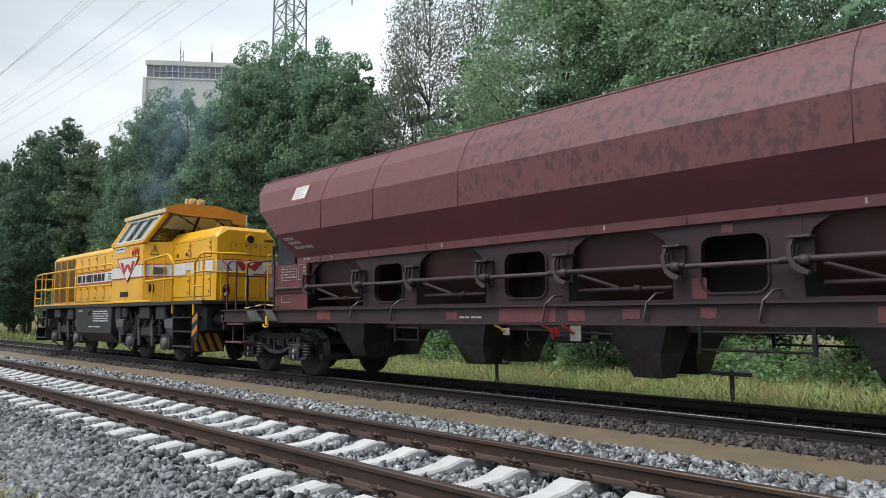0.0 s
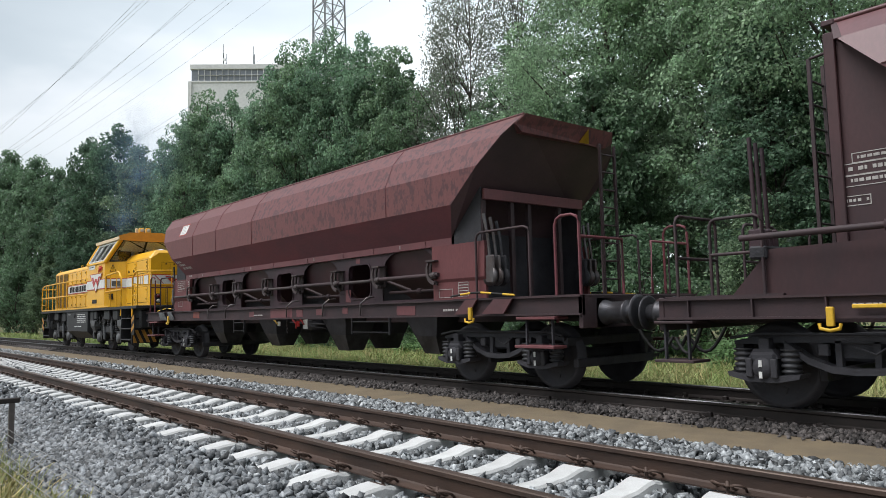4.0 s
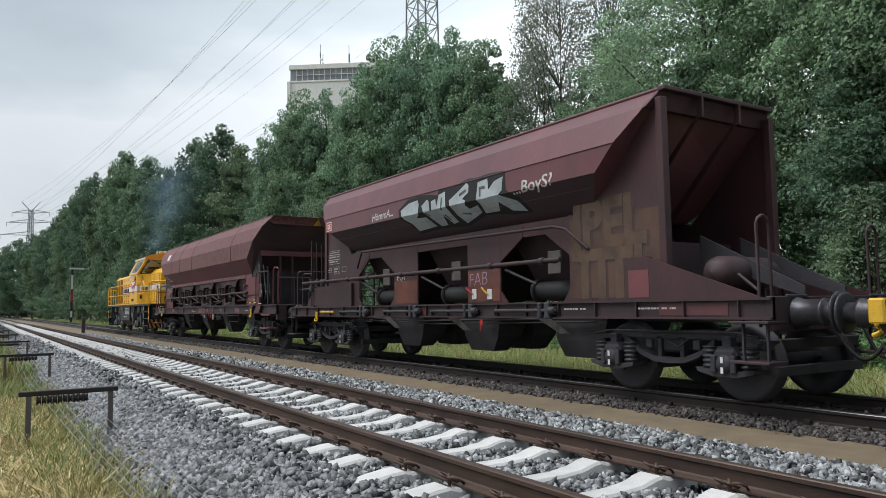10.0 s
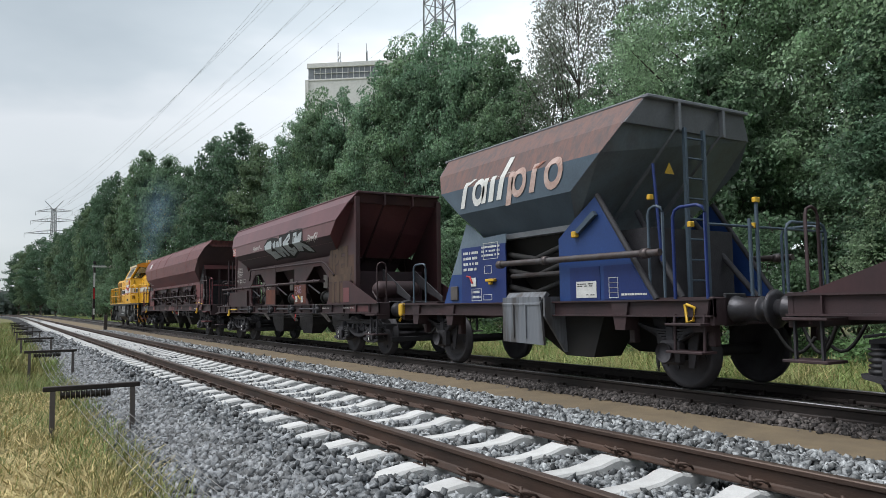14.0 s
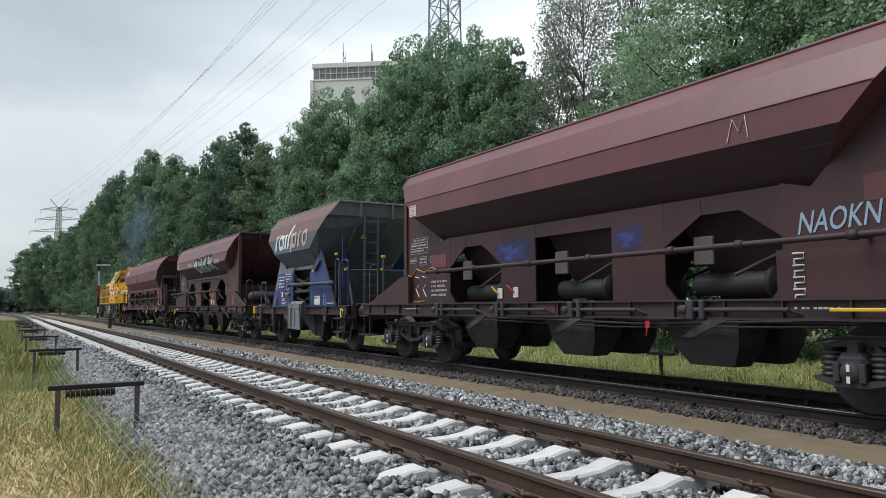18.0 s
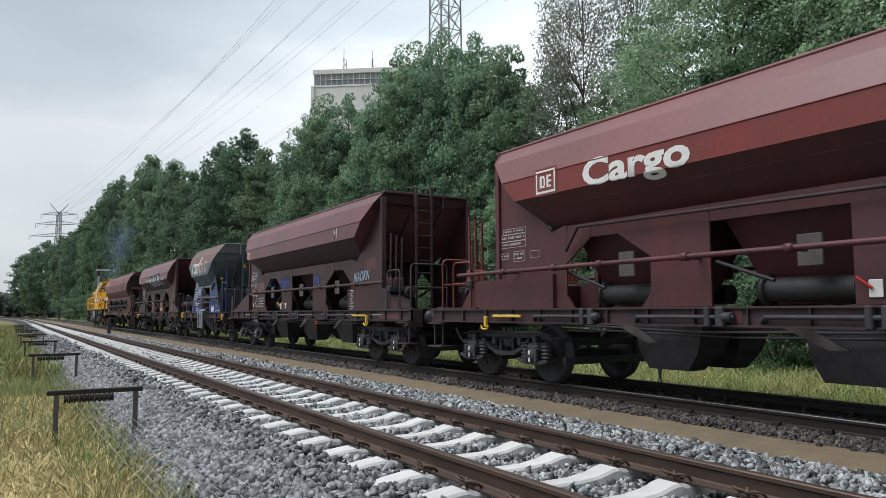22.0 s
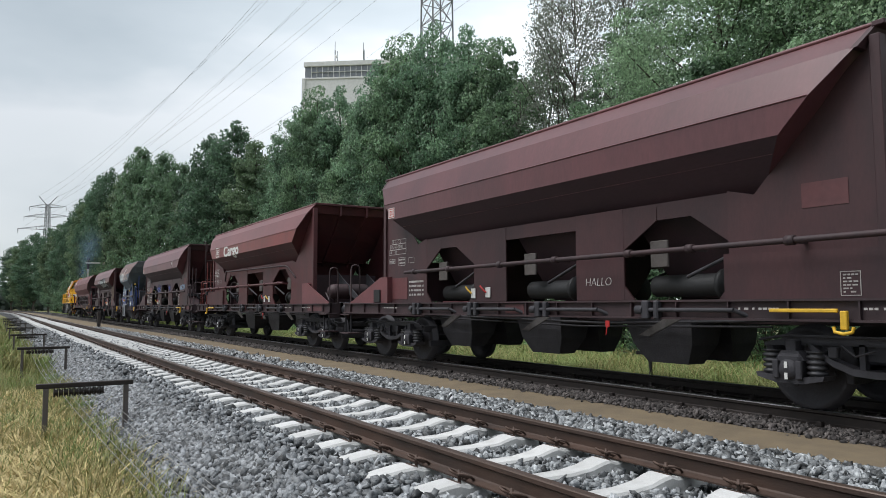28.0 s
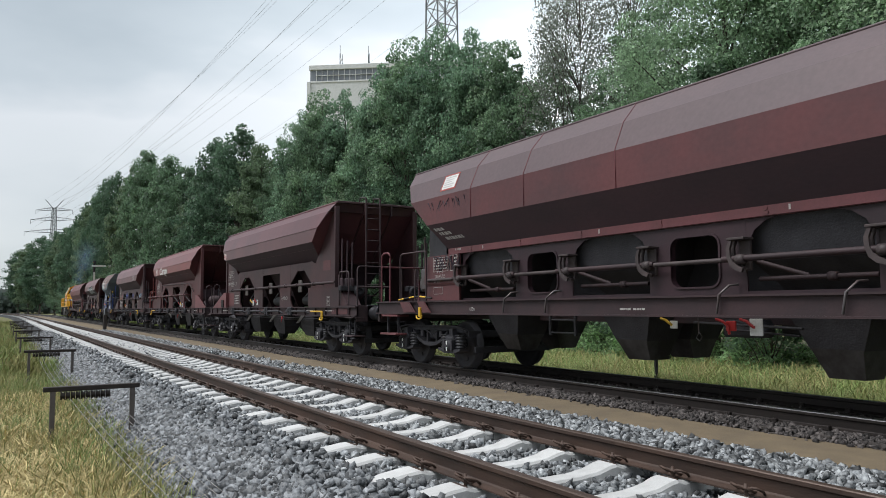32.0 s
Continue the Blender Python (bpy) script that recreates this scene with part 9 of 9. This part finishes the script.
def rail_emblem(root, k, y, rise, size, ground, line, label):
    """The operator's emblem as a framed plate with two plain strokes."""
    b, up, n = flank(k)

    def at(u, v, out):
        return b + up * (rise + v) + n * out + Vector((0, y - u, 0))
    q = Mesh()
    q.add([at(0, 0, 0.006), at(size * 1.25, 0, 0.006), at(size * 1.25, size, 0.006), at(0, size, 0.006)], [(0, 1, 2, 3)])
    pl = part("emblem_plate", q, ground, root, label)
    q = Mesh()
    t = size * 0.08
    W, H = size * 1.25, size
    for u0, u1, v0, v1 in ((t, W - t, t, 2 * t), (t, W - t, H - 2 * t, H - t), (t, 2 * t, 2 * t, H - 2 * t), (W - 2 * t, W - t, 2 * t, H - 2 * t), (W * 0.24, W * 0.34, H * 0.28, H * 0.72), (W * 0.34, W * 0.46, H * 0.28, H * 0.36), (W * 0.34, W * 0.46, H * 0.64, H * 0.72), (W * 0.42, W * 0.49, H * 0.36, H * 0.64), (W * 0.55, W * 0.64, H * 0.28, H * 0.72), (W * 0.64, W * 0.76, H * 0.28, H * 0.35), (W * 0.64, W * 0.76, H * 0.46, H * 0.54), (W * 0.64, W * 0.76, H * 0.65, H * 0.72)):
        q.add([at(u0, v0, 0.009), at(u1, v0, 0.009), at(u1, v1, 0.009), at(u0, v1, 0.009)], [(0, 1, 2, 3)])
    part("emblem_mark", q, line, pl)


def wrapped(root, y, start, text, size, width, material, label, bold=0.0, shear=0.0, out=0.006, name="sprayed_letters", tilt=0.0):
    """Flat letters bent over the creases of the first wagon kind's flank: start is the height along the skin from the crease above the underside."""
    cu = bpy.data.curves.new(name, "FONT")
    cu.body, cu.size, cu.offset, cu.shear, cu.resolution_u = text, size, bold, shear, 3
    tmp = bpy.data.objects.new(name, cu)
    scene.collection.objects.link(tmp)
    me = bpy.data.meshes.new_from_object(tmp.evaluated_get(bpy.context.evaluated_depsgraph_get()))
    bpy.data.objects.remove(tmp)
    me.materials.clear()
    me.materials.append(material)
    bm = bmesh.new()
    bm.from_mesh(me)
    wide = max(v.co.x for v in bm.verts)
    for v in bm.verts:
        v.co.x *= width / wide
        v.co.y += tilt * v.co.x
    bend_on_flank(bm, y, start, out)
    bm.to_mesh(me)
    bm.free()
    ob = new(name, me)
    ob.parent = root
    return tagged(ob, label)


def bend_on_flank(bm, y, start, out):
    """Lays a flat mesh over the creases of the first wagon kind's flank, cut along them."""
    side = [Vector((-x, 0, z)) for x, z in A_SEC]
    l1 = (side[2] - side[3]).length
    for h in (-start, l1 - start):
        bmesh.ops.bisect_plane(bm, geom=bm.verts[:] + bm.edges[:] + bm.faces[:], plane_co=(0, h, 0), plane_no=(0, 1, 0))
    for v in bm.verts:
        h = v.co.y + start
        if h < 0:
            a, b, k = side[3], (side[3] - side[4]).normalized(), h
        elif h < l1:
            a, b, k = side[3], (side[2] - side[3]).normalized(), h
        else:
            a, b, k = side[2], (side[1] - side[2]).normalized(), h - l1
        n = Vector((0, -1, 0)).cross(b).normalized()
        p = a + b * k + n * out
        v.co = (p.x, y - v.co.x, p.z)


# silver letters with a dark outline; the second wagon
def sprayed_strokes(root, y, start, strokes, width, material, label, out, name="sprayed_letters"):
    """Broad straight strokes, (u, v) to (u, v) in metres along and up the flank, with blunt ends, bent over its creases."""
    for u0, v0, u1, v1, k in strokes:
        d = Vector((u1 - u0, v1 - v0)).normalized()
        n, w = Vector((-d.y, d.x)), width * k
        ends = (Vector((u0, v0)) - d * w * 0.45, Vector((u1, v1)) + d * w * 0.45)
        bm = bmesh.new()
        ring = [ends[0] - n * w * 0.42, ends[0] - n * w * 0.1 - d * w * 0.1, ends[0] + n * w * 0.48, ends[1] + n * w * 0.5, ends[1] - n * w * 0.2 + d * w * 0.12, ends[1] - n * w * 0.5]
        bm.faces.new([bm.verts.new((p.x, p.y, 0)) for p in ring])
        me = bpy.data.meshes.new(name)
        bend_on_flank(bm, y, start, out)
        bm.to_mesh(me)
        bm.free()
        me.materials.append(material)
        ob = new(name, me)
        ob.parent = root
        tagged(ob, label)


def sprayed_shape(root, y, poly, material, label, out, name="sprayed_letter"):
    """One filled outline, (u, v) in metres along and up the flank from its lower crease, bent over the creases."""
    bm = bmesh.new()
    bm.faces.new([bm.verts.new((u, v, 0)) for u, v in poly])
    bmesh.ops.triangulate(bm, faces=bm.faces[:])
    bend_on_flank(bm, y, 0.0, out)
    bmesh.ops.recalc_face_normals(bm, faces=bm.faces[:])
    me = bpy.data.meshes.new(name)
    bm.to_mesh(me)
    bm.free()
    me.materials.append(material)
    ob = new(name, me)
    ob.parent = root
    tagged(ob, label)


LETTER_GROUND = [(-0.03, 0.14), (0.36, 0.31), (0.80, 0.33), (1.12, 0.30), (1.45, 0.25), (1.52, 0.36), (1.95, 0.33), (2.44, 0.41), (2.66, 0.38), (3.06, 0.40), (3.48, 0.37), (3.50, 0.06), (3.74, -0.12), (3.84, -0.44), (3.34, -0.42), (3.10, -0.37), (2.66, -0.33),
                 (2.00, -0.49), (1.50, -0.45), (1.10, -0.44), (0.34, -0.47), (0.22, -0.24), (0.02, -0.06)]
LETTER_Z = [(0.07, 0.12), (0.40, 0.23), (0.74, 0.25), (0.78, 0.16), (0.74, -0.02), (0.58, -0.10), (0.92, -0.12), (1.06, -0.36), (0.36, -0.40), (0.30, -0.20), (0.12, -0.06)]
LETTER_W = [(0.88, 0.12), (1.08, 0.22), (1.14, 0.18), (1.17, -0.02), (1.24, 0.0), (1.22, 0.16), (1.38, 0.19), (1.41, 0.04), (1.50, 0.25), (1.72, 0.28), (1.72, 0.0), (1.80, -0.36), (1.62, -0.38), (1.48, -0.14), (1.42, -0.38), (1.20, -0.38), (1.02, -0.12), (0.94, -0.02)]
LETTER_E = [(1.84, 0.10), (1.98, 0.15), (2.40, 0.33), (2.47, 0.29), (2.46, 0.16), (2.26, 0.07), (2.36, 0.03), (2.30, -0.05), (2.36, -0.14), (2.63, -0.10), (2.62, -0.26), (2.02, -0.42), (1.90, -0.22)]
LETTER_K = [(2.68, 0.0), (2.74, 0.29), (3.02, 0.31), (3.04, 0.12), (3.20, 0.24), (3.44, 0.28), (3.40, 0.06), (3.30, 0.0), (3.66, -0.18), (3.74, -0.40), (3.40, -0.34), (3.20, -0.12), (3.08, -0.30), (2.70, -0.29), (2.72, -0.10)]
sprayed_shape(w2, 0.80, LETTER_GROUND, M_BLACK, "black ground of the sprayed letters", 0.005, "letter_ground")
for shape in (LETTER_Z, LETTER_W, LETTER_E, LETTER_K):
    sprayed_shape(w2, 0.80, shape, M_SILVER, "sprayed silver block letter with black outline", 0.011)
sprayed_strokes(w2, 0.80, 0.0, [(1.60, 0.16, 1.56, -0.02, 0.9), (1.56, -0.16, 1.62, -0.26, 0.9), (1.00, -0.04, 1.08, -0.10, 0.8), (2.20, 0.15, 2.36, 0.20, 0.9), (2.80, 0.18, 2.92, 0.18, 0.9), (2.80, 0.06, 2.80, 0.14, 0.8), (2.10, -0.20, 2.30, -0.24, 0.7)], 0.055, M_CASE, "faded grey fill marks", 0.016, "fill_mark")
wrapped(w2, 2.0, 0.04, "HömmA...", 0.22, 0.95, M_CHALK, "white sprayed scrawl", 0.003, 0.15, 0.006, "scrawl", 0.03)
wrapped(w2, -2.85, -0.06, "...BoyS?", 0.27, 0.98, M_CHALK, "white sprayed scrawl", 0.004, 0.15, 0.006, "scrawl", 0.03)
rail_emblem(w2, 2, 4.42, 0.03, 0.26, M_RED, M_WHITE, "red and white operator emblem")
rail_emblem(w4, 2, 4.55, 0.03, 0.22, M_WHITE, M_RED, "white and red operator emblem")
rail_emblem(w6, 2, 4.55, 0.03, 0.22, M_WHITE, M_RED, "white and red operator emblem")
rail_emblem(w5, 2, 3.68, -0.01, 0.43, M_CARGO, M_WHITE, "white outlined operator emblem")
wrapped(w5, 2.58, 0.0, "Cargo", 0.52, 1.95, M_WHITE, "large white word on the flank", 0.017, 0.0, 0.006, "lettering")


def scrawl(root, x, y, z, text, size, material, label, tilt=0.0, wide=1.0):
    lettering("scrawl", text, size, root, (x, y, z), (0, -1, tilt), (0, tilt, 1), material, label, 0.002, -0.022 * size, 0.12, wide)


scrawl(w2, -1.182, -1.15, 1.52, "FAB", 0.34, M_VIOLET, "violet sprayed scrawl", 0.06)
scrawl(w2, -1.182, 1.50, 1.74, "EQT", 0.20, M_CHALK, "white sprayed scrawl")
scrawl(w6, -1.182, -1.15, 1.44, "HALLO", 0.17, M_CHALK, "white chalked word")
scrawl(w2, -1.182, 5.35, 1.42, "RTZ", 0.28, M_CHALK, "faint white scrawl", 0.04)
lettering("scrawl", "NAOKN", 0.34, w4, (-1.182, -3.82, 1.92), (0, -1, 0.05), (0, 0.05, 1), M_PALEBLUE, "pale blue sprayed scrawl", 0.002, 0.002, 0.32, 0.72)
for text, z in (("IPEL", 2.02), ("TITL", 1.30)):
    lettering("letter_shadow", text, 0.92, w2, (-1.180, -3.90, z - 0.015), (0, -1, 0), (0, 0, 1), M_DARKBROWN, "dark outline of the sprayed letters", 0.001, 0.065, 0.0, 0.86)
    lettering("sprayed_letters", text, 0.92, w2, (-1.184, -3.88, z), (0, -1, 0), (0, 0, 1), M_TAN, "large faded tan sprayed letters", 0.001, 0.045, 0.0, 0.86)


def panel_patch(root, y0, y1, z0, z1, material, label, x=-1.1765):
    q = Mesh()
    q.box(x - 0.004, x, y0, y1, z0, z1)
    part("paint_patch", q, material, root, label)


M_BLOT = bpy.data.materials.new("soft blue spray")
M_BLOT.use_nodes = True
bn, bl = M_BLOT.node_tree.nodes, M_BLOT.node_tree.links
b_tc, b_g, b_n, b_r, b_x, b_t, b_m = (bn.new("ShaderNode" + k) for k in ("TexCoord", "TexGradient", "TexNoise", "MapRange", "Math", "BsdfTransparent", "MixShader"))
b_g.gradient_type, b_x.operation = "SPHERICAL", "MULTIPLY"
b_n.inputs["Scale"].default_value, b_n.inputs["Detail"].default_value = 3.0, 4
b_r.inputs["From Min"].default_value, b_r.inputs["From Max"].default_value, b_r.inputs["To Max"].default_value = 0.28, 0.62, 1.9
bl.new(b_tc.outputs["Object"], b_g.inputs["Vector"])
bl.new(b_tc.outputs["Object"], b_n.inputs["Vector"])
bl.new(b_n.outputs["Fac"], b_r.inputs["Value"])
bl.new(b_g.outputs["Fac"], b_x.inputs[0])
bl.new(b_r.outputs[0], b_x.inputs[1])
b_x.use_clamp = True
bn["Principled BSDF"].inputs["Base Color"].default_value = (0.026, 0.045, 0.17, 1)
bn["Principled BSDF"].inputs["Roughness"].default_value = 0.7
bl.new(b_x.outputs[0], b_m.inputs[0])
bl.new(b_t.outputs[0], b_m.inputs[1])
bl.new(bn["Principled BSDF"].outputs[0], b_m.inputs[2])
bl.new(b_m.outputs[0], bn["Material Output"].inputs[0])
q = Mesh()
q.add([(0, 1, -1), (0, -1, -1), (0, -1, 1), (0, 1, 1)], [(0, 1, 2, 3)])
BLOT = q.data("sprayed_blot", M_BLOT)


def sprayed_blot(root, y0, y1, z0, z1, label):
    """A cloud of spray paint that thins out towards its edge."""
    ob = new("sprayed_blot", BLOT)
    ob.parent = root
    ob.matrix_basis = Matrix.Translation((-1.1805, (y0 + y1) / 2, (z0 + z1) / 2)) @ Matrix.Diagonal((1, abs(y1 - y0) * 0.62, abs(z1 - z0) * 0.62, 1))
    tagged(ob, label)


panel_patch(w2, 0.67, 1.61, 1.26, 1.72, M_ORANGERUST, "orange rust patch")
panel_patch(w2, -1.13, -2.07, 1.26, 1.80, M_ORANGERUST, "orange rust patch")
panel_patch(w2, -5.05, -5.4, 1.26, 1.62, M_BAND, "red paint patch", -1.2965)
panel_patch(w2, -3.82, -5.50, 1.27, 2.44, M_TANBASE, "brown sprayed ground of the letters", -1.1745)
sprayed_blot(w4, 1.96, 0.92, 1.88, 2.31, "blue sprayed cloud")
sprayed_blot(w4, -1.02, -1.58, 1.92, 2.28, "blue sprayed cloud")
panel_patch(w4, -4.4, -5.4, 1.26, 1.45, M_BAND, "red paint patch")
for w in (w4, w6):
    panel_patch(w, -4.57, -5.08, 2.2, 2.47, M_OLDRED, "brighter red paint patch")
panel_patch(w6, -3.85, -4.55, 1.24, 1.72, M_RUST, "redder repainted panel")
panel_patch(w6, 5.08, 4.3, 1.30, 1.76, M_OLDRED, "red paint patch")
panel_patch(w4, 4.2, 3.62, 1.95, 2.2, M_BAND, "red paint patch")


def side_stroke(root, pts, r, material, label, x=-1.178, name="sprayed_stroke"):
    q = Mesh()
    q.tube([(x, a, b) for a, b in pts], r, 5, None, False)
    part(name, q, material, root, label)


# orange and white scrawl, and a column of white runes, on one brown wagon
M_ORANGE = mat("orange spray paint", (0.38, 0.17, 0.03), 0.7, dark=(0.3, 0.13, 0.03), scale=8, amount=0.5, grain=50, bump=0.0)
side_stroke(w4, [(5.42, 1.28), (5.40, 1.62), (5.30, 1.86), (5.05, 1.78), (4.85, 1.95), (4.5, 1.86), (4.2, 1.95), (3.9, 1.88)], 0.018, M_ORANGE, "orange sprayed outline")
side_stroke(w4, [(5.3, 1.27), (4.9, 1.25), (4.5, 1.27)], 0.016, M_ORANGE, "orange sprayed outline")
for k in range(3):
    y = 5.2 - 0.3 * k
    side_stroke(w4, [(y, 1.78), (y - 0.16, 1.76), (y - 0.12, 1.58), (y - 0.02, 1.54), (y - 0.17, 1.36)], 0.013, M_CHALK, "white sprayed stroke")
for k in range(4):
    z = 1.66 - 0.13 * k
    side_stroke(w4, [(-3.80, z + 0.05), (-3.93, z + 0.05), (-3.93, z - 0.01), (-3.82, z - 0.01), (-3.82, z - 0.06)], 0.013, M_CHALK, "white painted rune", -1.246)
side_stroke(w4, [(-3.22, 3.02), (-3.30, 3.28), (-3.38, 3.12), (-3.46, 3.30), (-3.50, 3.04)], 0.006, M_CHALK, "thin pink pen line", -1.51)
for w, seed in ((w2, 31), (w4, 41), (w5, 51), (w6, 61)):
    q = Mesh()
    x = -1.176
    frame_mark(q, x, 4.36, 5.0, 2.50, 2.60)
    frame_mark(q, x, 4.36, 5.08, 2.38, 2.50)
    frame_mark(q, x, 4.36, 5.14, 2.27, 2.38)
    if w is not w6:
        marks(q, x, 4.95, 4.42, 2.52, 2.58, 1, seed)
        marks(q, x, 5.04, 4.40, 2.40, 2.48, 1, seed + 7)
        marks(q, x, 5.1, 4.5, 2.29, 2.36, 1, seed + 8)
    frame_mark(q, x, 4.85, 5.12, 2.08, 2.18)
    marks(q, x, 5.1, 4.87, 2.10, 2.16, 1, seed + 9)
    frame_mark(q, x, 4.40, 4.70, 2.02, 2.20)
    marks(q, x, 4.68, 4.42, 2.04, 2.18, 2, seed + 1)
    frame_mark(q, x, 4.0, 4.25, 2.06, 2.18)
    marks(q, x, 4.22, 3.62, 1.34, 1.70, 4, seed + 2)
    for k in range(4):
        frame_mark(q, x, -5.25, -5.02, 1.36 + 0.06 * k, 1.43 + 0.06 * k, 0.008)
    frame_mark(q, x, -4.95, -4.72, 1.36, 1.58)
    tagged(part("stencil", q, M_STENCIL, w, "white stencilled data panels"), kind="stuff")
    q = Mesh()
    marks(q, -1.402, -5.3, -5.9, 1.09, 1.14, 1, seed + 4)
    marks(q, -1.402, 5.0, 4.3, 1.09, 1.14, 1, seed + 5)
    marks(q, -1.402, -3.9, -4.4, 1.09, 1.14, 1, seed + 6)
    tagged(part("sill_stencil", q, M_STENCIL, w), kind="stuff")
    for y0, y1 in ((0.6, 0.1), (-5.6, -6.6)):
        q = Mesh()
        q.box(-1.356, -1.351, y0, y1, 1.03, 1.18)
        part("red_patch", q, M_OLDRED, w)
    q = Mesh()
    q.box(-1.39, -1.37, -1.84, -1.76, 0.86, 0.95, 0.006).tube([(-1.38, -1.82, 0.90), (-1.40, -1.80, 0.84), (-1.40, -1.79, 0.76)], 0.010, 5)
    part("label_holder", q, M_RED, w)
    front = w in (w4, w6)
    e = -1 if front else 1
    for y, z, mt, ml in ((-1.33, 1.39, M_WHITE, M_RED), (-1.79, 1.38, M_WHITE, M_LEVER)):
        q = Mesh()
        q.box(-1.20, -1.178, e * y - 0.07, e * y + 0.07, z - 0.09, z + 0.09, 0.006)
        h = part("cock_plate", q, mt, w, "white brake cock plate")
        q = Mesh()
        q.tube([(-1.22, e * y + 0.02, z), (-1.25, e * y + 0.08, z + 0.06), (-1.25, e * y + 0.16, z + 0.12)], 0.018, 6)
        part("cock_lever", q, ml, h)
    lever_handle(w, -1.43, (-5.12 if front else 5.2), 1.0)
    q = Mesh()
    q.box(-1.44, -1.40, (-5.05 if front else 4.2), (-4.3 if front else 5.0), 1.08, 1.12, 0.008)
    part("lever_bar", q, M_LEVER, w, "yellow lever bar")


def tag_strokes(root, y, z, size, x0, x1, z0, z1, seed, material, label):
    """A tag in thin sprayed strokes on a plane that leans from (x0, z0) to (x1, z1)."""
    r = random.Random(seed)
    for k in range(6):
        q = Mesh()
        yy = y - k * size * 0.62
        pts = [(yy - size * (r.uniform(-0.3, 0.3) + 0.1 * i), z + size * (0.5 + 0.6 * math.cos((1.2 + 0.25 * (k % 3)) * i + 1.7 * k))) for i in range(7)]
        q.tube([(x0 + (x1 - x0) * (b - z0) / (z1 - z0) - 0.002, a, b) for a, b in pts], 0.015, 5, None, False)
        part("sprayed_stroke", q, material, root, label)


tag_strokes(w7, 6.0, 2.86, 0.34, -1.46, -1.50, 2.79, 3.28, 3, M_DARKTAG, "thin dark sprayed tag")
tag_strokes(w7, 6.2, 1.93, 0.24, -1.262, -1.262, 1.3, 2.1, 8, M_DARKTAG, "thin dark sprayed tag")
q = Mesh()
frame_mark(q, -1.242, -5.20, -4.99, 1.25, 1.50)
marks(q, -1.242, -5.02, -5.17, 1.27, 1.48, 6, 44)
tagged(part("stencil", q, M_STENCIL, w6, "white stencilled data table"), kind="stuff")
# load tables that can be read
for root, x, y, z, text, size in ((w6, -1.179, 4.95, 2.52, "A    B    C    D", 0.085), (w6, -1.179, 5.06, 2.41, "S 42,0 50,0 60,0 68,0", 0.092), (w6, -1.179, 5.1, 2.30, "120        00,0", 0.085), (w6, -1.179, 5.1, 2.10, "21900kg", 0.08),
                                 (w7, -1.268, 6.12, 1.86, "A    B    C", 0.075), (w7, -1.268, 6.2, 1.77, "S 38,5 47,5 55,5", 0.085), (w7, -1.268, 6.25, 1.68, "120    00,0", 0.075), (w7, -1.418, 4.72, 1.13, "R 75m", 0.085)):
    lettering("table_text", text, size, root, (x, y, z), (0, -1, 0), (0, 0, 1), M_STENCIL, "white stencilled load table", 0.001, 0.0, 0.0, 0.72)


def run_at(t):
    for (a, p), (b, q) in zip(RUN, RUN[1:]):
        if t <= b:
            return p + (q - p) * (t - a) / (b - a)
    return RUN[-1][1]


def motions():
    for ob, y0 in MOVERS:
        m = ob.matrix_basis.copy()
        walk(ob, [(t, Matrix.Translation((0, d, 0)) @ m) for t, d in RUN])
    steps = [k * 0.2 for k in range(161)]
    for ax, y, r in WHEELSETS:
        walk(ax, [(t, pose(0, y, r, -math.degrees(run_at(t) / r))) for t in steps])


motions()
